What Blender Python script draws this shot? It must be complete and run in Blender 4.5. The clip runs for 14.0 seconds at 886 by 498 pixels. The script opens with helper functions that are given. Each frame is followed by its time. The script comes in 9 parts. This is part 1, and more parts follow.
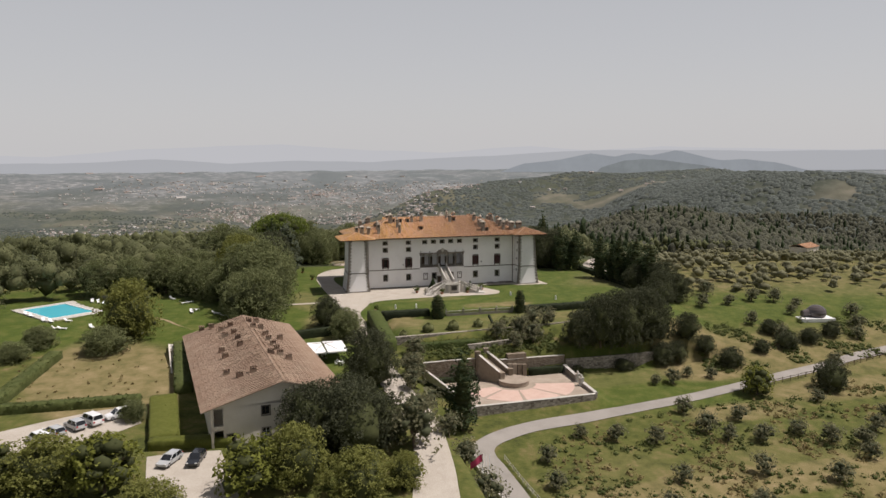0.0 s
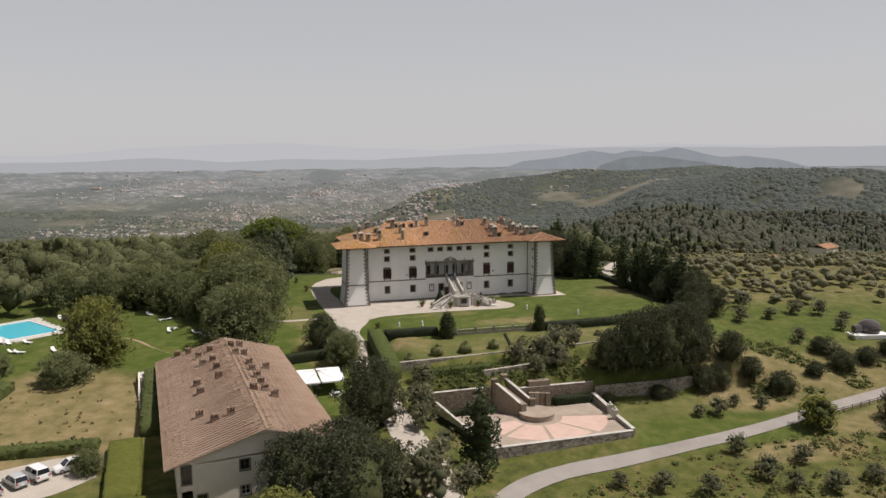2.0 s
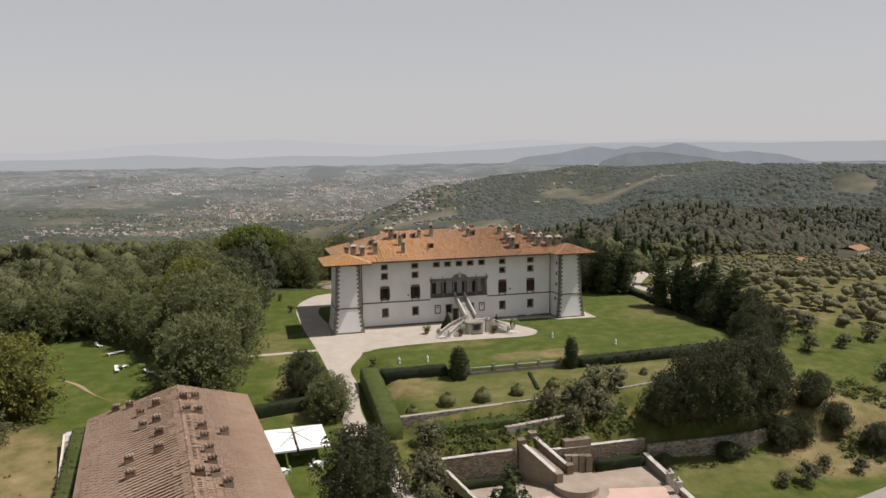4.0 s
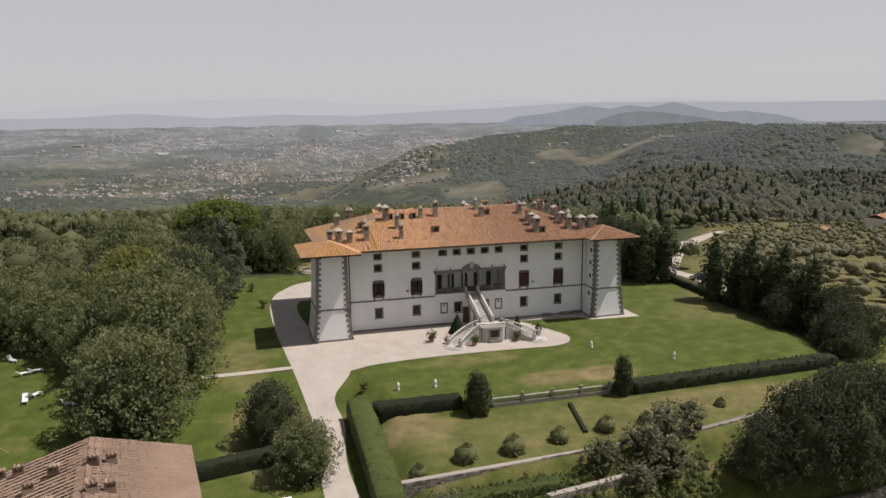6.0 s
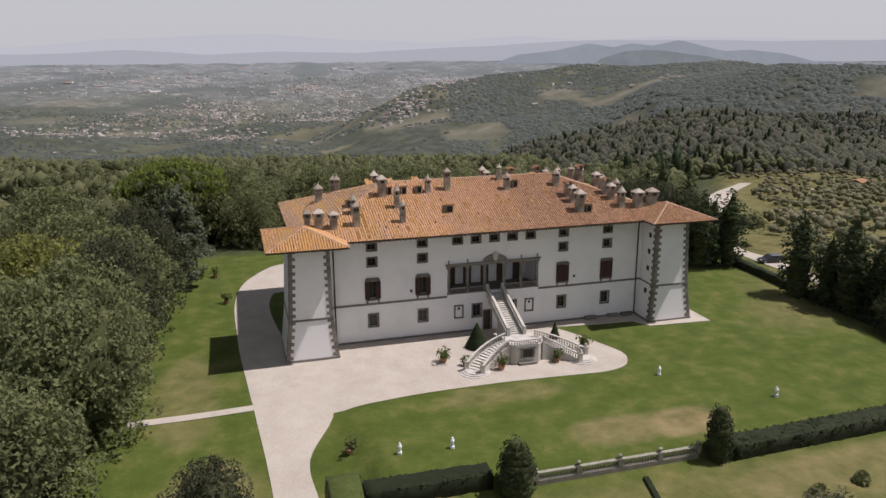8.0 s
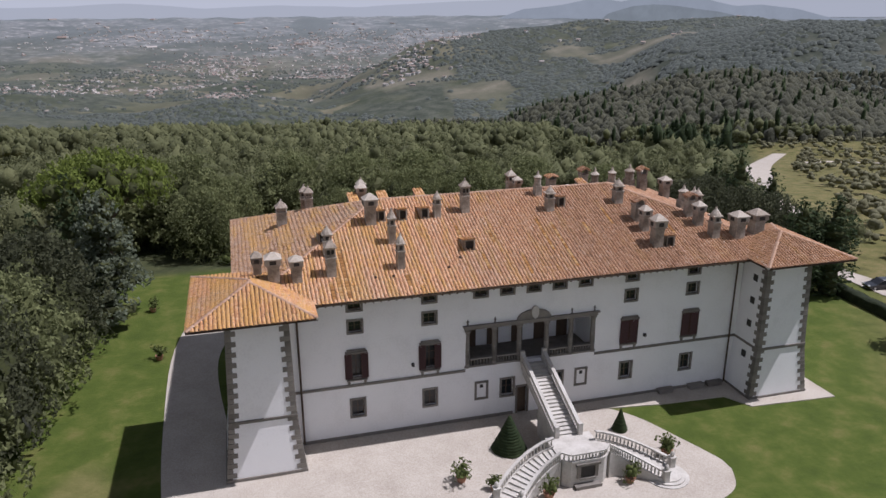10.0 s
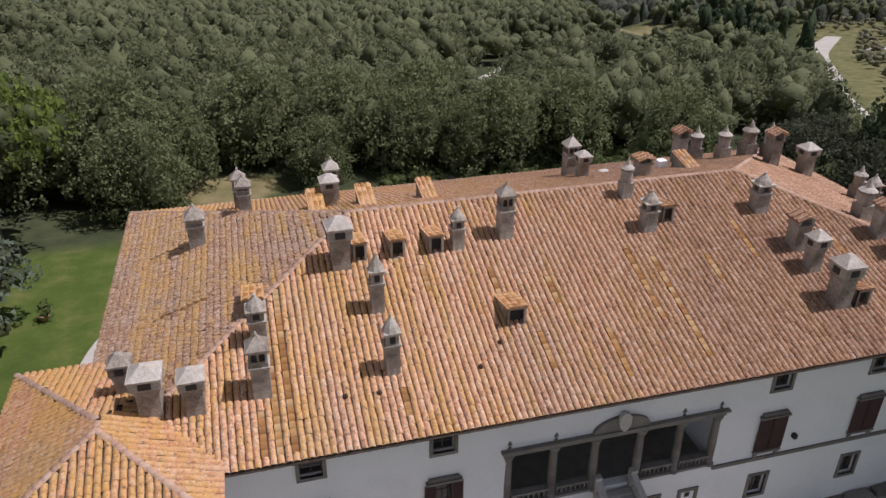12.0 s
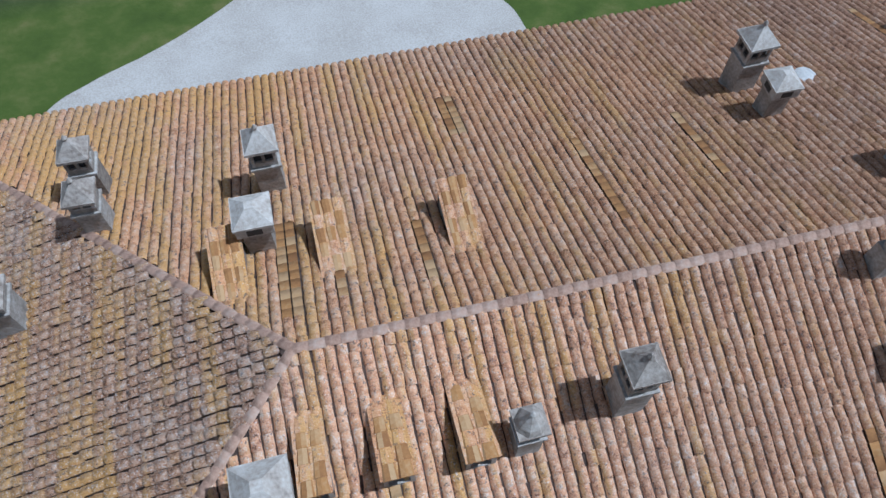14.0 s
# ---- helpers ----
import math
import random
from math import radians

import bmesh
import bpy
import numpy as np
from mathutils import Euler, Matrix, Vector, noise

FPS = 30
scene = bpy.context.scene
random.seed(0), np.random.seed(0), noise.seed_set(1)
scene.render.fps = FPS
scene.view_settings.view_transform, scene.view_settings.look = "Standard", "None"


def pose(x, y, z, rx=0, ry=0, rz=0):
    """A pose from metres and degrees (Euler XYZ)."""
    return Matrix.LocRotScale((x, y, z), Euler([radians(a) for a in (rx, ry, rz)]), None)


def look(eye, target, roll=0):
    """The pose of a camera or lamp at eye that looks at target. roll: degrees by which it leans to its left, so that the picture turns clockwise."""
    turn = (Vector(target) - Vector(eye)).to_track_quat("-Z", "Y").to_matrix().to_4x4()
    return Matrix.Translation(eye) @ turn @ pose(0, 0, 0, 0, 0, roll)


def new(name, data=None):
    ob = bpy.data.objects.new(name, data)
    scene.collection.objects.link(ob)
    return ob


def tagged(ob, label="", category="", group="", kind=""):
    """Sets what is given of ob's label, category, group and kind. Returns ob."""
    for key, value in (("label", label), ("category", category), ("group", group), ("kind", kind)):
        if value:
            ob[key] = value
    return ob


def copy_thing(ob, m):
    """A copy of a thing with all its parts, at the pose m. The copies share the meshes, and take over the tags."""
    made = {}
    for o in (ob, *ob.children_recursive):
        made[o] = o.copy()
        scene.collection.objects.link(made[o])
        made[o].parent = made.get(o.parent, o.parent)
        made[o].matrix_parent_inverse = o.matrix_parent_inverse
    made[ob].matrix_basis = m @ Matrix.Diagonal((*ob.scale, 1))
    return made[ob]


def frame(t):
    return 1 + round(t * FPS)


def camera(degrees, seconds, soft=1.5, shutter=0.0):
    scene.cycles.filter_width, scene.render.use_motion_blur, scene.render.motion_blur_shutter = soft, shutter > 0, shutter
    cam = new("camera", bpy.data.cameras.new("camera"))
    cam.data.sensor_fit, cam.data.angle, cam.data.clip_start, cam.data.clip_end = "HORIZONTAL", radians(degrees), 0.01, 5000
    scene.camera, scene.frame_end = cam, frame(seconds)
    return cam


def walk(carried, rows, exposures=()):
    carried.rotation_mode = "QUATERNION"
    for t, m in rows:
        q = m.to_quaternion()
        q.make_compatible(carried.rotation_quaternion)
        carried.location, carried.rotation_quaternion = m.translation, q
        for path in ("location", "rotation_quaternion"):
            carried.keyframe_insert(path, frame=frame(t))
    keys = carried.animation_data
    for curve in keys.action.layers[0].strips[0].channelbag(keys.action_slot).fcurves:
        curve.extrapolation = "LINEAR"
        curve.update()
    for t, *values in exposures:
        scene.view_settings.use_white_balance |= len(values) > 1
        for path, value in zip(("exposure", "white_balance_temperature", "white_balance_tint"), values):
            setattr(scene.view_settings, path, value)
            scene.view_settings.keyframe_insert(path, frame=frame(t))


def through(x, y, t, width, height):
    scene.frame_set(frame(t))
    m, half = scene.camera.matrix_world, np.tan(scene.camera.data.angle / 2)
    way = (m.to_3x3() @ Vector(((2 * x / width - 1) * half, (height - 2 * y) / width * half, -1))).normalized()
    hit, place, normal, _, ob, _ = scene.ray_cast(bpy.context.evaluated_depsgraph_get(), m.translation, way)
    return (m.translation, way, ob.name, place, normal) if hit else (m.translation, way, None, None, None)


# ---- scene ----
cam = camera(61.0, 14.0)
PATH = [
    (0, (-56.636, -214.636, 38.953), (-56.127, -212.718, 38.704), -0.3),
    (0.5, (-56.147, -209.995, 38.962), (-55.637, -208.076, 38.717), -0.3),
    (1, (-55.451, -205.005, 38.976), (-54.941, -203.087, 38.73), -0.3),
    (1.5, (-54.5, -199.415, 39.008), (-53.991, -197.498, 38.757), -0.4),
    (2, (-53.257, -192.921, 39.038), (-52.746, -191.004, 38.783), -0.5),
    (2.5, (-51.897, -185.807, 39.099), (-51.386, -183.891, 38.84), -0.6),
    (3, (-50.218, -178.115, 39.154), (-49.708, -176.199, 38.894), -0.7),
    (3.5, (-48.429, -170.075, 39.177), (-47.921, -168.159, 38.913), -0.7),
    (4, (-46.694, -161.718, 39.208), (-46.184, -159.802, 38.943), -0.7),
    (4.2, (-46.044, -158.348, 39.205), (-45.53, -156.433, 38.94), -0.5),
    (6.3, (-39.746, -122.683, 38.982), (-39.22, -120.796, 38.583), -0.5),
    (6.5, (-39.088, -119.285, 38.979), (-38.562, -117.401, 38.56), -0.4),
    (7, (-37.353, -110.849, 38.992), (-36.829, -108.974, 38.536), -0.3),
    (7.5, (-35.662, -102.845, 38.992), (-35.139, -100.978, 38.498), -0.2),
    (8, (-33.83, -94.626, 39.019), (-33.309, -92.767, 38.495), -0.3),
    (8.2, (-33.063, -91.326, 39.03), (-32.544, -89.47, 38.494), -0.2),
    (10.3, (-24.711, -56.593, 39.145), (-24.208, -54.771, 38.492), -0.2),
    (10.5, (-23.908, -53.256, 39.13), (-23.407, -51.44, 38.46), -0.2),
    (11, (-21.971, -44.901, 39.04), (-21.476, -43.106, 38.31), -0.1),
    (11.5, (-20.117, -36.87, 38.999), (-19.633, -35.112, 38.177), 0.2),
    (12, (-18.034, -28.748, 38.918), (-17.575, -27.047, 37.972), 0.2),
    (12.5, (-16.092, -21.004, 38.916), (-15.673, -19.408, 37.786), 0.3),
    (13, (-14.157, -12.976, 38.96), (-13.799, -11.559, 37.595), 0.1),
    (13.5, (-12.482, -5.154, 39.121), (-12.183, -3.953, 37.551), 0.1),
    (14, (-10.901, 2.775, 39.175), (-10.665, 3.729, 37.433), 0.5),
]
walk(cam, [(t, look(eye, target, roll)) for t, eye, target, roll in PATH], [(0.0, 0.0, 6400, 16), (4.0, 0.0, 6400, 16), (7.0, 0.0, 6200, 19), (8.0, 0.0, 6120, 20), (10.5, 0.0, 5640, 21), (11.5, 0.0, 5640, 21), (12.5, -0.06, 5600, 20), (13.0, -0.14, 5120, 15), (13.5, -0.14, 4820, 10), (14.0, -0.14, 4560, 8)])

# ---- light ----
SUN = Vector((7.5, -1.5, 14.8)).normalized()
world = bpy.data.worlds.new("sky")
scene.world = world
world.use_nodes = True
wn = world.node_tree.nodes
wn.clear()
sky = wn.new("ShaderNodeTexSky")
sky.sky_type = "NISHITA"
sky.sun_disc = False
sky.sun_elevation = math.asin(SUN.z)
sky.sun_rotation = math.atan2(SUN.x, SUN.y)
sky.air_density, sky.dust_density, sky.ozone_density = 1.0, 2.0, 1.0
# summer haze whitens the sky, most of all low down
wtc = wn.new("ShaderNodeTexCoord")
wsep = wn.new("ShaderNodeSeparateXYZ")
wramp = wn.new("ShaderNodeValToRGB")
wramp.color_ramp.elements[0].position, wramp.color_ramp.elements[0].color = 0.0, (7.15, 7.2, 6.95, 1)
wramp.color_ramp.elements[1].position, wramp.color_ramp.elements[1].color = 0.25, (5.85, 6.0, 5.85, 1)
for at, tone in ((0.45, (3.3, 3.4, 3.45, 1)), (1.0, (1.9, 2.0, 2.25, 1))):
    wramp.color_ramp.elements.new(at).color = tone
wmix = wn.new("ShaderNodeMix")
wmix.data_type = "RGBA"
wmix.inputs["Factor"].default_value = 0.85
wbg = wn.new("ShaderNodeBackground")
wbg.inputs["Strength"].default_value = 0.085
wout = wn.new("ShaderNodeOutputWorld")
wl = world.node_tree.links
wl.new(wtc.outputs["Generated"], wsep.inputs[0])
wl.new(wsep.outputs["Z"], wramp.inputs[0])
wl.new(sky.outputs[0], wmix.inputs["A"])
wl.new(wramp.outputs[0], wmix.inputs["B"])
wl.new(wmix.outputs["Result"], wbg.inputs["Color"])
wl.new(wbg.outputs[0], wout.inputs["Surface"])
sun_data = bpy.data.lights.new("sun", "SUN")
sun_data.energy, sun_data.angle, sun_data.color = 4.7, radians(0.55), (1.0, 0.95, 0.87)
sun = new("sun", sun_data)
sun.matrix_world = look(SUN * 300, (0, 0, 0))
scene.view_settings.exposure = 0.0

# ---- mesh helpers ----
R = random.Random(7)


class Build:
    """Collects vertices and faces of one mesh."""

    def __init__(self):
        self.v, self.f, self.m = [], [], []

    def face(self, pts, mat=0):
        n = len(self.v)
        self.v.extend(tuple(p) for p in pts)
        self.f.append(tuple(range(n, n + len(pts))))
        self.m.append(mat)

    def hull(self, bottom, top, mat=0, caps=True):
        """A prism between two loops of the same length, counter-clockwise seen from above."""
        n, k = len(self.v), len(bottom)
        self.v.extend(tuple(p) for p in bottom)
        self.v.extend(tuple(p) for p in top)
        for i in range(k):
            j = (i + 1) % k
            self.f.append((n + i, n + j, n + k + j, n + k + i))
            self.m.append(mat)
        if caps:
            self.f.append(tuple(n + i for i in reversed(range(k))))
            self.f.append(tuple(n + k + i for i in range(k)))
            self.m += [mat, mat]

    def box(self, x0, y0, z0, x1, y1, z1, mat=0):
        self.hull([(x0, y0, z0), (x1, y0, z0), (x1, y1, z0), (x0, y1, z0)], [(x0, y0, z1), (x1, y0, z1), (x1, y1, z1), (x0, y1, z1)], mat)

    def ring(self, cx, cy, profile, k=10, mat=0, turn=0.0, sx=1.0, sy=1.0):
        """A turned shape: profile is rows of (radius, z)."""
        loops = []
        for r, z in profile:
            loops.append([(cx + sx * r * math.cos(turn + i * 2 * math.pi / k), cy + sy * r * math.sin(turn + i * 2 * math.pi / k), z) for i in range(k)])
        for a, b in zip(loops, loops[1:]):
            self.hull(a, b, mat, caps=False)
        self.face(list(reversed(loops[0])), mat)
        self.face(loops[-1], mat)

    def tube(self, a, b, r0, r1, k=7, mat=0):
        a, b = Vector(a), Vector(b)
        w = (b - a).normalized()
        s = w.orthogonal().normalized()
        t = w.cross(s)
        la = [a + (s * math.cos(i * 2 * math.pi / k) + t * math.sin(i * 2 * math.pi / k)) * r0 for i in range(k)]
        lb = [b + (s * math.cos(i * 2 * math.pi / k) + t * math.sin(i * 2 * math.pi / k)) * r1 for i in range(k)]
        self.hull(la, lb, mat)

    def bar(self, a, b, w, h, mat=0):
        """A beam of width w and height h from a to b (the middle of its base)."""
        a, b = Vector(a), Vector(b)
        d = (b - a).normalized()
        s = Vector((0, 0, 1)).cross(d)
        s = (s.normalized() if s.length > 1e-4 else Vector((1, 0, 0))) * (w / 2)
        up = Vector((0, 0, h))
        self.hull([a - s, b - s, b + s, a + s], [a - s + up, b - s + up, b + s + up, a + s + up], mat)

    def mesh(self, name, mats, smooth=False):
        me = bpy.data.meshes.new(name)
        me.from_pydata(self.v, [], self.f)
        for mt in (mats if isinstance(mats, (list, tuple)) else [mats]):
            me.materials.append(mt)
        if any(self.m):
            me.polygons.foreach_set("material_index", self.m)
        if smooth:
            me.polygons.foreach_set("use_smooth", [True] * len(self.f))
        me.update()
        return me


def part(name, b, mats, parent=None, label="", smooth=False, at=None):
    ob = new(name, b.mesh(name, mats, smooth) if isinstance(b, Build) else b)
    if at is not None:
        ob.matrix_basis = at
    if parent:
        ob.parent = parent
    if label:
        ob["label"] = label
    return ob


def thing(name, label, category, at=None, group="", kind=""):
    ob = new(name)
    if at is not None:
        ob.matrix_basis = at
    return tagged(ob, label, category, group, kind)


def array_mesh(name, verts, faces, mats, mat_index=None, smooth=False):
    """A mesh from arrays: faces all with the same number of corners."""
    me = bpy.data.meshes.new(name)
    verts = np.asarray(verts, np.float32)
    faces = np.asarray(faces, np.int32)
    k = faces.shape[1]
    me.vertices.add(len(verts))
    me.vertices.foreach_set("co", verts.ravel())
    me.loops.add(faces.size)
    me.loops.foreach_set("vertex_index", faces.ravel())
    me.polygons.add(len(faces))
    me.polygons.foreach_set("loop_start", np.arange(0, faces.size, k, dtype=np.int32))
    for mt in (mats if isinstance(mats, (list, tuple)) else [mats]):
        me.materials.append(mt)
    if mat_index is not None:
        me.polygons.foreach_set("material_index", np.asarray(mat_index, np.int32))
    if smooth:
        me.polygons.foreach_set("use_smooth", np.ones(len(faces), bool))
    me.update(calc_edges=True)
    return me


# ---- materials ----
def material(name, stops, scale=1.0, rough=0.85, detail_scale=8.0, bump=0.3, bump_size=0.05, random_mix=0.0, sheen=0.0, metal=0.0, mix2=0.35, spec=0.3, stretch=(1, 1, 1)):
    """A surface whose colour runs through stops (position, colour) by noise at two scales; random_mix adds a step from piece to piece."""
    m = bpy.data.materials.new(name)
    m.use_nodes = True
    nt = m.node_tree
    bs = nt.nodes["Principled BSDF"]
    tc = nt.nodes.new("ShaderNodeTexCoord")
    mp = nt.nodes.new("ShaderNodeMapping")
    mp.inputs["Scale"].default_value = stretch
    nt.links.new(tc.outputs["Object"], mp.inputs[0])
    big = nt.nodes.new("ShaderNodeTexNoise")
    big.inputs["Scale"].default_value, big.inputs["Detail"].default_value, big.inputs["Roughness"].default_value = scale, 6, 0.62
    fine = nt.nodes.new("ShaderNodeTexNoise")
    fine.inputs["Scale"].default_value, fine.inputs["Detail"].default_value = detail_scale, 4
    for n in (big, fine):
        nt.links.new(mp.outputs[0], n.inputs["Vector"])
    mix = nt.nodes.new("ShaderNodeMix")
    mix.inputs["Factor"].default_value = mix2
    nt.links.new(big.outputs[0], mix.inputs["A"])
    nt.links.new(fine.outputs[0], mix.inputs["B"])
    value = mix.outputs["Result"]
    if random_mix:
        info, geo = nt.nodes.new("ShaderNodeObjectInfo"), nt.nodes.new("ShaderNodeNewGeometry")
        add = nt.nodes.new("ShaderNodeMath")
        add.operation = "ADD"
        nt.links.new(info.outputs["Random"], add.inputs[0])
        nt.links.new(geo.outputs["Random Per Island"], add.inputs[1])
        fr = nt.nodes.new("ShaderNodeMath")
        fr.operation = "FRACT"
        nt.links.new(add.outputs[0], fr.inputs[0])
        mix3 = nt.nodes.new("ShaderNodeMix")
        mix3.inputs["Factor"].default_value = random_mix
        nt.links.new(value, mix3.inputs["A"])
        nt.links.new(fr.outputs[0], mix3.inputs["B"])
        value = mix3.outputs["Result"]
    ramp = nt.nodes.new("ShaderNodeValToRGB")
    el = ramp.color_ramp.elements
    while len(el) < len(stops):
        el.new(0.5)
    for e, (p, c) in zip(el, stops):
        e.position, e.color = p, (*c, 1)
    nt.links.new(value, ramp.inputs[0])
    nt.links.new(ramp.outputs[0], bs.inputs["Base Color"])
    bs.inputs["Roughness"].default_value, bs.inputs["Metallic"].default_value = rough, metal
    bs.inputs["Specular IOR Level"].default_value = spec
    bs.inputs["Sheen Weight"].default_value = sheen
    if bump:
        bp = nt.nodes.new("ShaderNodeBump")
        bp.inputs["Strength"].default_value, bp.inputs["Distance"].default_value = bump, bump_size
        nt.links.new(fine.outputs[0], bp.inputs["Height"])
        nt.links.new(bp.outputs[0], bs.inputs["Normal"])
    return m


def plain(name, colour, rough=0.6, metal=0.0, var=0.12, scale=3.0):
    dark = tuple(c * (1 - var) for c in colour)
    light = tuple(min(1, c * (1 + var)) for c in colour)
    return material(name, [(0.35, dark), (0.65, light)], scale=scale, rough=rough, metal=metal, bump=0.1, bump_size=0.01)


PLASTER = material("plaster", [(0.25, (0.68, 0.665, 0.64)), (0.5, (0.79, 0.775, 0.755)), (0.75, (0.82, 0.81, 0.79))], scale=0.35, detail_scale=6, rough=0.9, bump=0.15, bump_size=0.02)
CREAM = material("cream_plaster", [(0.25, (0.52, 0.47, 0.39)), (0.5, (0.62, 0.57, 0.48)), (0.75, (0.68, 0.63, 0.55))], scale=0.4, detail_scale=6, rough=0.9, bump=0.15, bump_size=0.02)
PIETRA = material("grey_sandstone", [(0.25, (0.10, 0.09, 0.075)), (0.5, (0.19, 0.17, 0.145)), (0.75, (0.27, 0.245, 0.21))], scale=1.2, detail_scale=9, random_mix=0.25, bump=0.4)
PALE_STONE = material("pale_stone", [(0.25, (0.30, 0.27, 0.23)), (0.5, (0.48, 0.45, 0.40)), (0.78, (0.62, 0.59, 0.54))], scale=0.9, detail_scale=9, bump=0.3)
def roof_material(name, stops, lichen, lichen_from, speck_from):
    """Old clay tiles: colour by grain and from tile to tile, yellow lichen in drifts, pale crusts in specks."""
    m = bpy.data.materials.new(name)
    m.use_nodes = True
    nt = m.node_tree
    bs = nt.nodes["Principled BSDF"]
    geo, info = nt.nodes.new("ShaderNodeNewGeometry"), nt.nodes.new("ShaderNodeObjectInfo")

    def noise_of(scale, detail, stretch=(1, 1, 1)):
        mp = nt.nodes.new("ShaderNodeMapping")
        mp.inputs["Scale"].default_value = stretch
        nt.links.new(geo.outputs["Position"], mp.inputs[0])
        n = nt.nodes.new("ShaderNodeTexNoise")
        n.inputs["Scale"].default_value, n.inputs["Detail"].default_value, n.inputs["Roughness"].default_value = scale, detail, 0.65
        nt.links.new(mp.outputs[0], n.inputs["Vector"])
        return n.outputs[0]

    def maths(op, a, b):
        n = nt.nodes.new("ShaderNodeMath")
        n.operation = op
        for s, q in zip(n.inputs, (a, b)):
            if isinstance(q, (int, float)):
                s.default_value = q
            else:
                nt.links.new(q, s)
        return n.outputs[0]

    def ramp(src, rows):
        r = nt.nodes.new("ShaderNodeValToRGB")
        el = r.color_ramp.elements
        while len(el) < len(rows):
            el.new(0.5)
        for e, (p, c) in zip(el, rows):
            e.position, e.color = p, (*c, 1)
        nt.links.new(src, r.inputs[0])
        return r.outputs[0]

    def mix(f, a, b):
        n = nt.nodes.new("ShaderNodeMix")
        n.data_type = "RGBA"
        nt.links.new(f, n.inputs["Factor"])
        nt.links.new(a, n.inputs["A"])
        nt.links.new(b, n.inputs["B"])
        return n.outputs["Result"]

    sep = nt.nodes.new("ShaderNodeSeparateXYZ")
    nt.links.new(geo.outputs["Position"], sep.inputs[0])

    def along_x(x0, x1):
        n = nt.nodes.new("ShaderNodeMapRange")
        n.inputs["From Min"].default_value, n.inputs["From Max"].default_value = x0, x1
        nt.links.new(sep.outputs["X"], n.inputs["Value"])
        return n.outputs["Result"]

    piece_random = maths("FRACT", maths("ADD", info.outputs["Random"], geo.outputs["Random Per Island"]), 0.0)
    other = maths("FRACT", maths("MULTIPLY", piece_random, 7.31), 0.0)
    drift, grain, fine, crust = noise_of(0.7, 4, (1.9, 0.22, 0.22)), noise_of(5.5, 8), noise_of(20, 6), noise_of(17, 6)
    value = maths("ADD", maths("MULTIPLY", grain, 0.50), maths("ADD", maths("MULTIPLY", fine, 0.42), maths("MULTIPLY", piece_random, 0.08)))
    base = ramp(value, stops)
    f = maths("ADD", maths("MULTIPLY", drift, 0.75), maths("ADD", maths("MULTIPLY", other, 0.06), maths("MULTIPLY", crust, 0.30)))
    # more lichen over the western end, grey crust and painted flank shade eastwards
    f = maths("ADD", f, maths("MULTIPLY", along_x(-7, -18), 0.075))
    mask = ramp(f, [(lichen_from, (0, 0, 0)), (lichen_from + 0.09, (0.8, 0.8, 0.8))])
    base = mix(mask, base, ramp(fine, lichen))
    base = mix(ramp(crust, [(speck_from, (0, 0, 0)), (speck_from + 0.06, (0.72, 0.72, 0.72))]), base, ramp(fine, [(0.38, (0.42, 0.36, 0.30)), (0.58, (0.74, 0.69, 0.62))]))
    base = mix(ramp(noise_of(7.0, 7), [(0.57, (0, 0, 0)), (0.63, (0.78, 0.78, 0.78))]), base, ramp(fine, [(0.3, (0.075, 0.06, 0.05)), (0.7, (0.15, 0.125, 0.105))]))
    # greyer, rain-washed stretches
    wash = ramp(maths("ADD", maths("MULTIPLY", noise_of(0.13, 3), 0.7), maths("MULTIPLY", grain, 0.3)), [(0.48, (0, 0, 0)), (0.62, (0.26, 0.26, 0.26))])
    base = mix(wash, base, ramp(value, [(0.38, (0.10, 0.085, 0.072)), (0.50, (0.33, 0.275, 0.235)), (0.62, (0.52, 0.47, 0.42))]))
    # eastward darkening: grey crust together with painted shade of the tiles' western flanks
    east_crust_shade = maths("MULTIPLY", along_x(-9, 8), maths("ADD", 0.25, maths("MULTIPLY", noise_of(0.35, 5, (1, 0.4, 0.4)), 1.1)))
    base = mix(maths("MULTIPLY", east_crust_shade, 0.9), base, ramp(value, [(0.36, (0.065, 0.04, 0.03)), (0.5, (0.26, 0.140, 0.080)), (0.6, (0.38, 0.255, 0.18)), (0.68, (0.54, 0.48, 0.41))]))
    nt.links.new(base, bs.inputs["Base Color"])
    bs.inputs["Roughness"].default_value, bs.inputs["Specular IOR Level"].default_value = 0.93, 0.2
    bp = nt.nodes.new("ShaderNodeBump")
    bp.inputs["Strength"].default_value, bp.inputs["Distance"].default_value = 0.9, 0.04
    nt.links.new(fine, bp.inputs["Height"])
    nt.links.new(bp.outputs[0], bs.inputs["Normal"])
    return m


YELLOW_CRUST = [(0.35, (0.48, 0.245, 0.062)), (0.65, (0.60, 0.35, 0.105))]
TILE = roof_material("terracotta", [(0.36, (0.17, 0.085, 0.055)), (0.43, (0.49, 0.245, 0.130)), (0.49, (0.61, 0.318, 0.158)), (0.55, (0.64, 0.375, 0.205)), (0.63, (0.69, 0.53, 0.39))], YELLOW_CRUST, 0.565, 0.57)
TILE_BACK = roof_material("orange_terracotta", [(0.36, (0.20, 0.095, 0.045)), (0.44, (0.48, 0.23, 0.10)), (0.50, (0.57, 0.295, 0.135)), (0.57, (0.60, 0.35, 0.18)), (0.66, (0.61, 0.44, 0.30))], YELLOW_CRUST, 0.555, 0.60)
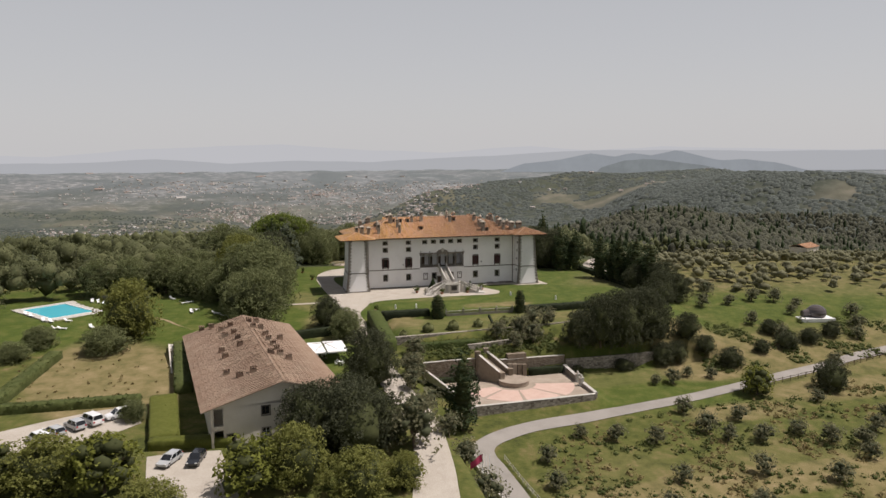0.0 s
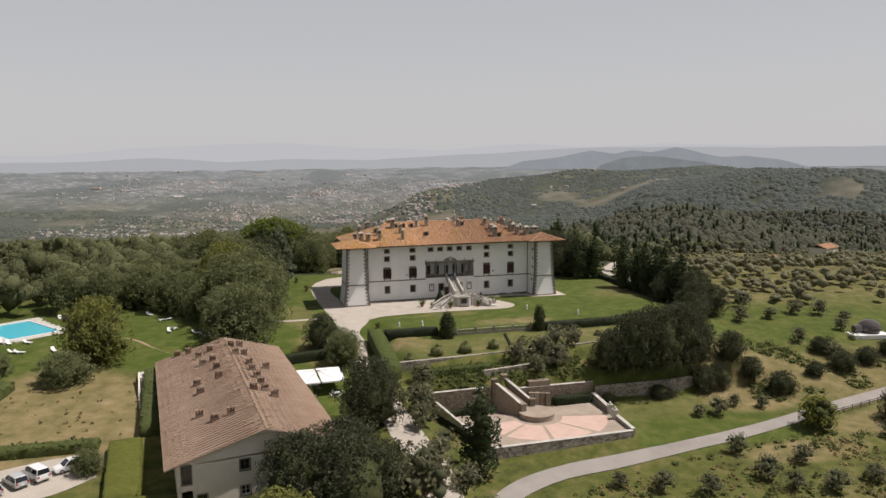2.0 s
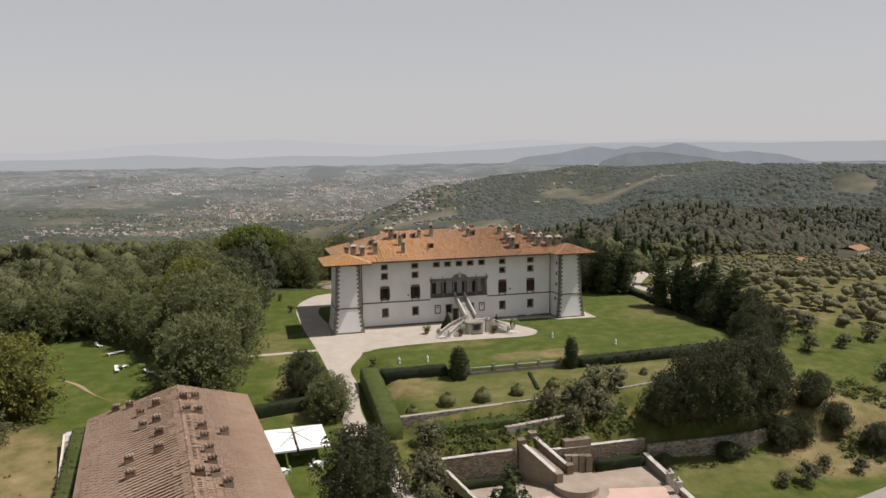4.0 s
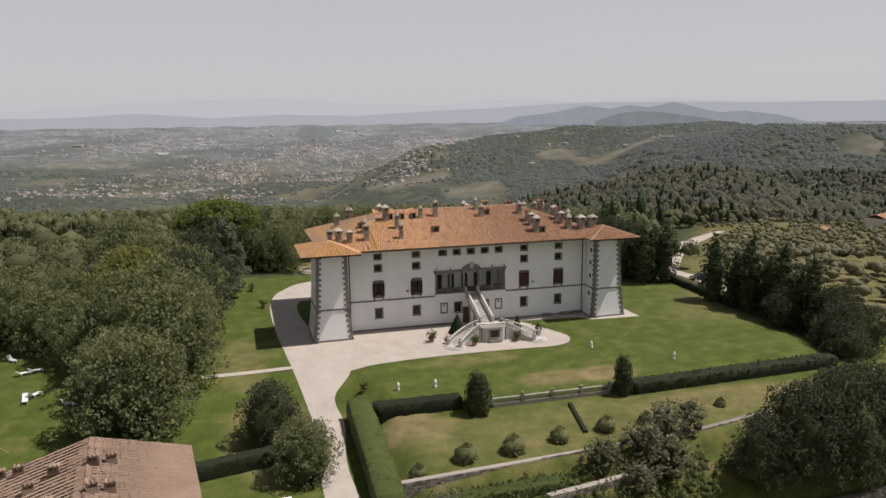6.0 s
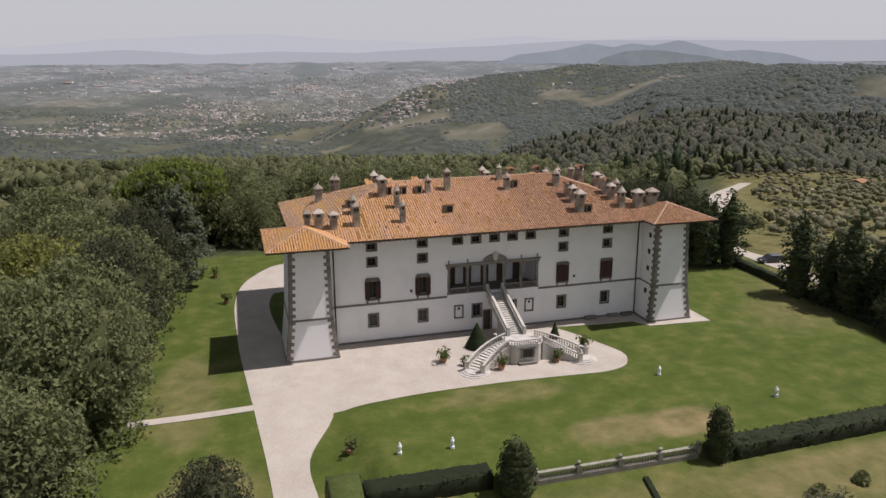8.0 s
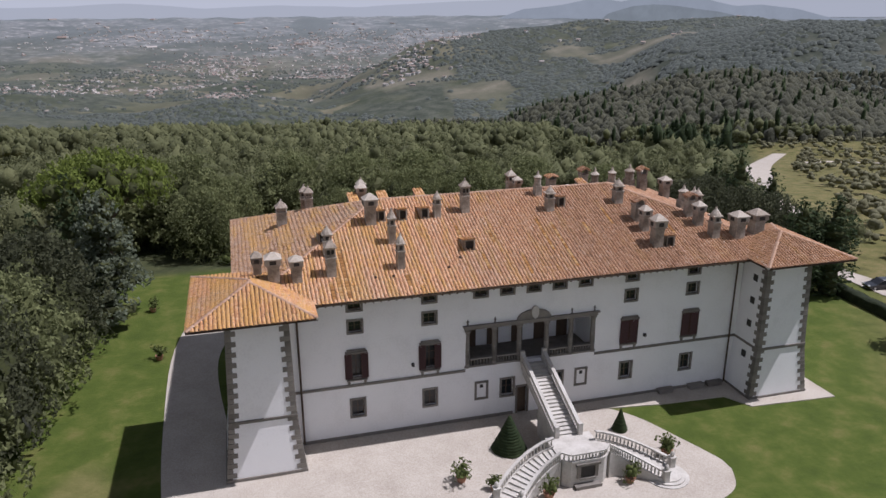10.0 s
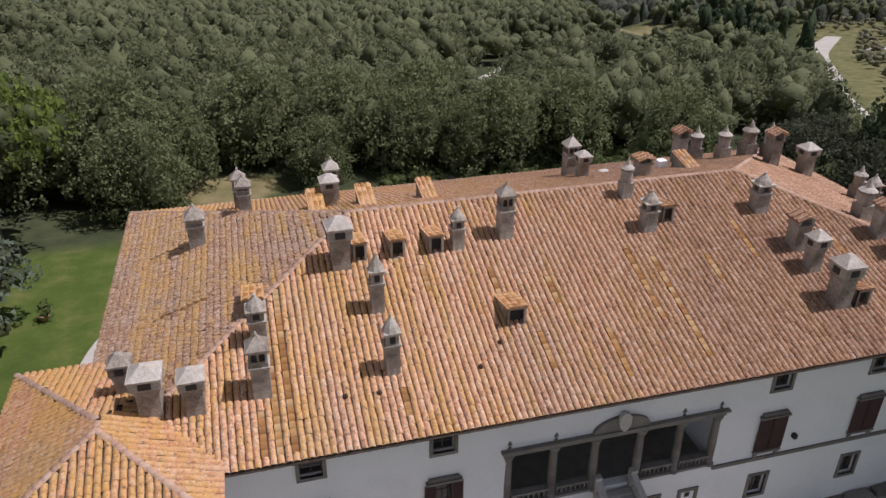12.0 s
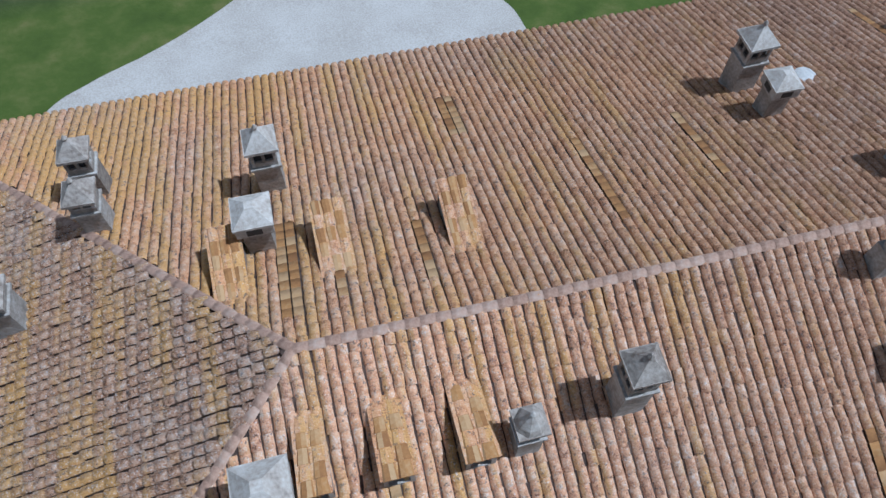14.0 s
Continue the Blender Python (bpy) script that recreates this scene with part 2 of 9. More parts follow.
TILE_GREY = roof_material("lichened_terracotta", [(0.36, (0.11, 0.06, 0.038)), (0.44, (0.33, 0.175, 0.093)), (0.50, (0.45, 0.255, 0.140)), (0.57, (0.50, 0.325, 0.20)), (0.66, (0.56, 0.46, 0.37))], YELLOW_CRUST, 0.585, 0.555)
RIDGE_CLAY = material("ridge_clay", [(0.35, (0.28, 0.165, 0.105)), (0.5, (0.42, 0.265, 0.175)), (0.65, (0.49, 0.36, 0.265))], scale=0.8, detail_scale=9, mix2=0.5, random_mix=0.15, rough=0.93, bump=0.5, bump_size=0.02)
# bed colour near black, painting the shade in the channels between cover tiles
TILE_FLAT = material("shaded_terracotta_bed", [(0.3, (0.03, 0.021, 0.017)), (0.5, (0.075, 0.048, 0.034)), (0.7, (0.15, 0.10, 0.07))], scale=0.5, detail_scale=7, rough=0.95)
TILE_BROWN = material("old_terracotta", [(0.15, (0.098, 0.070, 0.053)), (0.38, (0.189, 0.123, 0.086)), (0.5, (0.262, 0.176, 0.123)), (0.66, (0.328, 0.246, 0.176)), (0.84, (0.410, 0.361, 0.295))], scale=0.3, detail_scale=8, random_mix=0.45, rough=0.95, bump=0.4, bump_size=0.02)
GRAVEL = material("gravel", [(0.36, (0.335, 0.293, 0.238)), (0.5, (0.415, 0.367, 0.306)), (0.64, (0.48, 0.435, 0.372))], scale=0.3, mix2=0.6, detail_scale=9, rough=0.95, bump=0.4, bump_size=0.02)
BARE_EARTH = material("bare_earth", [(0.3, (0.26, 0.19, 0.11)), (0.7, (0.38, 0.29, 0.18))], scale=0.6, detail_scale=9)
ASPHALT = material("grey_asphalt", [(0.25, (0.21, 0.19, 0.165)), (0.5, (0.28, 0.255, 0.225)), (0.75, (0.34, 0.31, 0.275))], scale=0.2, detail_scale=12, rough=0.9, bump=0.2, bump_size=0.01)
WOOD = material("dark_wood", [(0.3, (0.05, 0.035, 0.025)), (0.7, (0.13, 0.09, 0.06))], scale=2, detail_scale=15, stretch=(1, 1, 0.15))
# near black stands for the shade in rooms and openings
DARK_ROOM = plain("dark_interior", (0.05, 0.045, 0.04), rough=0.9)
SHUTTER = plain("red_shutter_paint", (0.062, 0.026, 0.022), rough=0.55, scale=5)
WHITE = plain("white_paint", (0.78, 0.77, 0.75), rough=0.5, var=0.05)
BARK = material("bark", [(0.3, (0.06, 0.045, 0.03)), (0.7, (0.17, 0.13, 0.095))], scale=2, detail_scale=10, bump=0.6, stretch=(1, 1, 0.3))


def foliage(name, dark, mid, light, scale=0.35, gain=1.5, through=0.42, bump=0.0, mixed=0.2):
    dark, mid, light = (tuple(c * gain for c in t) for t in (dark, mid, light))
    m = material(name, [(0.22, dark), (0.5, mid), (0.78, light)], scale=scale, detail_scale=2.5, rough=0.8, random_mix=mixed, bump=bump, bump_size=0.6, sheen=0.03, spec=0.14)
    # light shines through the leaves
    nt = m.node_tree
    bs, ramp = nt.nodes["Principled BSDF"], [n for n in nt.nodes if n.bl_idname == "ShaderNodeValToRGB"][0]
    glow, blend = nt.nodes.new("ShaderNodeBsdfTranslucent"), nt.nodes.new("ShaderNodeMixShader")
    blend.inputs[0].default_value = through
    nt.links.new(ramp.outputs[0], glow.inputs["Color"])
    nt.links.new(bs.outputs[0], blend.inputs[1])
    nt.links.new(glow.outputs[0], blend.inputs[2])
    nt.links.new(blend.outputs[0], nt.nodes["Material Output"].inputs["Surface"])
    return m


HOLM = foliage("dark_holm_leaves", (0.026, 0.029, 0.016), (0.050, 0.054, 0.029), (0.088, 0.091, 0.050), gain=1.55)
OAK = foliage("oak_leaves", (0.050, 0.056, 0.024), (0.078, 0.085, 0.037), (0.118, 0.124, 0.057), gain=2.3, mixed=0.12)
WOODLAND = foliage("woodland_leaves", (0.040, 0.043, 0.019), (0.066, 0.070, 0.033), (0.095, 0.098, 0.046), scale=0.09, gain=2.25, through=0.42, bump=0.4, mixed=0.35)
PINE = foliage("pine_needles", (0.06, 0.08, 0.016), (0.115, 0.145, 0.028), (0.18, 0.21, 0.05), gain=1.3)
LIME = foliage("broad_leaves", (0.078, 0.084, 0.022), (0.138, 0.142, 0.038), (0.215, 0.212, 0.066))
# darker leaf colours for crown cores, painting the shade inside the trees
OLIVE_SHADE = foliage("shaded_olive_leaves", (0.040, 0.044, 0.024), (0.068, 0.074, 0.040), (0.10, 0.105, 0.06))
SHADE = foliage("shaded_inner_leaves", (0.025, 0.028, 0.012), (0.045, 0.050, 0.020), (0.070, 0.075, 0.030), gain=1.9)
YELLOWISH = foliage("yellow_green_leaves", (0.09, 0.10, 0.018), (0.16, 0.172, 0.033), (0.24, 0.245, 0.06), gain=1.1)
CYPRESS = foliage("cypress_leaves", (0.016, 0.027, 0.012), (0.038, 0.054, 0.023), (0.074, 0.095, 0.041), gain=1.25)
CEDAR = foliage("cedar_needles", (0.058, 0.072, 0.050), (0.105, 0.120, 0.080), (0.165, 0.180, 0.122), gain=1.45)
OLIVE = foliage("olive_leaves", (0.083, 0.080, 0.043), (0.143, 0.138, 0.079), (0.215, 0.205, 0.128))
HEDGE = foliage("clipped_box", (0.030, 0.044, 0.013), (0.064, 0.086, 0.021), (0.110, 0.132, 0.034), scale=1.2, gain=0.85, through=0.08)
SHRUB = foliage("shrub_leaves", (0.035, 0.045, 0.014), (0.075, 0.090, 0.028), (0.140, 0.150, 0.055))

# ---- the lie of the land ----
def ramp_y(y, rows):
    """Heights that run straight from row to row of (y, z), y falling."""
    ys = [-r[0] for r in rows]
    return np.interp(-y, ys, [r[1] for r in rows])


def smooth(x, a, b):
    t = np.clip((x - a) / (b - a), 0, 1)
    return t * t * (3 - 2 * t)


WEST = [(0, 0), (-15, -0.2), (-40, -2.8), (-60, -4.6), (-95, -7.2), (-120, -9.2), (-220, -17), (-600, -45)]
MIDDLE = [(-36.2, 0), (-36.6, -1.2), (-52.2, -1.6), (-53.0, -3.2), (-59.0, -5.4), (-60.5, -10.4), (-78.6, -10.9), (-79.8, -12.1), (-92, -13.3), (-115, -15.4), (-220, -26), (-600, -60)]
SLOPE_ROWS = [(-36.2, 0), (-36.6, -1.2), (-52.2, -1.6), (-53.0, -3.2), (-59.0, -5.4), (-60.5, -10.4), (-70, -11.3), (-82, -12.4), (-92, -13.3), (-115, -15.4), (-220, -26), (-600, -60)]
EAST = [(10, -0.4), (-20, -2.0), (-45, -4.8), (-62, -8.8), (-72, -11.3), (-78, -12.1), (-86, -12.8), (-115, -16.2), (-220, -27), (-600, -60)]


HILLS = [(800, 250, 190, 4, [(0.0, -110), (0.08, -66), (0.13, -50), (0.165, -41), (0.24, -32), (0.30, -26), (0.39, -30), (0.46, -39), (0.52, -51), (0.59, -66), (0.8, -95)]),
         (1450, 230, 330, 9, [(0.2, -140), (0.27, -50), (0.335, -21), (0.38, -3), (0.46, 5), (0.54, 4), (0.59, 1), (0.9, -12)]),
         (1900, 420, 420, 12, [(-0.16, -165), (-0.09, -108), (-0.03, -74), (0.05, -43), (0.12, -21), (0.2, -5), (0.28, 2), (0.36, -2), (0.5, -40), (0.9, -65)])]


def wave(x, y, s, seed):
    """A soft roll of hills between -1 and 1, of wave length about s."""
    r = random.Random(seed)
    total = 0
    for i in range(5):
        a, p = r.uniform(0, 2 * math.pi), r.uniform(0, 6.28)
        k = 2 * math.pi / (s * r.uniform(0.7, 1.5))
        total = total + np.sin((x * math.cos(a) + y * math.sin(a)) * k + p)
    return total / 3.2


def height(x, y):
    x, y = np.asarray(x, float), np.asarray(y, float)
    west = ramp_y(y, WEST)
    east = ramp_y(y, EAST)
    mid = ramp_y(y, MIDDLE)
    near = west + (mid - west) * smooth(x, -25.5, -21.5)
    near = near + (ramp_y(y, SLOPE_ROWS) - near) * smooth(x, 13.2, 15.5)
    near = near + (east - near) * smooth(x, 44, 62)
    near = near - 0.9 * smooth(-x, 50, 130) * smooth(y, -60, -10)
    # the hollow of the swimming pool
    c54, s54 = math.cos(radians(54)), math.sin(radians(54))
    qx, qy = np.abs((x + 104) * c54 - (y + 4) * s54), np.abs((x + 104) * s54 + (y + 4) * c54)
    near = near - 0.75 * (1 - smooth(qx, 8.3, 10)) * (1 - smooth(qy, 5.4, 7))
    # out beyond the hilltop, along (u) and across (v) the way that the camera looks
    u, v = 0.257 * x + 0.966 * y, 0.966 * x - 0.257 * y
    d = np.sqrt(u * u + v * v)
    fall = -200 * smooth(u, 30, 1500) ** 0.8
    fall = fall + 5 * wave(x, y, 260, 3) * smooth(d, 200, 600)
    fall = fall - 8 * smooth(u, 50, 130) * smooth(v, 50, 100) * (1 - smooth(u, 340, 420)) * (1 - 0.6 * smooth(v, 190, 260))
    # three wooded hills: how far off (from the foot of the slope), how deep, and their height by bearing
    far, way = np.hypot(u + 222, v), v / np.maximum(u + 222, 60)
    for dist, front, rear, spur, rows in HILLS:
        top = np.interp(way, [r[0] for r in rows], [r[1] for r in rows])
        near_side = np.exp(-((far - dist) / np.where(far < dist, front, rear)) ** 2)
        cut = spur * wave(x, y, dist * 0.22, int(dist)) + 0.5 * spur * wave(x, y, dist * 0.09, int(dist) + 1)
        fall = fall + (np.maximum(top - fall, 0) + cut) * near_side
    fall = fall + smooth(u, 900, 1600) * (1 - 0.85 * smooth(u, 2000, 3300)) * (1 - smooth(way, 0.0, 0.1)) * 16 * wave(x, y, 500, 9)
    rise = 150 * np.clip((d - 2200) / 2650, 0, 1) ** 1.05
    fall = fall + np.where(u > 0, rise, 0)
    side = -60 * smooth(np.abs(v), 180, 900) * (1 - smooth(u, 100, 700))
    return near + np.where(u > 30, fall, 0) + side


FIELDS = [(150, 1000, 46, 60), (385, 1330, 120, 62), (616, 972, 34, 34), (250, 1420, 50, 45), (70, 1250, 60, 60), (-60, 1400, 90, 50), (-330, 1500, 120, 45), (300, 1120, 40, 40)]


def field_at(u, v):
    """1 within a clearing, vineyard or field among the far woods."""
    out = np.zeros(np.shape(u))
    for fv, fu, rv, ru in FIELDS:
        out = np.maximum(out, 1 - smooth(((v - fv) / rv) ** 2 + ((u - fu) / ru) ** 2 + 0.25 * np.sin(v * 0.05 + u * 0.03), 0.75, 1.05))
    return out


def grove_at(u, v):
    """1 within the olive grove that slopes away east of the villa."""
    return smooth(v, 33 + 0.36 * np.maximum(u, 0), 43 + 0.36 * np.maximum(u, 0)) * (1 - smooth(u, 328, 342)) * smooth(u, -6, 6)


def h(x, y):
    return float(height(x, y))


def lines(lo, hi, step, far, grow):
    a = list(np.arange(lo, hi + step / 2, step))
    s, p = step, hi
    while p < far:
        s *= grow
        p += s
        a.append(p)
    s, p = step, lo
    while p > -far:
        s *= grow
        p -= s
        a.insert(0, p)
    return np.array(a)


GX, GY = lines(-130, 110, 1.5, 4900, 1.065), lines(-160, 66, 1.1, 4900, 1.06)
xx, yy = np.meshgrid(GX, GY)
zz = height(xx, yy)
nx = len(GX)
idx = np.arange(len(GX) * len(GY)).reshape(len(GY), nx)


def sheet_z(x, y):
    """The height of the ground sheet itself, between its rows and columns."""
    i, j = np.clip(np.searchsorted(GX, x) - 1, 0, len(GX) - 2), np.clip(np.searchsorted(GY, y) - 1, 0, len(GY) - 2)
    p, q = (x - GX[i]) / (GX[i + 1] - GX[i]), (y - GY[j]) / (GY[j + 1] - GY[j])
    return (1 - q) * ((1 - p) * zz[j, i] + p * zz[j, i + 1]) + q * ((1 - p) * zz[j + 1, i] + p * zz[j + 1, i + 1])


quads = np.stack([idx[:-1, :-1], idx[:-1, 1:], idx[1:, 1:], idx[1:, :-1]], -1).reshape(-1, 4)


def ground_material():
    m = bpy.data.materials.new("ground")
    m.use_nodes = True
    nt = m.node_tree
    bs = nt.nodes["Principled BSDF"]
    tc = nt.nodes.new("ShaderNodeTexCoord")
    zone = nt.nodes.new("ShaderNodeVertexColor")
    zone.layer_name = "zone"
    sep = nt.nodes.new("ShaderNodeSeparateColor")
    nt.links.new(zone.outputs[0], sep.inputs[0])

    def noise_node(scale, detail=5):
        n = nt.nodes.new("ShaderNodeTexNoise")
        n.inputs["Scale"].default_value, n.inputs["Detail"].default_value, n.inputs["Roughness"].default_value = scale, detail, 0.65
        nt.links.new(tc.outputs["Object"], n.inputs["Vector"])
        return n.outputs[0]

    def ramp(src, stops):
        r = nt.nodes.new("ShaderNodeValToRGB")
        el = r.color_ramp.elements
        while len(el) < len(stops):
            el.new(0.5)
        for e, (p, c) in zip(el, stops):
            e.position, e.color = p, (*c, 1)
        nt.links.new(src, r.inputs[0])
        return r.outputs[0]

    def mix(f, a, b):
        n = nt.nodes.new("ShaderNodeMix")
        n.data_type = "RGBA"
        nt.links.new(f, n.inputs["Factor"])
        nt.links.new(a, n.inputs["A"])
        nt.links.new(b, n.inputs["B"])
        return n.outputs["Result"]

    def maths(op, a, b=None, val=0.0):
        n = nt.nodes.new("ShaderNodeMath")
        n.operation = op
        nt.links.new(a, n.inputs[0])
        if b is not None:
            nt.links.new(b, n.inputs[1])
        else:
            n.inputs[1].default_value = val
        return n.outputs[0]

    fine, mid, big, far = noise_node(3.0), noise_node(0.32, 9), noise_node(0.035), noise_node(0.006, 8)
    rough_grass = ramp(mid, [(0.30, (0.040, 0.044, 0.014)), (0.42, (0.072, 0.082, 0.020)), (0.53, (0.098, 0.104, 0.027)), (0.62, (0.140, 0.120, 0.045)), (0.74, (0.21, 0.165, 0.085))])
    lawn = ramp(mid, [(0.25, (0.044, 0.066, 0.011)), (0.48, (0.068, 0.093, 0.016)), (0.58, (0.090, 0.107, 0.023)), (0.70, (0.133, 0.127, 0.039))])
    dry = ramp(mid, [(0.26, (0.10, 0.094, 0.035)), (0.45, (0.175, 0.145, 0.062)), (0.60, (0.23, 0.180, 0.088)), (0.76, (0.30, 0.235, 0.13))])
    wood = ramp(mid, [(0.3, (0.030, 0.038, 0.016)), (0.7, (0.075, 0.080, 0.035))])
    base = mix(maths("ADD", sep.outputs[0], maths("MULTIPLY", maths("SUBTRACT", mid, val=0.5), val=0.4)), rough_grass, lawn)
    edge = maths("MULTIPLY", maths("SUBTRACT", big, val=0.5), val=1.6)
    dryness = nt.nodes.new("ShaderNodeClamp")
    nt.links.new(maths("ADD", sep.outputs[1], maths("MULTIPLY", edge, sep.outputs[1])), dryness.inputs[0])
    base = mix(dryness.outputs[0], base, dry)
    base = mix(sep.outputs[2], base, wood)
    # fields, groves and vineyards of the plain
    cells = nt.nodes.new("ShaderNodeTexVoronoi")
    cells.inputs["Scale"].default_value = 0.0075
    warp = nt.nodes.new("ShaderNodeVectorMath")
    warp.operation = "ADD"
    scaled = nt.nodes.new("ShaderNodeVectorMath")
    scaled.operation = "SCALE"
    scaled.inputs["Scale"].default_value = 90
    wn2 = nt.nodes.new("ShaderNodeTexNoise")
    wn2.inputs["Scale"].default_value = 0.01
    nt.links.new(tc.outputs["Object"], wn2.inputs["Vector"])
    nt.links.new(wn2.outputs["Color"], scaled.inputs[0])
    nt.links.new(tc.outputs["Object"], warp.inputs[0])
    nt.links.new(scaled.outputs[0], warp.inputs[1])
    nt.links.new(warp.outputs[0], cells.inputs["Vector"])
    sepc = nt.nodes.new("ShaderNodeSeparateColor")
    nt.links.new(cells.outputs["Color"], sepc.inputs[0])
    fields = ramp(sepc.outputs[0], [(0.0, (0.045, 0.055, 0.03)), (0.35, (0.08, 0.085, 0.045)), (0.55, (0.14, 0.135, 0.075)), (0.75, (0.24, 0.20, 0.125)), (1.0, (0.10, 0.105, 0.06))])
    speck = ramp(noise_node(0.02, 10), [(0.40, (0.032, 0.040, 0.028)), (0.52, (0.062, 0.070, 0.048)), (0.62, (0.13, 0.13, 0.095))])
    fmix = nt.nodes.new("ShaderNodeMix")
    fmix.data_type = "RGBA"
    fmix.inputs["Factor"].default_value = 0.55
    nt.links.new(fields, fmix.inputs["A"])
    nt.links.new(speck, fmix.inputs["B"])
    far_wood = ramp(noise_node(0.045, 10), [(0.36, (0.040, 0.046, 0.034)), (0.5, (0.062, 0.070, 0.052)), (0.64, (0.095, 0.100, 0.076))])
    woodiness = nt.nodes.new("ShaderNodeClamp")
    nt.links.new(maths("ADD", maths("MULTIPLY", maths("SUBTRACT", noise_node(0.0045, 8), val=0.5), val=11.0), sep.outputs[2]), woodiness.inputs[0])
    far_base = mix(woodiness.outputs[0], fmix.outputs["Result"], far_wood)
    # built-up plain: roofs, yards and fields between lines of trees, colours paled for haze
    built = ramp(noise_node(0.028, 10), [(0.36, (0.060, 0.066, 0.054)), (0.46, (0.105, 0.108, 0.096)), (0.55, (0.17, 0.165, 0.15)), (0.64, (0.40, 0.38, 0.36))])
    belt = ramp(noise_node(0.0035, 6), [(0.46, (0, 0, 0)), (0.54, (0.9, 0.9, 0.9))])
    built = mix(belt, ramp(noise_node(0.05, 8), [(0.4, (0.048, 0.056, 0.044)), (0.6, (0.092, 0.098, 0.080))]), built)
    town_on = nt.nodes.new("ShaderNodeClamp")
    nt.links.new(maths("MULTIPLY", maths("SUBTRACT", zone.outputs["Alpha"], val=0.48), val=2.6), town_on.inputs[0])
    far_base = mix(town_on.outputs[0], far_base, built)
    far_base = mix(sep.outputs[1], far_base, ramp(noise_node(0.03, 8), [(0.35, (0.115, 0.110, 0.078)), (0.55, (0.165, 0.152, 0.112)), (0.7, (0.21, 0.19, 0.145))]))
    far_on = nt.nodes.new("ShaderNodeClamp")
    nt.links.new(maths("MULTIPLY", zone.outputs["Alpha"], val=40.0), far_on.inputs[0])
    base = mix(far_on.outputs[0], base, far_base)
    nt.links.new(base, bs.inputs["Base Color"])
    bs.inputs["Roughness"].default_value = 0.95
    bs.inputs["Specular IOR Level"].default_value = 0.15
    # bluish sheen grows with distance and stands in for haze
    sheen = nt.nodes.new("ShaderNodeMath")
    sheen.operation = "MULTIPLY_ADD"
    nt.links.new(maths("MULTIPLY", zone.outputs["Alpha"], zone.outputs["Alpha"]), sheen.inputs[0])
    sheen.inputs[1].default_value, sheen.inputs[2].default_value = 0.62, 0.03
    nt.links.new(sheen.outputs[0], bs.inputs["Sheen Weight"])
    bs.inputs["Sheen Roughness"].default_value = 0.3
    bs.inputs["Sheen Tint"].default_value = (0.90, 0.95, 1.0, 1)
    bp = nt.nodes.new("ShaderNodeBump")
    bp.inputs["Strength"].default_value, bp.inputs["Distance"].default_value = 0.5, 0.15
    nt.links.new(fine, bp.inputs["Height"])
    nt.links.new(bp.outputs[0], bs.inputs["Normal"])
    return m


GROUND = ground_material()


def inside(x, y, x0, x1, y0, y1, soft=2.0):
    return smooth(x, x0 - soft, x0 + soft) * (1 - smooth(x, x1 - soft, x1 + soft)) * smooth(y, y0 - soft, y0 + soft) * (1 - smooth(y, y1 - soft, y1 + soft))


def spot(x, y, cx, cy, rx, ry, turn=0.0):
    c, s = math.cos(turn), math.sin(turn)
    dx, dy = (x - cx) * c + (y - cy) * s, -(x - cx) * s + (y - cy) * c
    return 1 - smooth((dx / rx) ** 2 + (dy / ry) ** 2, 0.6, 1.2)


uu, vv = 0.257 * xx + 0.966 * yy, 0.966 * xx - 0.257 * yy
lawn_w = np.maximum.reduce([inside(xx, yy, -60, 60, -52, 60), inside(xx, yy, -130, -44, -40, 30), inside(xx, yy, -50, -30, -75, -40), inside(xx, yy, 12, 46, -84, -58) * 0.8, inside(xx, yy, 62, 130, -54, -20, 5) * 0.75])
dry_w = np.maximum.reduce([
    spot(xx, yy, -84, -58, 15, 26, 0.25), inside(xx, yy, 56, 130, -75, -52, 6) * 0.6, inside(xx, yy, -22, 30, -51, -38, 2) * 0.38, spot(xx, yy, -20, -40, 5, 5) * 0.8,
    spot(xx, yy, 26, -42.5, 20, 4) * 0.7, inside(xx, yy, -10, 110, -200, -102, 8) * 0.62 * (0.5 + 0.5 * wave(xx, yy, 22, 41)), spot(xx, yy, 20, -66, 20, 5) * 0.3, spot(xx, yy, 45, -66, 12, 7) * 0.85, spot(xx, yy, 20, -113, 40, 5) * 0.9, spot(xx, yy, 40, -88, 14, 4) * 0.8, spot(xx, yy, 70, -82, 22, 6) * 0.8, spot(xx, yy, 48, -58, 14, 7) * 0.8, spot(xx, yy, 72, -62, 18, 6) * 0.8, spot(xx, yy, 3, -31, 6, 3) * 0.7, spot(xx, yy, 11, -31.5, 5, 3.2) * 0.95, spot(xx, yy, -6, -20, 8, 2.5) * 0.4,
    spot(xx, yy, -38, -35, 6, 12) * 0.5, spot(xx, yy, -41, -10, 4, 12) * 0.5, spot(xx, yy, 160, 285, 24, 70, -0.5), spot(xx, yy, -76, 172, 16, 22), spot(xx, yy, -22, 66, 8, 6), grove_at(uu, vv) * 0.4, field_at(uu, vv)])
back = np.where(xx < -9, smooth(yy, 50, 53.5), smooth(yy, 56.5, 59.5)) * (np.abs(xx) < 60)
wood_w = np.clip(back + smooth(uu, 56, 74) * (1 - grove_at(uu, vv)) + 0, 0, 1) * (1 - spot(xx, yy, 160, 285, 24, 70, -0.5)) * (1 - spot(xx, yy, -76, 172, 16, 22)) * (1 - spot(xx, yy, -22, 66, 8, 6))
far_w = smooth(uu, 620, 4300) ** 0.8
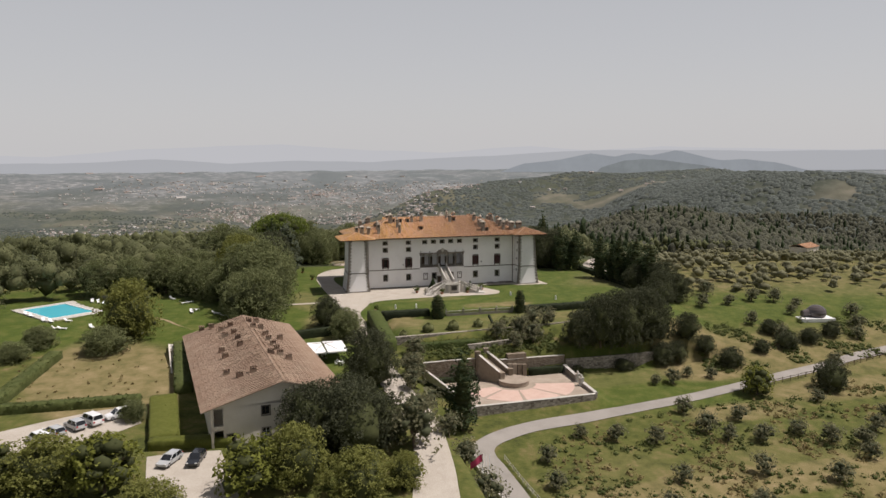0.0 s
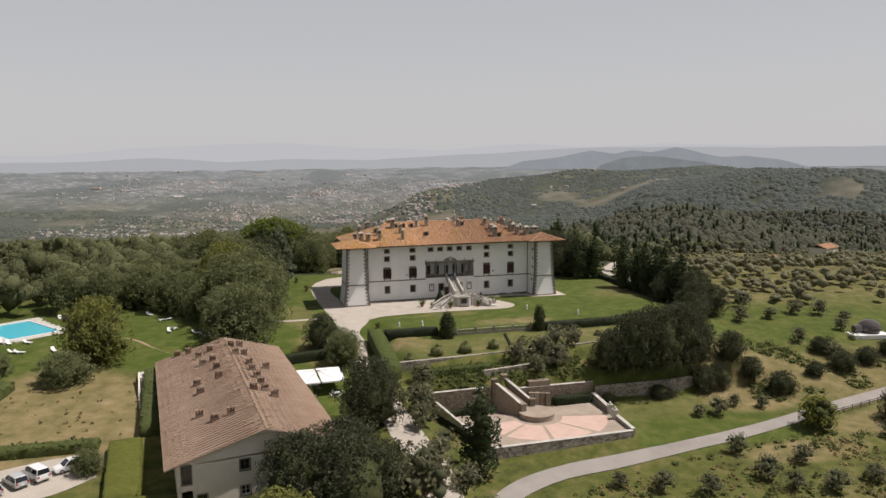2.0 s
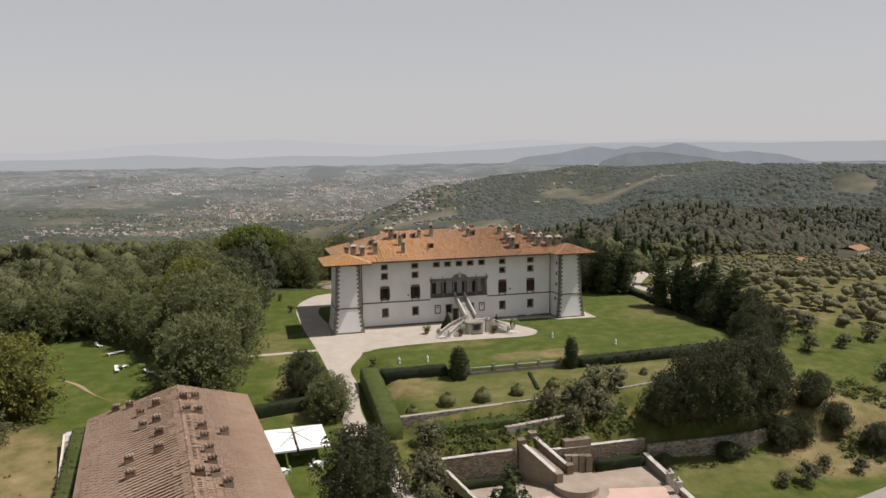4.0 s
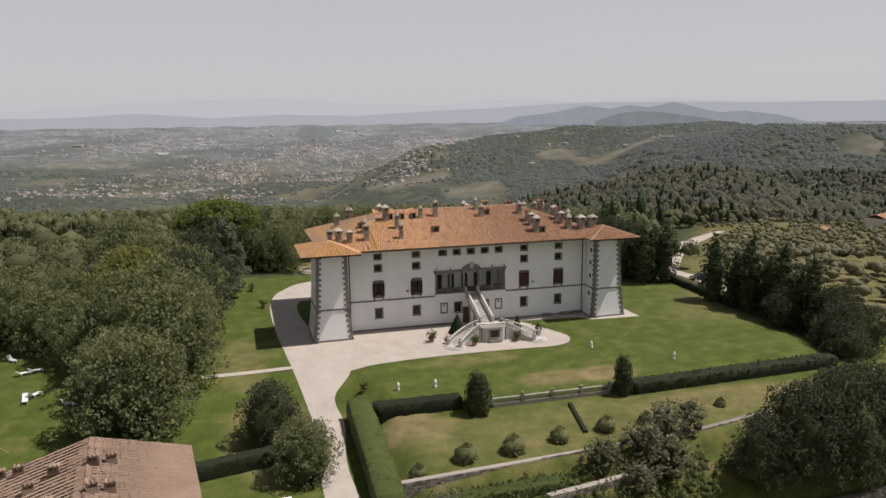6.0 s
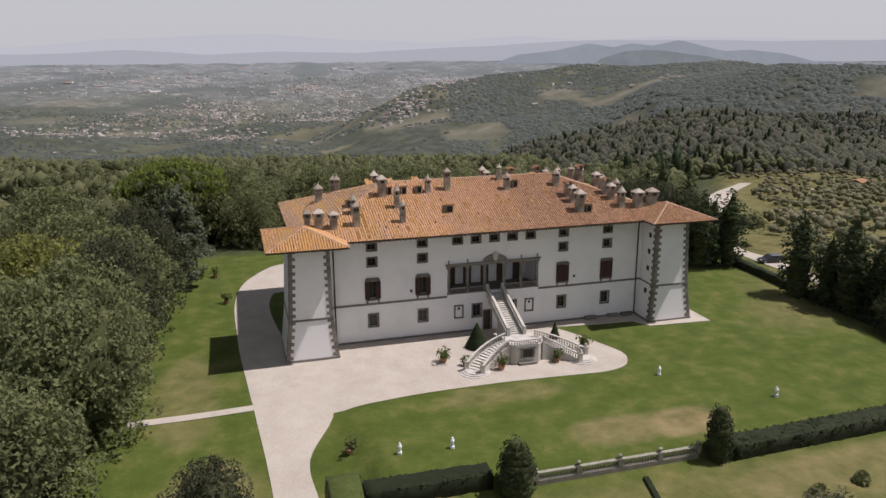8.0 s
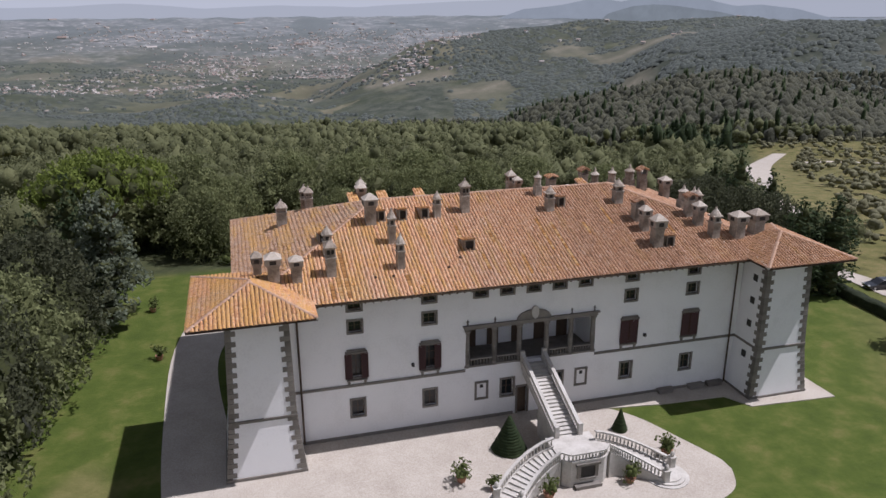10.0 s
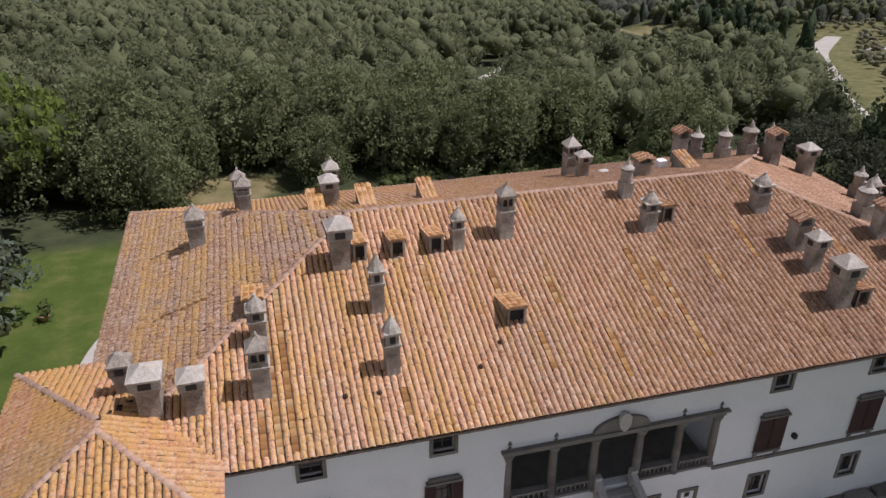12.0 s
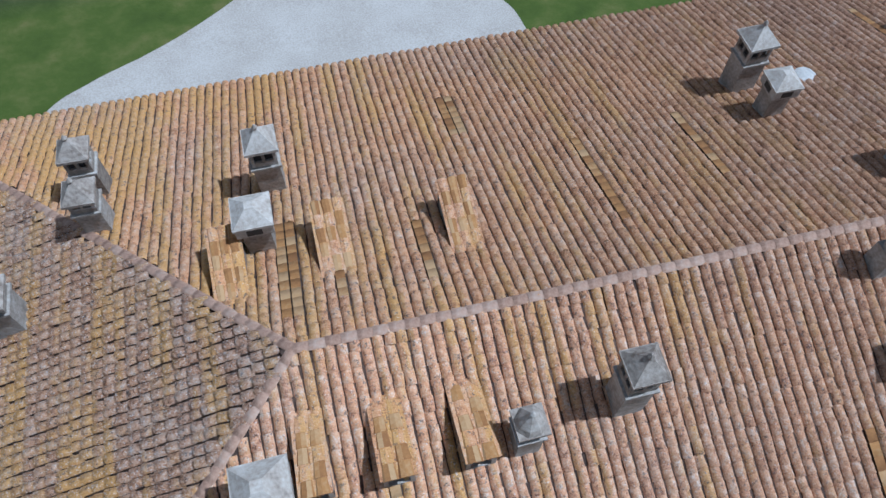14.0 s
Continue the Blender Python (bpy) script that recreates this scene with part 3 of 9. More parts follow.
wood_w = np.where(uu > 640, 0.1 + 0.55 * smooth(vv / np.maximum(uu, 200), -0.04, 0.12) + 0.45 * smooth(vv / np.maximum(uu, 200), 0.25, 0.4) + 0.5 * (1 - smooth(uu, 1000, 1500)), wood_w)
me = array_mesh("ground", np.stack([xx.ravel(), yy.ravel(), zz.ravel()], -1), quads, GROUND, smooth=True)
col = me.color_attributes.new("zone", "FLOAT_COLOR", "POINT")
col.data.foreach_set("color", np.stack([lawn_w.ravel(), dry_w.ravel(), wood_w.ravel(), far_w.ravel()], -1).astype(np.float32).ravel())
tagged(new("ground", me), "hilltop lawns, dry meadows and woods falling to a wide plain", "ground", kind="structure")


def ribbon(name, rows, mat, label, category, lift=0.05, sub=6, kind="structure"):
    """A sheet laid on the land: rows of (left x, left y, right x, right y), smoothed along the way."""
    pts = np.array(rows, float)
    n = len(pts)
    t = np.linspace(0, n - 1, (n - 1) * sub + 1)
    out = np.zeros((len(t), 4))
    for i, a in enumerate(t):
        k = min(int(a), n - 2)
        f = a - k
        p0, p1, p2, p3 = pts[max(k - 1, 0)], pts[k], pts[k + 1], pts[min(k + 2, n - 1)]
        out[i] = 0.5 * ((2 * p1) + (-p0 + p2) * f + (2 * p0 - 5 * p1 + 4 * p2 - p3) * f * f + (-p0 + 3 * p1 - 3 * p2 + p3) * f ** 3)
    across = 7
    w = np.linspace(0, 1, across)
    X = out[:, 0:1] * (1 - w) + out[:, 2:3] * w
    Y = out[:, 1:2] * (1 - w) + out[:, 3:4] * w
    Z = height(X, Y)
    Z = Z.copy()
    Z += lift
    i = np.arange(X.size).reshape(X.shape)
    f = np.stack([i[:-1, :-1], i[:-1, 1:], i[1:, 1:], i[1:, :-1]], -1).reshape(-1, 4)
    ob = new(name, array_mesh(name, np.stack([X.ravel(), Y.ravel(), Z.ravel()], -1), f, mat, smooth=True))
    return tagged(ob, label, category, kind=kind)


# drive: down from the back of the house past its corner to the gate
ribbon("drive", [(-27, 40, -22, 38), (-31.5, 35, -27, 30), (-35, 24, -30, 20), (-35, 5, -29, 5), (-34.2, -8, -27, -8), (-33.6, -16, -25, -17.5), (-32.8, -26, -28.6, -26), (-32.5, -34, -28.4, -34), (-33, -45, -29.5, -45), (-32.6, -60, -28, -60), (-31.8, -78, -26.5, -78), (-30.5, -93, -25.3, -92.5), (-33, -108, -26.8, -108), (-36, -120, -29, -120), (-42, -150, -34, -150)], GRAVEL, "pale gravel drive with wheel tracks across the lawn", "drive", lift=0.06)
ribbon("gravel_court", [(-30, -0.05, -30, -17.5), (-24, -0.05, -24, -18.2), (-15, -0.05, -15, -17.2), (-5, -0.05, -5, -17.0), (4, -0.05, 4, -17.4), (9, -3, 9, -17.6), (12, -9, 12, -16.4), (13.4, -12.5, 13.4, -14)], GRAVEL, "pale gravel forecourt before the villa's stairs", "forecourt", lift=0.05)
ribbon("garden_path", [(-33.5, -14.3, -33.5, -15.5), (-40, -14.6, -40, -15.8), (-47, -14.6, -47, -15.8)], GRAVEL, "narrow pale gravel path across the lawn", "path", lift=0.06)
ribbon("road", [(130, -60.5, 127, -64), (91.6, -65.6, 89.2, -69.0), (75.4, -69.3, 73.2, -72.6), (58.2, -72.4, 55.6, -76.2), (36.4, -77.4, 34.2, -81.2), (21.4, -79.9, 19.6, -83.7), (8.1, -81.9, 6.0, -86.2), (-3.1, -83.2, -5.0, -87.6), (-11.6, -85.6, -12.0, -90.2), (-17.4, -89.2, -14.6, -92.2), (-19.7, -93.6, -15.4, -94.6), (-19.4, -98, -15.1, -98.6), (-18.8, -104, -14.8, -104.4), (-18, -117, -14, -117), (-14, -150, -10, -150)], ASPHALT, "narrow grey lane curving downhill below the terrace", "road", lift=0.13, sub=12)

ribbon("garden_path", [(-80, -18.4, -79, -18.9), (-76.6, -21.8, -75.4, -22.2), (-73.4, -26.2, -72.4, -27), (-69.4, -30.6, -68.6, -31.4)], BARE_EARTH, "trodden tan earth path across the lawn", "path", lift=0.06)

# ---- trees ----
def ico(sub):
    bm = bmesh.new()
    bmesh.ops.create_icosphere(bm, subdivisions=sub, radius=1)
    v = np.array([p.co[:] for p in bm.verts])
    f = np.array([[q.index for q in p.verts] for p in bm.faces])
    bm.free()
    return v, f


ICO1, ICO2 = ico(1), ico(2)


def crown_arrays(lobes, rng, leaf=0.45, per_area=2.2, sub=ICO2, rough=0.16, shrink=0.9, cores=0):
    """Lobes are (x, y, z, rx, ry, rz). Returns triangles: lumpy cores first, then leaf sprays standing off them. Lobes before the number cores have no core of their own."""
    V, F, W, G, n, m = [], [], [], [], 0, 0
    for i, (x, y, z, rx, ry, rz) in enumerate(lobes):
        base, f = sub
        q = base + rng.uniform(0, 50)
        lump = 1 + rough * (np.sin(q[:, 0] * 5.1) * np.sin(q[:, 1] * 4.7 + 1) + np.sin(q[:, 2] * 6.3 + q[:, 0] * 3)) + rng.normal(0, rough * 0.4, len(base))
        v = base * lump[:, None] * np.array([rx, ry, rz]) * shrink + (x, y, z)
        if i >= cores:
            V.append(v)
            F.append(f + n)
            n += len(v)
        area = 4 * math.pi * ((rx * ry) ** 1.6 / 3 + (rx * rz) ** 1.6 / 3 + (ry * rz) ** 1.6 / 3) ** (1 / 1.6)
        k = int(area * per_area)
        if k:
            d = rng.normal(size=(k, 3))
            d /= np.linalg.norm(d, axis=1)[:, None]
            if per_area >= 2:
                # sprays gather in tufts that stand out from the skin, with dark gaps between
                per = 11
                t = d[:max(3, k // per)]
                tuft = 0.60 * math.sqrt(area / len(t)) * rng.uniform(0.75, 1.25, (len(t), 1))
                t, tuft = np.repeat(t, per, 0), np.repeat(tuft, per, 0)
                d = rng.normal(size=(len(t), 3)) + t * 0.9
                d /= np.linalg.norm(d, axis=1)[:, None]
                c = t * np.array([rx, ry, rz]) * 0.95 + (x, y, z) + d * tuft * rng.uniform(0.7, 1.0, (len(t), 1))
                keep = t[:, 2] > -0.6
                d, c = d[keep], c[keep]
            else:
                d = d[d[:, 2] > -0.6]
                c = d * np.array([rx, ry, rz]) * rng.uniform(0.84, 1.16, (len(d), 1)) + (x, y, z)
            k = len(d)
            a = rng.normal(size=(k, 3))
            a /= np.linalg.norm(a, axis=1)[:, None]
            # each spray lies roughly along its tuft's skin
            b = np.cross(d + rng.normal(0, 0.3, (k, 3)), a)
            b /= np.linalg.norm(b, axis=1)[:, None] + 1e-9
            a = np.cross(b, d + rng.normal(0, 0.3, (k, 3)))
            a /= np.linalg.norm(a, axis=1)[:, None] + 1e-9
            s = leaf * rng.uniform(0.55, 1.45, (k, 1))
            tri = np.stack([c - a * s * 0.6, c + a * s * 0.6 + b * s * 0.15, c + b * s * 0.95 + d * s * 0.25], 1)
            W.append(tri.reshape(-1, 3))
            G.append(np.arange(k * 3).reshape(-1, 3) + m)
            m += k * 3
    v, f = np.concatenate(V), np.concatenate(F)
    if W:
        f = np.concatenate([f, np.concatenate(G) + len(v)])
        v = np.concatenate([v, np.concatenate(W)])
    return v, f


def lobes_round(rng, w, hgt, base, n=14, size=0.34):
    """Lobes of a broad crown of width w that reaches from near the ground up to hgt."""
    out = []
    n = n * 2
    for i in range(n):
        t = (i + rng.uniform(0.2, 0.8)) / n
        z = base + (hgt - base) * t
        # widest at two fifths of the height
        reach = w / 2 * math.sqrt(max(0.02, 1 - ((t - 0.38) / (0.62 if t > 0.38 else 0.60)) ** 2))
        r = w * size * rng.uniform(0.34, 0.56)
        a = i * 2.39996 + rng.uniform(-0.5, 0.5)
        d = max(0.0, reach - r * 0.75) * rng.uniform(0.72, 1.1)
        out.append((d * math.cos(a), d * math.sin(a), min(z, hgt - r * 0.75), r, r, r * rng.uniform(0.7, 0.95)))
    out.append((0, 0, base + (hgt - base) * 0.42, w * 0.34, w * 0.34, (hgt - base) * 0.42))
    return out


def trunk_build(hgt, base, r, rng, limbs=5, spread=2.0):
    b = Build()
    top = (rng.uniform(-0.3, 0.3), rng.uniform(-0.3, 0.3), base + (hgt - base) * 0.35)
    b.tube((0, 0, -0.4), top, r, r * 0.6)
    for i in range(limbs):
        a = i * 6.283 / limbs + rng.uniform(-0.4, 0.4)
        b.tube((top[0] * 0.7, top[1] * 0.7, base * 0.75), (math.cos(a) * spread, math.sin(a) * spread, base + (hgt - base) * rng.uniform(0.4, 0.65)), r * 0.45, r * 0.15, 5)
    return b


CROWNS = {}


def tree_kind(key, lobes, leaf, mat, hgt, base, r, seed, per_area=2.2, sub=ICO2, limbs=5, spread=2.0, rough=0.24, shrink=0.78, open_crown=False):
    rng = np.random.default_rng(seed)
    ls = lobes(rng)
    bare = len(ls) - 1 if open_crown else 0
    v, f = crown_arrays(ls, rng, leaf, per_area, sub, rough, shrink, bare)
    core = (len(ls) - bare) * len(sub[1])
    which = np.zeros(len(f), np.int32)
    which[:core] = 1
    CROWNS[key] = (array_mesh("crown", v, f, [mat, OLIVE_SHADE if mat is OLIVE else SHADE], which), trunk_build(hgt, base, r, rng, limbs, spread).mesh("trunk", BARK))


for s in range(3):
    tree_kind(("oak", s), lambda g: lobes_round(g, 13, 11.5, 0.6, 27, 0.26), 0.30, OAK, 11, 1.2, 0.35, 20 + s, per_area=8.0, sub=ICO2, open_crown=True, shrink=0.95)
    tree_kind(("holm", s), lambda g: lobes_round(g, 13, 11.5, 0.6, 27, 0.26), 0.28, HOLM, 11, 1.2, 0.35, 24 + s, per_area=8.0, sub=ICO2, open_crown=True, shrink=0.95)
    tree_kind(("lime", s), lambda g: lobes_round(g, 12, 11.5, 0.8, 24, 0.26), 0.32, LIME, 11, 1.4, 0.3, 30 + s, per_area=8.0, sub=ICO2, open_crown=True, shrink=0.95)
for s in range(3):
    tree_kind(("olive", s), lambda g: lobes_round(g, 4.6, 4.3, 0.9, 5, 0.46), 0.26, OLIVE, 4.2, 0.9, 0.16, 40 + s, per_area=8.0, sub=ICO1, limbs=4, spread=0.8, rough=0.3, shrink=0.6)
tree_kind(("yellow", 0), lambda g: lobes_round(g, 7.5, 7, 1.2, 8, 0.36), 0.36, YELLOWISH, 7, 1.6, 0.2, 55, per_area=6.0, sub=ICO1)


def lobes_cypress(g, hgt=12.0, w=2.6):
    out = []
    for i in range(16):
        t = (i + 0.5) / 16
        r = w / 2 * (math.sin(math.pi * min(1, 0.18 + t * 0.86)) ** 0.7 * 0.9 + 0.08)
        out.append((g.uniform(-0.12, 0.12), g.uniform(-0.12, 0.12), 0.5 + t * (hgt - 0.9), r, r, hgt / 16 * 1.1))
    return out


def lobes_clipped(g, hgt=5.6, w=3.3):
    out = []
    for i in range(9):
        t = (i + 0.5) / 9
        r = w / 2 * math.sqrt(max(0.05, 1 - ((t - 0.36) / 0.68) ** 2))
        out.append((g.uniform(-0.06, 0.06), g.uniform(-0.06, 0.06), t * hgt, r, r, hgt / 9 * 1.15))
    return out


tree_kind(("clipped", 0), lobes_clipped, 0.17, CYPRESS, 5, 0.5, 0.2, 65, per_area=22.0, sub=ICO2, limbs=0, rough=0.06, shrink=0.94)
for s in range(2):
    tree_kind(("cypress", s), lambda g: lobes_cypress(g), 0.25, CYPRESS, 12, 1, 0.25, 60 + s, per_area=13.0, sub=ICO1, limbs=0, rough=0.1)


def lobes_cedar(g, hgt=17.0):
    out = []
    for tier in range(9):
        t = tier / 8
        z, reach = 3 + t * (hgt - 4), 6.2 * (1 - t * 0.75)
        for k in range(6):
            a = g.uniform(0, 6.28)
            d = reach * g.uniform(0.35, 0.8)
            out.append((math.cos(a) * d, math.sin(a) * d, z + g.uniform(-0.5, 0.5), reach * 0.36, reach * 0.36, 0.7))
    return out


def lobes_pine(g, w=17.0, top=12.5):
    out = []
    for i in range(34):
        a, d = i * 2.39996, w / 2 * math.sqrt((i + 0.5) / 34) * 0.88
        out.append((math.cos(a) * d, math.sin(a) * d, top - 1.6 - 2.6 * (2 * d / w) ** 2 + g.uniform(-0.4, 0.4), 1.9, 1.9, 1.1))
    return out


tree_kind(("pine", 0), lobes_pine, 0.32, PINE, 12, 7.5, 0.4, 72, per_area=9.0, sub=ICO1, limbs=7, spread=5.0)
tree_kind(("cedar", 0), lobes_cedar, 0.4, CEDAR, 17, 2, 0.5, 70, per_area=6.0, sub=ICO1, limbs=0)
SPECIES = {"pine": ("wide umbrella pine with a bright green flat crown", "pine"), "clipped": ("squat dark clipped cypress by the balustrade", "cypress"), "oak": ("broad oak with a dense round green crown", "tree"), "holm": ("dense dark holm oak with a broad round crown", "tree"), "lime": ("broadleaf tree with a light green crown", "tree"), "olive": ("small grey-green olive tree on the slope", "olive tree"),
           "cypress": ("tall narrow dark green cypress", "cypress"), "cedar": ("tall blue-grey cedar with layered boughs", "cedar"), "yellow": ("small tree with yellow-green leaves beside the lane", "tree")}
TREE_PROTO = {}


def tree(kind, x, y, scale=1.0, tall=1.0, sink=0.2, label="", group="", z=None):
    s = R.randrange(len([k for k in CROWNS if k[0] == kind]))
    crown, trunk = CROWNS[(kind, s)]
    lab, cat = SPECIES[kind]
    ob = thing("clipped_cypress" if kind == "clipped" else kind + "_tree" if kind not in ("cypress", "cedar") else kind, label or lab, cat, group=group)
    ob.matrix_basis = Matrix.LocRotScale((x, y, (h(x, y) if z is None else z) - sink), Euler((0, 0, R.uniform(0, 6.28))), (scale, scale, scale * tall))
    part("trunk", trunk, None, ob)
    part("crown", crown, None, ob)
    return ob


def forest(name, spots, mat, label, rng, sub=ICO1, leaf=0.8, per_area=0.5, lobes=3, category="woods", soft=False):
    """Far woods as one mesh: each tree a clump of lobes with leaf sprays. spots: (x, y, z, width, height)."""
    V, F, n = [], [], 0
    for x, y, z, w, t in spots:
        ls = []
        for i in range(lobes):
            r = w * rng.uniform(0.26, 0.42)
            ls.append((x + rng.uniform(-0.3, 0.3) * w, y + rng.uniform(-0.3, 0.3) * w, z + t * rng.uniform(0.45, 0.85) - r * 0.3, r, r, t * rng.uniform(0.2, 0.32)))
        v, f = crown_arrays(ls, rng, leaf, per_area, sub, 0.3)
        V.append(v)
        F.append(f + n)
        n += len(v)
    ob = new(name, array_mesh(name, np.concatenate(V), np.concatenate(F), mat, smooth=soft))
    return tagged(ob, label, category, kind="stuff")

# ---- villa ----
EAVE_Y, EAVE_Z, RIDGE_Y, RIDGE_Z = -3.2, 15.03, 11.2, 19.9
EAVE_X, BACK_Y, RIDGE_X0, RIDGE_X1 = 27.3, 26.2, -13.0, 12.8
SLOPE = (RIDGE_Z - EAVE_Z) / (RIDGE_Y - EAVE_Y)
villa = thing("villa", "long white Renaissance villa with terracotta roof and many chimneys", "villa")
GLASS = bpy.data.materials.new("window_glass")
GLASS.use_nodes = True
gb = GLASS.node_tree.nodes["Principled BSDF"]
gb.inputs["Base Color"].default_value = (0.02, 0.022, 0.025, 1)
gb.inputs["Roughness"].default_value = 0.08


def piece(name, mesh, parent, at):
    ob = new(name, mesh)
    ob.parent = parent
    ob.matrix_basis = at
    return ob


def wall_holes(b, x0, x1, z0, z1, y, holes, thick=0.55, mat=0):
    """An upright wall along x whose outer face is at y and that runs back to y + thick; holes are (x0, x1, z0, z1)."""
    xs = sorted({x0, x1, *[q for o in holes for q in o[:2]]})
    zs = sorted({z0, z1, *[q for o in holes for q in o[2:4]]})
    for xa, xb in zip(xs, xs[1:]):
        for za, zb in zip(zs, zs[1:]):
            cx, cz = (xa + xb) / 2, (za + zb) / 2
            if any(o[0] < cx < o[1] and o[2] < cz < o[3] for o in holes):
                continue
            b.face([(xa, y, za), (xb, y, za), (xb, y, zb), (xa, y, zb)], mat)
            b.face([(xb, y + thick, za), (xa, y + thick, za), (xa, y + thick, zb), (xb, y + thick, zb)], mat)
    for xa, xb, za, zb in holes:
        c = [(xa, za), (xb, za), (xb, zb), (xa, zb)]
        for (p, q), (r, s) in zip(c, c[1:] + c[:1]):
            b.face([(p, y, q), (p, y + thick, q), (r, y + thick, s), (r, y, s)], mat)


SHUT = [-17.1, -10.2, 10.4, 17.3]
LOG = (-6.45, 6.45, 5.75, 10.0)
SQUARE = [(cx, 2.3, 3.95, 1.15) for cx in SHUT] + [(cx, 10.8, 11.85, 1.15) for cx in SHUT] + [(cx, 12.95, 13.75, 1.15) for cx in SHUT]
SQUARE += [(cx, 12.95, 13.75, 1.15) for cx in (-5.25, -2.62, 0.05, 2.7, 5.4)] + [(-2.42, 2.2, 3.95, 1.2)]
NICHES = [(-5.08, 2.35, 3.9, 0.95), (5.4, 2.35, 3.9, 0.95)]
HOLES = [LOG] + [(cx - w / 2, cx + w / 2, za, zb) for cx, za, zb, w in SQUARE] + [(cx - 0.6, cx + 0.6, 6.3, 8.6) for cx in SHUT] + [(2.55, 3.35, 2.2, 3.95), (-1.35, -0.35, 0.0, 2.9)]
b = Build()
wall_holes(b, -23, 23, -0.3, 15.6, 0.0, HOLES)
part("front_wall", b, PLASTER, villa)
b = Build()
b.box(-25, 0.55, -0.3, -24.4, 22.4, 14.9)
b.box(24.4, 0.55, -0.3, 25, 22.4, 14.9)
b.box(-25, 22.4, -0.3, 25, 23, 14.9)
part("rear_wall", b, PLASTER, villa)
# unseen floors and inner walls, coloured dark as if unlit
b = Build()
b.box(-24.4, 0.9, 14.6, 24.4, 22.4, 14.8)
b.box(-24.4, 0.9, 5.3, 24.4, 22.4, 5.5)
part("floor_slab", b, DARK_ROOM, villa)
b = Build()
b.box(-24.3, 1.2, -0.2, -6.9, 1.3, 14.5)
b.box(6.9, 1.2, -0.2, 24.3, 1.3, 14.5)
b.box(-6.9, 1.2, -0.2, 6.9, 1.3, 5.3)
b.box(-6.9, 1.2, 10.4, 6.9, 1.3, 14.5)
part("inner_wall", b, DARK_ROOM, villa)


def surround(cx, za, zb, w, t=0.2, proud=0.07):
    b = Build()
    x0, x1 = cx - w / 2, cx + w / 2
    b.box(x0 - t, -proud, za - t, x1 + t, 0.12, za)
    b.box(x0 - t, -proud, zb, x1 + t, 0.12, zb + t)
    b.box(x0 - t, -proud, za, x0, 0.12, zb)
    b.box(x1, -proud, za, x1 + t, 0.12, zb)
    return b


def sash(cx, za, zb, w, y=0.3, bars=1):
    b = Build()
    x0, x1 = cx - w / 2, cx + w / 2
    for p, q, r, s in ((x0, za, x0 + 0.07, zb), (x1 - 0.07, za, x1, zb), (x0 + 0.07, za, x1 - 0.07, za + 0.07), (x0 + 0.07, zb - 0.07, x1 - 0.07, zb), (cx - 0.04, za + 0.07, cx + 0.04, zb - 0.07)):
        b.box(p, y, q, r, y + 0.06, s)
    for i in range(bars):
        z = za + (zb - za) * (i + 1) / (bars + 1)
        for p, q in ((x0 + 0.07, cx - 0.04), (cx + 0.04, x1 - 0.07)):
            b.box(p, y + 0.01, z - 0.02, q, y + 0.05, z + 0.02)
    return b


def pane(cx, za, zb, w, y=0.33):
    b = Build()
    b.box(cx - w / 2 + 0.02, y, za + 0.02, cx + w / 2 - 0.02, y + 0.012, zb - 0.02)
    return b


for cx, za, zb, w in SQUARE:
    win = part("window", surround(cx, za, zb, w), PIETRA, villa, "small square window in a grey stone surround")
    part("window_frame", sash(cx, za, zb, w), WOOD, win)
    part("pane", pane(cx, za, zb, w), GLASS, win)
for cx, za, zb, w in NICHES:
    win = part("blind_window", surround(cx, za, zb, w, 0.22, 0.09), PIETRA, villa, "blind window with a white panel and a dark vent")
    b = Build()
    b.box(cx - 0.17, -0.03, zb - 0.5, cx + 0.17, -0.01, zb - 0.15)
    part("vent", b, DARK_ROOM, win)
win = part("window", surround(2.95, 2.2, 3.95, 0.8), PIETRA, villa, "small dark window beside the stairs")
part("pane", pane(2.95, 2.2, 3.95, 0.8), GLASS, win)
b = surround(-0.85, 0.0, 2.9, 1.0)
door = part("door", b, PIETRA, villa, "dark doorway under the stairs")
b = Build()
b.box(-1.35, 0.25, 0.0, -0.35, 0.32, 2.9)
part("door_leaf", b, WOOD, door)

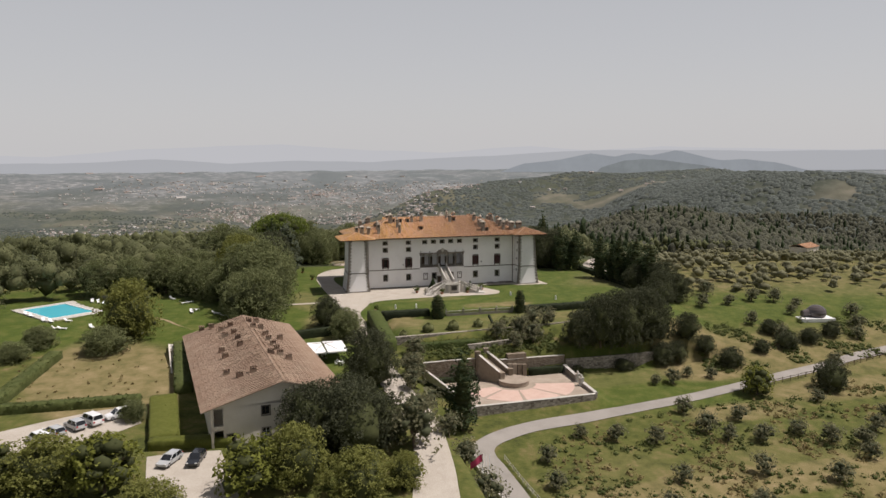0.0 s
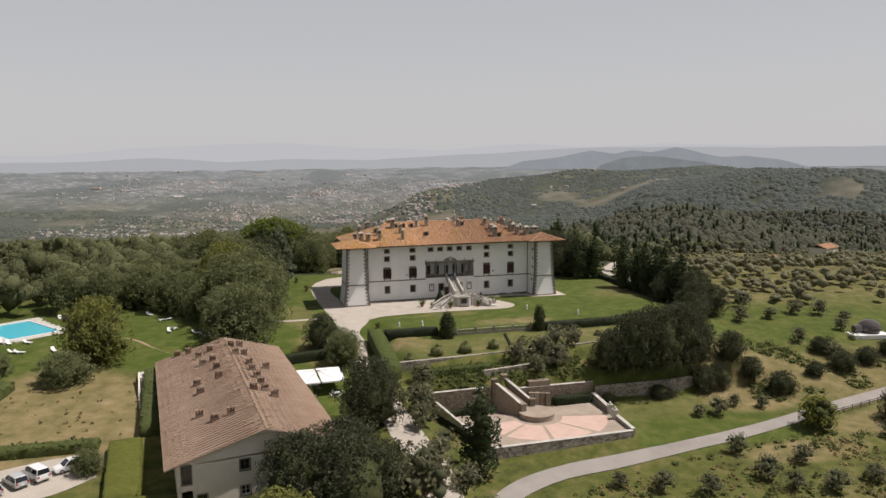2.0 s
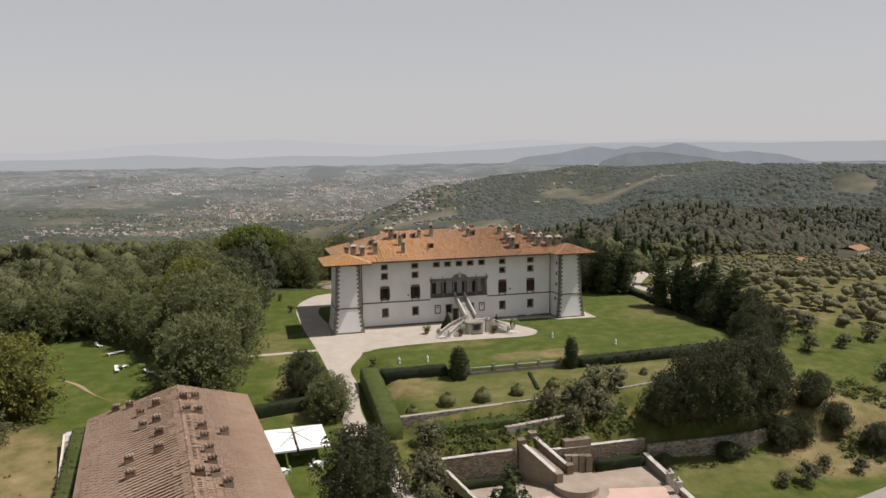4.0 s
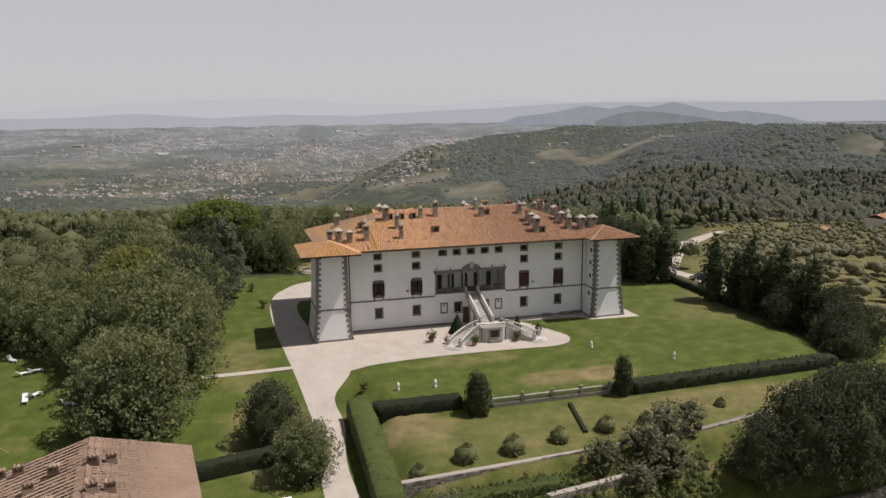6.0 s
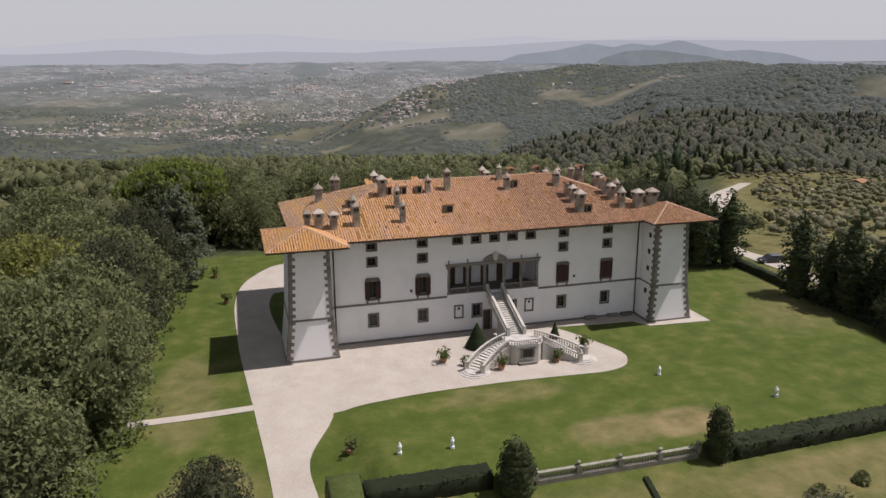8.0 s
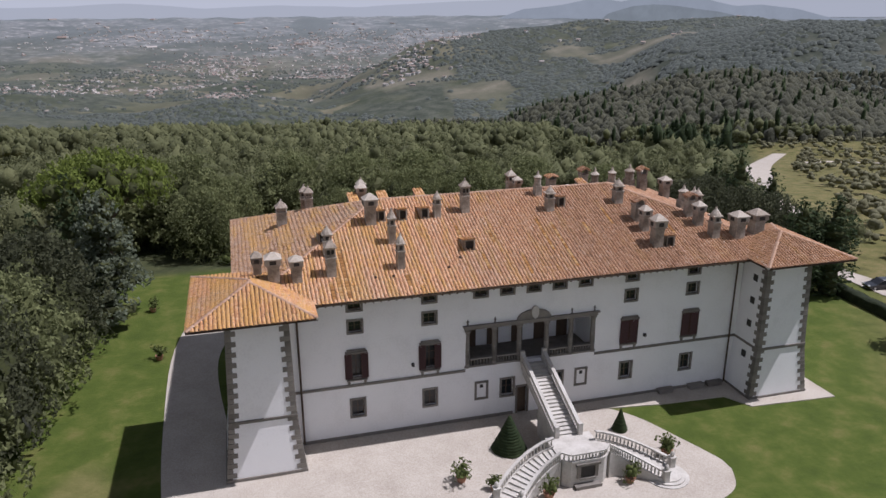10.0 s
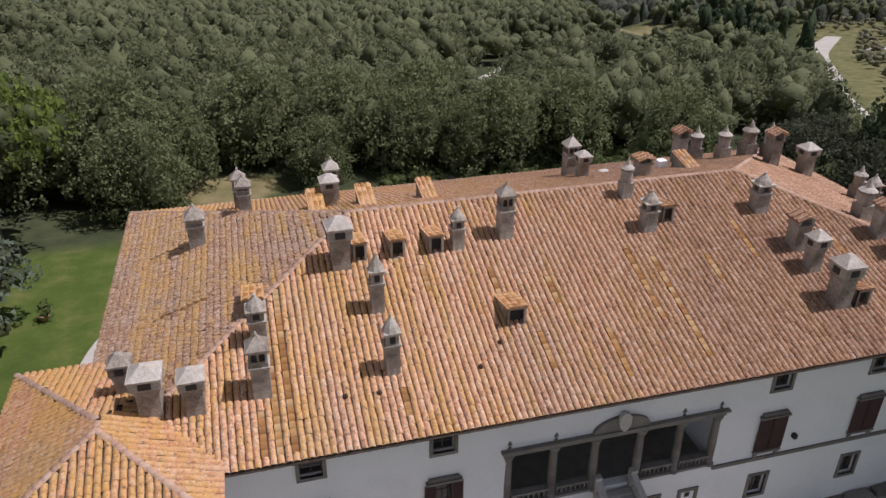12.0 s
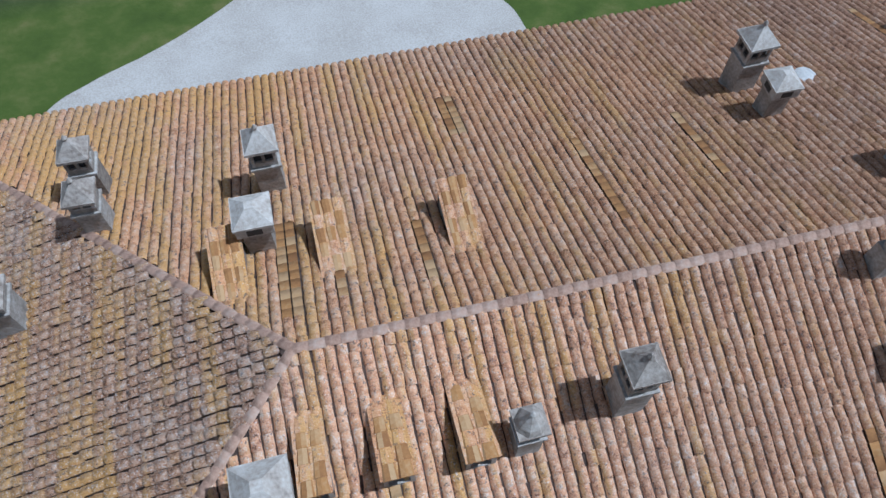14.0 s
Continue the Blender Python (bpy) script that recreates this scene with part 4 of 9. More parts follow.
for i, cx in enumerate(SHUT):
    win = part("shuttered_window", surround(cx, 6.3, 8.6, 1.2, 0.16), PIETRA, villa, "tall window with dark red louvred shutters")
    part("window_frame", sash(cx, 6.3, 8.6, 1.2, bars=2), WOOD, win)
    part("pane", pane(cx, 6.3, 8.6, 1.2), GLASS, win)
    b = Build()
    b.box(cx - 1.0, -0.3, 8.78, cx + 1.0, 0.1, 8.92)
    b.box(cx - 0.85, -0.2, 8.92, cx + 0.85, 0.1, 9.12)
    part("cornice", b, PIETRA, win)
    b = Build()
    b.box(cx - 0.95, -0.22, 6.0, cx + 0.95, 0.1, 6.13)
    for sx in (-0.75, 0.75):
        b.hull([(cx + sx - 0.1, -0.08, 5.6), (cx + sx + 0.1, -0.08, 5.6), (cx + sx + 0.1, 0.05, 5.6), (cx + sx - 0.1, 0.05, 5.6)], [(cx + sx - 0.12, -0.2, 6.0), (cx + sx + 0.12, -0.2, 6.0), (cx + sx + 0.12, 0.05, 6.0), (cx + sx - 0.12, 0.05, 6.0)])
    part("sill", b, PIETRA, win)
    for sgn in (-1, 1):
        b = Build()
        wid = 0.62
        opened = i < 2
        x0, x1 = (cx + sgn * 0.42, cx + sgn * 1.08) if opened else (cx + sgn * 0.02, cx + sgn * 0.98)
        x0, x1 = min(x0, x1), max(x0, x1)
        y = -0.16
        for p, q, r, s in ((x0, 6.2, x0 + 0.07, 8.7), (x1 - 0.07, 6.2, x1, 8.7), (x0 + 0.07, 6.2, x1 - 0.07, 6.28), (x0 + 0.07, 8.62, x1 - 0.07, 8.7), (x0 + 0.07, 7.4, x1 - 0.07, 7.48)):
            b.box(p, y, q, r, y + 0.05, s)
        for k in range(26):
            z = 6.3 + k * 0.088
            b.face([(x0 + 0.06, y + 0.005, z), (x1 - 0.06, y + 0.005, z), (x1 - 0.06, y + 0.045, z + 0.085), (x0 + 0.06, y + 0.045, z + 0.085)])
        part("shutter", b, SHUTTER, win, "dark red louvred shutter")

# string course and the small dark lamps beside the shutters
for xa, xb, za, zb, nm in ((-22.95, LOG[0] - 0.3, 5.35, 5.6, "string_course"), (LOG[1] + 0.3, 22.95, 5.35, 5.6, "string_course"), (-22.3, -1.8, -0.2, 0.32, "plinth"), (1.8, 22.3, -0.2, 0.32, "plinth")):
    b = Build()
    b.box(xa, -0.12, za, xb, 0.05, zb)
    part(nm, b, PIETRA, villa)
for x in (-11.85, 12.2):
    b = Build()
    b.box(x - 0.12, -0.3, 6.7, x + 0.12, 0.02, 7.0)
    part("wall_lamp", b, DARK_ROOM, villa)
for x in (15.0, 18.6, 20.8):
    b = Build()
    b.box(x - 0.8, -0.75, -0.1, x + 0.8, -0.13, 0.45)
    b.box(x - 0.9, -0.8, 0.45, x + 0.9, -0.13, 0.55)
    part("cellar_vent", b, PIETRA, villa)

# loggia
log = new("loggia")
log["label"] = "open loggia with grey stone columns and balustrade"
log.parent = villa
b = Build()
b.box(-6.9, 0.56, 5.52, 6.9, 4.4, 5.72)
part("loggia_floor", b, PIETRA, log)
b = Build()
b.box(-6.9, 4.4, 5.5, 6.9, 4.6, 10.4)
b.box(-6.9, 0.56, 5.72, -6.7, 4.4, 10.4)
b.box(6.7, 0.56, 5.72, 6.9, 4.4, 10.4)
part("loggia_wall", b, PLASTER, log)
b = Build()
b.box(-6.7, 0.56, 10.2, 6.7, 4.4, 10.38)
part("loggia_ceiling", b, WOOD, log)
for x in (-4.9, -2.5, 0.15, 2.6, 5.1):
    b = Build()
    b.box(x - 0.6, 4.33, 5.72, x + 0.6, 4.398, 8.4)
    part("loggia_door", b, WOOD, log)
    b = Build()
    b.box(x - 0.65, 4.34, 8.55, x + 0.65, 4.398, 9.9)
    part("fresco_panel", b, PALE_STONE, log)
COLS = [-6.5, -3.8, -1.28, 1.55, 4.1, 6.5]
col_b = Build()
col_b.ring(0, 0, [(0.34, 0), (0.34, 0.16), (0.27, 0.2), (0.24, 0.35), (0.25, 1.8), (0.21, 3.45), (0.25, 3.5), (0.24, 3.56), (0.34, 3.75), (0.34, 3.95)], 12)
col_m = col_b.mesh("column", PIETRA, smooth=False)
for x in COLS:
    piece("column", col_m, log, pose(x, 0.12, 5.75))
b = Build()
b.box(-6.85, -0.16, 9.68, 6.85, 0.5, 9.98)
b.box(-7.0, -0.3, 9.98, 7.0, 0.5, 10.12)
part("architrave", b, PIETRA, log)
bal_b = Build()
bal_b.ring(0, 0, [(0.07, 0), (0.05, 0.08), (0.095, 0.26), (0.05, 0.48), (0.07, 0.58)], 6)
BALUSTER = bal_b.mesh("baluster", PIETRA, smooth=True)
BALUSTER_PALE = bal_b.mesh("baluster", PALE_STONE, smooth=True)
for i, (xa, xb) in enumerate(zip(COLS, COLS[1:])):
    if i == 2:
        continue
    for nm, yf, za, zb in (("parapet_base", -0.12, 5.75, 5.93), ("parapet_rail", -0.14, 6.51, 6.66)):
        b = Build()
        b.box(xa + 0.25, yf, za, xb - 0.25, 0.3, zb)
        part(nm, b, PIETRA, log)
    n = 7
    for k in range(n):
        piece("baluster", BALUSTER, log, pose(xa + 0.25 + (xb - xa - 0.5) * (k + 0.5) / n, 0.09, 5.93))
fin_b = Build()
fin_b.ring(0, 0, [(0.14, 0), (0.14, 0.1), (0.06, 0.16), (0.16, 0.32), (0.03, 0.62)], 8)
fin_m = fin_b.mesh("finial", PIETRA)
for x in (-6.5, -3.8, 4.1, 6.5):
    piece("finial", fin_m, log, pose(x, 0.05, 10.12))
b = Build()
arc = [(0.13 + 1.75 * math.cos(a), 10.12 + 0.95 * math.sin(a)) for a in np.linspace(0, math.pi, 13)]
b.hull([(x, -0.2, z) for x, z in arc], [(x, 0.1, z) for x, z in arc])
part("pediment", b, PIETRA, log)
b = Build()
shield = [(-0.34, 0.25), (-0.2, 0.0), (0, -0.2), (0.2, 0.0), (0.34, 0.25), (0.36, 0.8), (0.2, 1.05), (0, 1.15), (-0.2, 1.05), (-0.36, 0.8)]
b.hull([(0.13 + x, -0.42, 10.35 + z) for x, z in shield], [(0.13 + x, -0.2, 10.35 + z) for x, z in shield])
part("coat_of_arms", b, PALE_STONE, log, "pale carved stone shield")

# bastions with toothed stone corners
BAST_ROWS = ((-0.4, 29.2, 22.35, -4.15), (5.4, 28.5, 22.95, -3.8), (15.3, 28.05, 23.1, -3.55))


def bast_at(z):
    zs = [r[0] for r in BAST_ROWS]
    return [float(np.interp(z, zs, [r[k] for r in BAST_ROWS])) for k in (1, 2, 3)]


quoin_b = {k: Build() for k in (0.5, 0.85)}
for w, qb in quoin_b.items():
    qb.box(-w / 2, -w / 2, 0, w / 2, w / 2, 0.44)
QUOIN = {w: qb.mesh("quoin", PIETRA) for w, qb in quoin_b.items()}
BASTION_AT = {}
for sgn in (-1, 1):
    b = Build()
    loops = []
    for z, xo, xi, yf in BAST_ROWS:
        x0, x1 = sorted((sgn * xi, sgn * xo))
        loops.append([(x0, yf, z), (x1, yf, z), (x1, 4.8, z), (x0, 4.8, z)])
    b.hull(loops[0], loops[1], 0, caps=False)
    b.hull(loops[1], loops[2], 0)
    bast = part("bastion", b, PLASTER, villa, "white corner bastion with toothed stone quoins")
    for which in (0, 1):
        for k in range(33):
            z = -0.05 + k * 0.46
            xo, xi, yf = bast_at(z + 0.2)
            w = 0.85 if k % 2 else 0.5
            x = xo if which == 0 else xi
            inward = -1 if which == 0 else 1
            cx = sgn * (x + inward * (w / 2 - 0.05))
            ob = piece("quoin", QUOIN[w], bast, pose(cx, yf + w / 2 - 0.05, z))
    for k in range(3):
        b = Build()
        zz0 = (5.35, 0.0, 14.85)[k]
        xo, xi, yf = bast_at(zz0)
        x0, x1 = sorted((sgn * (xi - 0.07), sgn * (xo + 0.07)))
        if k < 2:
            b.box(x0, yf - 0.11, zz0, x1, 4.0, zz0 + (0.25, 0.3)[k])
            part("string_course", b, PIETRA, bast)
    # slits are flat dark blocks, their inner shade given by colour
    for z in (3.9, 7.3, 9.8, 12.2):
        xo, xi, yf = bast_at(z)
        b = Build()
        x0, x1 = sorted((sgn * (xi - 0.03), sgn * (xi + 0.2)))
        b.box(x0, -2.3, z, x1, -1.65, z + 0.7)
        part("slit_window", b, DARK_ROOM, bast)
    b = Build()
    x = sgn * 22.2
    b.tube((x, -0.15, 0.2), (x, -0.15, 14.4), 0.09, 0.09, 6)
    part("downpipe", b, WOOD, villa, "dark brown downpipe")
    b = Build()
    if sgn > 0:
        for loop in ([(4.8, -1.4), (13.1, -2.5), (20.4, -2.9), (20.6, -0.02), (4.8, -0.02)], [(20.4, -2.9), (21.9, -5.4), (31.4, -6.0), (31.2, 1.0), (20.6, -0.02)]):
            b.hull([(x, y, -0.1) for x, y in loop], [(x, y, 0.09) for x, y in loop])
        tagged(part("paving", b, GRAVEL), "pale stone paving along the villa's foot", "paving", kind="structure")


# ---- villa roof ----
def slab(b, top, drop=0.16, mat=0):
    b.hull([(x, y, z - drop) for x, y, z in top], top, mat)


PITCH, COURSE = 0.335, 0.40
YELLOW_TILE = material("lichen_tile", [(0.36, (0.25, 0.115, 0.037)), (0.5, (0.36, 0.18, 0.056)), (0.64, (0.44, 0.275, 0.125))], scale=0.8, detail_scale=10, random_mix=0.3, rough=0.9)


def coppo_arrays(r0=0.151, r1=0.143, length=0.43, rise=0.122, lip=0.020):
    """A tapered half-round tile: x across, y up the slope, z off the roof."""
    ang = np.linspace(0, math.pi, 5)
    lo = np.stack([r0 * np.cos(ang), np.zeros(5), rise * np.sin(ang) + lip], -1)
    hi = np.stack([r1 * np.cos(ang), np.full(5, length), rise * 0.95 * np.sin(ang)], -1)
    rim = np.stack([(r0 - 0.018) * np.cos(ang), np.zeros(5), (rise - 0.018) * np.sin(ang) + lip], -1)
    v = np.concatenate([lo, hi, rim])
    f = []
    for i in range(4):
        f += [(i, i + 5, i + 6), (i, i + 6, i + 1)]
    for i in (1, 2):
        f += [(i, i + 1, i + 11), (i, i + 11, i + 10)]
    return v, np.array(f)


COPPO_V, COPPO_F = coppo_arrays()
LOOSE_V = coppo_arrays(rise=0.130, lip=0.095)[0]
coppo_mesh = array_mesh("roof_tile", COPPO_V, COPPO_F, TILE)
flat_v = np.array([(-0.12, 0, 0.02), (0.12, 0, 0.02), (0.12, COURSE + 0.02, 0.004), (-0.12, COURSE + 0.02, 0.004), (-0.12, 0, 0.0), (0.12, 0, 0.0)])
flat_f = np.array([(0, 1, 2), (0, 2, 3), (4, 5, 1), (4, 1, 0)])


def tile_plane(poly, origin, along, up, rng, singles=None, skip=(), pitch=PITCH, course=COURSE, loose=1.4):
    """Tiles on a roof plane. poly: corners as (s, t) along the eave and up the slope. Returns arrays for covers, beds and bare strips, and poses of single tiles."""
    origin, along, up = Vector(origin), Vector(along).normalized(), Vector(up).normalized()
    nor = along.cross(up)
    M = np.array([along[:], up[:], nor[:]])
    o = np.array(origin[:])
    ps = np.array(poly)
    smin, smax, tmax = ps[:, 0].min(), ps[:, 0].max(), ps[:, 1].max()
    S = np.arange(smin + pitch / 2, smax, pitch)
    T = np.arange(-0.04, tmax, course)
    ss, tt = [a.ravel() for a in np.meshgrid(S, T, indexing="ij")]
    ci = np.repeat(np.arange(len(S)), len(T))
    ok = np.ones(len(ss), bool)
    tm = np.clip(tt + 0.25, 0.02, None)
    for i in range(len(ps)):
        a, c = ps[i], ps[(i + 1) % len(ps)]
        ok &= (c[0] - a[0]) * (tm - a[1]) - (c[1] - a[1]) * (ss - a[0]) > -0.02
    ss, tt, ci = ss[ok], tt[ok], ci[ok]
    n = len(ss)
    wob = rng.normal(0, 0.010, n)
    lift = np.abs(rng.normal(0, 0.012 * loose, n))
    turn = rng.normal(0, 0.024 * loose, n)
    bare = np.zeros(n, bool)
    for c0, t0, t1 in skip:
        bare |= (np.abs(ss - c0) < pitch * 0.51) & (tt > t0) & (tt < t1)
    one = np.zeros(n, bool)
    if singles is not None:
        one = (~bare) & (ss > singles[0]) & (ss < singles[1]) & (tt > singles[2]) & (tt < singles[3])
    c, s = np.cos(turn), np.sin(turn)

    def place(v, pick, dz=0.0, dx=0.0, rot=True):
        k = pick.sum()
        if k == 0:
            return np.zeros((0, 3))
        cc, sn = (c[pick], s[pick]) if rot else (np.ones(k), np.zeros(k))
        X = v[None, :, 0] * cc[:, None] - v[None, :, 1] * sn[:, None] + (ss[pick] + (wob[pick] if rot else 0) + dx)[:, None]
        Y = v[None, :, 0] * sn[:, None] + v[None, :, 1] * cc[:, None] + tt[pick][:, None]
        Z = np.repeat(v[None, :, 2], k, 0) + ((lift[pick] if rot else 0) + dz)[:, None] if rot else np.repeat(v[None, :, 2], k, 0) + dz
        loc = np.stack([X, Y, Z], -1).reshape(-1, 3)
        return loc @ M + o

    cover = place(LOOSE_V if loose > 2 else COPPO_V, ~bare & ~one)
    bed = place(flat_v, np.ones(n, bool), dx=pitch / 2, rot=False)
    wide = flat_v * np.array([1.2, 1, 0.3]) + np.array([0, 0, 0.085])
    strip = place(wide, bare, rot=False)
    poses = []
    for k in np.nonzero(one)[0]:
        p = o + np.array([ss[k] + wob[k], tt[k], lift[k]]) @ M
        rot = Matrix((along, up, nor)).transposed().to_4x4()
        poses.append(Matrix.Translation(p) @ rot @ Matrix.Rotation(turn[k], 4, "Z"))
    return cover, bed, strip, poses


def faces_for(v, base_f, per):
    k = len(v) // per
    return (base_f[None] + (np.arange(k) * per)[:, None, None]).reshape(-1, 3)


rng = np.random.default_rng(11)
roof = part("roof", Build(), TILE_FLAT, villa, "terracotta hipped roof with yellow lichen")
rb = Build()
fl, fr, bl, br = (-EAVE_X, EAVE_Y, EAVE_Z), (EAVE_X, EAVE_Y, EAVE_Z), (-EAVE_X, BACK_Y, EAVE_Z - 0.4), (EAVE_X, BACK_Y, EAVE_Z - 0.4)
ra, rc = (RIDGE_X0, RIDGE_Y, RIDGE_Z), (RIDGE_X1, RIDGE_Y, RIDGE_Z)
planes = [[fl, fr, rc, ra], [br, bl, ra, rc], [bl, fl, ra], [fr, br, rc]]
BE_Y, BE_Z, BX0, BX1, BRISE = -6.2, 15.15, 20.9, 30.9, 1.75
for sgn in (-1, 1):
    cx = sgn * (BX0 + BX1) / 2
    xl, xr = sorted((sgn * BX0, sgn * BX1))
    apex, back = (cx, BE_Y + 5.0, BE_Z + BRISE), (cx, BE_Y + 5.6, BE_Z + BRISE)
    planes += [[(xl, BE_Y, BE_Z), (xr, BE_Y, BE_Z), apex], [(xl, 6.3, BE_Z), (xl, BE_Y, BE_Z), apex, back], [(xr, BE_Y, BE_Z), (xr, 6.3, BE_Z), back, apex]]
    planes += [[(xr, 6.3, BE_Z), (xl, 6.3, BE_Z), back]]
for p in planes:
    slab(rb, p)
roof.data = rb.mesh("roof", TILE_FLAT)
covers, side_covers, back_covers, beds, strips, single_poses = [], [], [], [], [], []
STRIPS = {0: [(9.0, 0.3, 9.6), (9.4, 0.3, 9.8), (8.2, 0.2, 2.4), (14.9, 1, 2.6), (21.3, 6.5, 9.5), (31.0, 1.5, 8.5), (26.2, 1.0, 4.0), (37.4, 7.5, 10.5), (17.6, 8, 10), (22.7, 2.0, 4.5), (24.4, 6, 8), (29.6, 4, 9.5), (34.5, 6, 8), (16.2, 10.5, 13.0), (43.2, 5, 8)],
          1: [(29.6, 8.5, 13.3), (38.8, 9.5, 14.2), (40.2, 10, 14.4), (36.0, 11.5, 14), (25.5, 8, 12), (33.5, 4, 7), (15, 3, 9)], 2: [(18, 3, 6), (10, 2, 4), (24, 2, 5)], 3: []}
for i, p in enumerate(planes):
    P = [Vector(q) for q in p]
    along = (P[1] - P[0]).normalized()
    nor = along.cross(P[2] - P[0]).normalized()
    up = nor.cross(along).normalized()
    poly = [((q - P[0]).dot(along), (q - P[0]).dot(up)) for q in P]
    single = (15.6, 24.0, 9.8, 14.6) if i == 0 else None
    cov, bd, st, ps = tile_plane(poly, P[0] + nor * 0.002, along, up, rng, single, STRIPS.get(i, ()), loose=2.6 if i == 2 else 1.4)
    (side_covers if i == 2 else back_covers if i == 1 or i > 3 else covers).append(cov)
    beds.append(bd)
    strips.append(st)
    single_poses += ps
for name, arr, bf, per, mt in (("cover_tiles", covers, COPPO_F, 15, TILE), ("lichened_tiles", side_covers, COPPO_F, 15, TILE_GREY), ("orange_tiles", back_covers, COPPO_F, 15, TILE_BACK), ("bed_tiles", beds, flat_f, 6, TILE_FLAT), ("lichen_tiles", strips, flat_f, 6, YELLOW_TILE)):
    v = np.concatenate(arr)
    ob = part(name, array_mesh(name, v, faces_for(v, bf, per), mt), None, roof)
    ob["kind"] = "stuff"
for m in single_poses:
    piece("roof_tile", coppo_mesh, roof, m)
# caps along ridges and hips
cap_v, cap_f = coppo_arrays(0.165, 0.155, 0.50, 0.10)
cap_mesh = array_mesh("ridge_tile", cap_v, cap_f, RIDGE_CLAY)


def cap_line(a, c, lift=0.06):
    a, c = Vector(a), Vector(c)
    d = (c - a)
    n = max(1, int(d.length / 0.44))
    up = d.normalized()
    side = up.cross(Vector((0, 0, 1))).normalized()
    nor = side.cross(up)
    rot = Matrix((side, up, nor)).transposed().to_4x4()
    for k in range(n):
        piece("ridge_tile", cap_mesh, roof, Matrix.Translation(a + d * (k / n) + nor * (lift + R.uniform(-0.006, 0.008))) @ rot @ Matrix.Rotation(R.uniform(-0.02, 0.02), 4, "Z"))


cap_line(ra, rc)
for q, r in ((fl, ra), (bl, ra), (fr, rc), (br, rc)):
    cap_line(q, r)
for sgn in (-1, 1):
    cx = sgn * 25.9
    apex, back = (cx, BE_Y + 5.0, BE_Z + BRISE), (cx, BE_Y + 5.6, BE_Z + BRISE)
    cap_line((sgn * BX0, BE_Y, BE_Z), apex)
    cap_line((sgn * BX1, BE_Y, BE_Z), apex)
    cap_line(apex, back)
    cap_line((sgn * BX1, 6.3, BE_Z), back)
    b = Build()
    b.tube((sgn * BX0, BE_Y, BE_Z), (sgn * (BX0 + 1.4), EAVE_Y + 2.4, BE_Z + 0.35), 0.12, 0.12, 6)
    part("valley_gutter", b, PALE_STONE, roof)
b = Build()
for (x0, y0, z0), (x1, y1, z1) in ((fl, fr), (bl, br), (fl, bl), (fr, br)):
    b.tube((x0, y0, z0 - 0.12), (x1, y1, z1 - 0.12), 0.08, 0.08, 6)
part("gutter", b, WOOD, roof)
# soffit and rafters under the eaves
b = Build()
for k in range(62):
    x = -20.6 + k * 0.675
    b.hull([(x - 0.06, EAVE_Y + 0.1, EAVE_Z - 0.34), (x + 0.06, EAVE_Y + 0.1, EAVE_Z - 0.34), (x + 0.06, 0.0, EAVE_Z + 0.62), (x - 0.06, 0.0, EAVE_Z + 0.62)], [(x - 0.06, EAVE_Y + 0.1, EAVE_Z - 0.17), (x + 0.06, EAVE_Y + 0.1, EAVE_Z - 0.17), (x + 0.06, 0.0, EAVE_Z + 0.79), (x - 0.06, 0.0, EAVE_Z + 0.79)])
part("rafters", b, WOOD, roof)["kind"] = "stuff"

CHIM = material("chimney_plaster", [(0.34, (0.14, 0.112, 0.088)), (0.5, (0.29, 0.25, 0.20)), (0.66, (0.46, 0.42, 0.36))], scale=1.3, detail_scale=9, random_mix=0.15, bump=0.4)
CAPSTONE = material("grey_cap_stone", [(0.34, (0.17, 0.13, 0.095)), (0.5, (0.36, 0.305, 0.242)), (0.64, (0.50, 0.445, 0.37))], scale=1.6, detail_scale=9, random_mix=0.15, bump=0.4)


def sq(b, w, z0, z1, w1=None, mat=0, d=None):
    w1 = w if w1 is None else w1
    k = 1.0 if d is None else d
    b.hull([(-w / 2, -w * k / 2, z0), (w / 2, -w * k / 2, z0), (w / 2, w * k / 2, z0), (-w / 2, w * k / 2, z0)], [(-w1 / 2, -w1 * k / 2, z1), (w1 / 2, -w1 * k / 2, z1), (w1 / 2, w1 * k / 2, z1), (-w1 / 2, w1 * k / 2, z1)], mat)


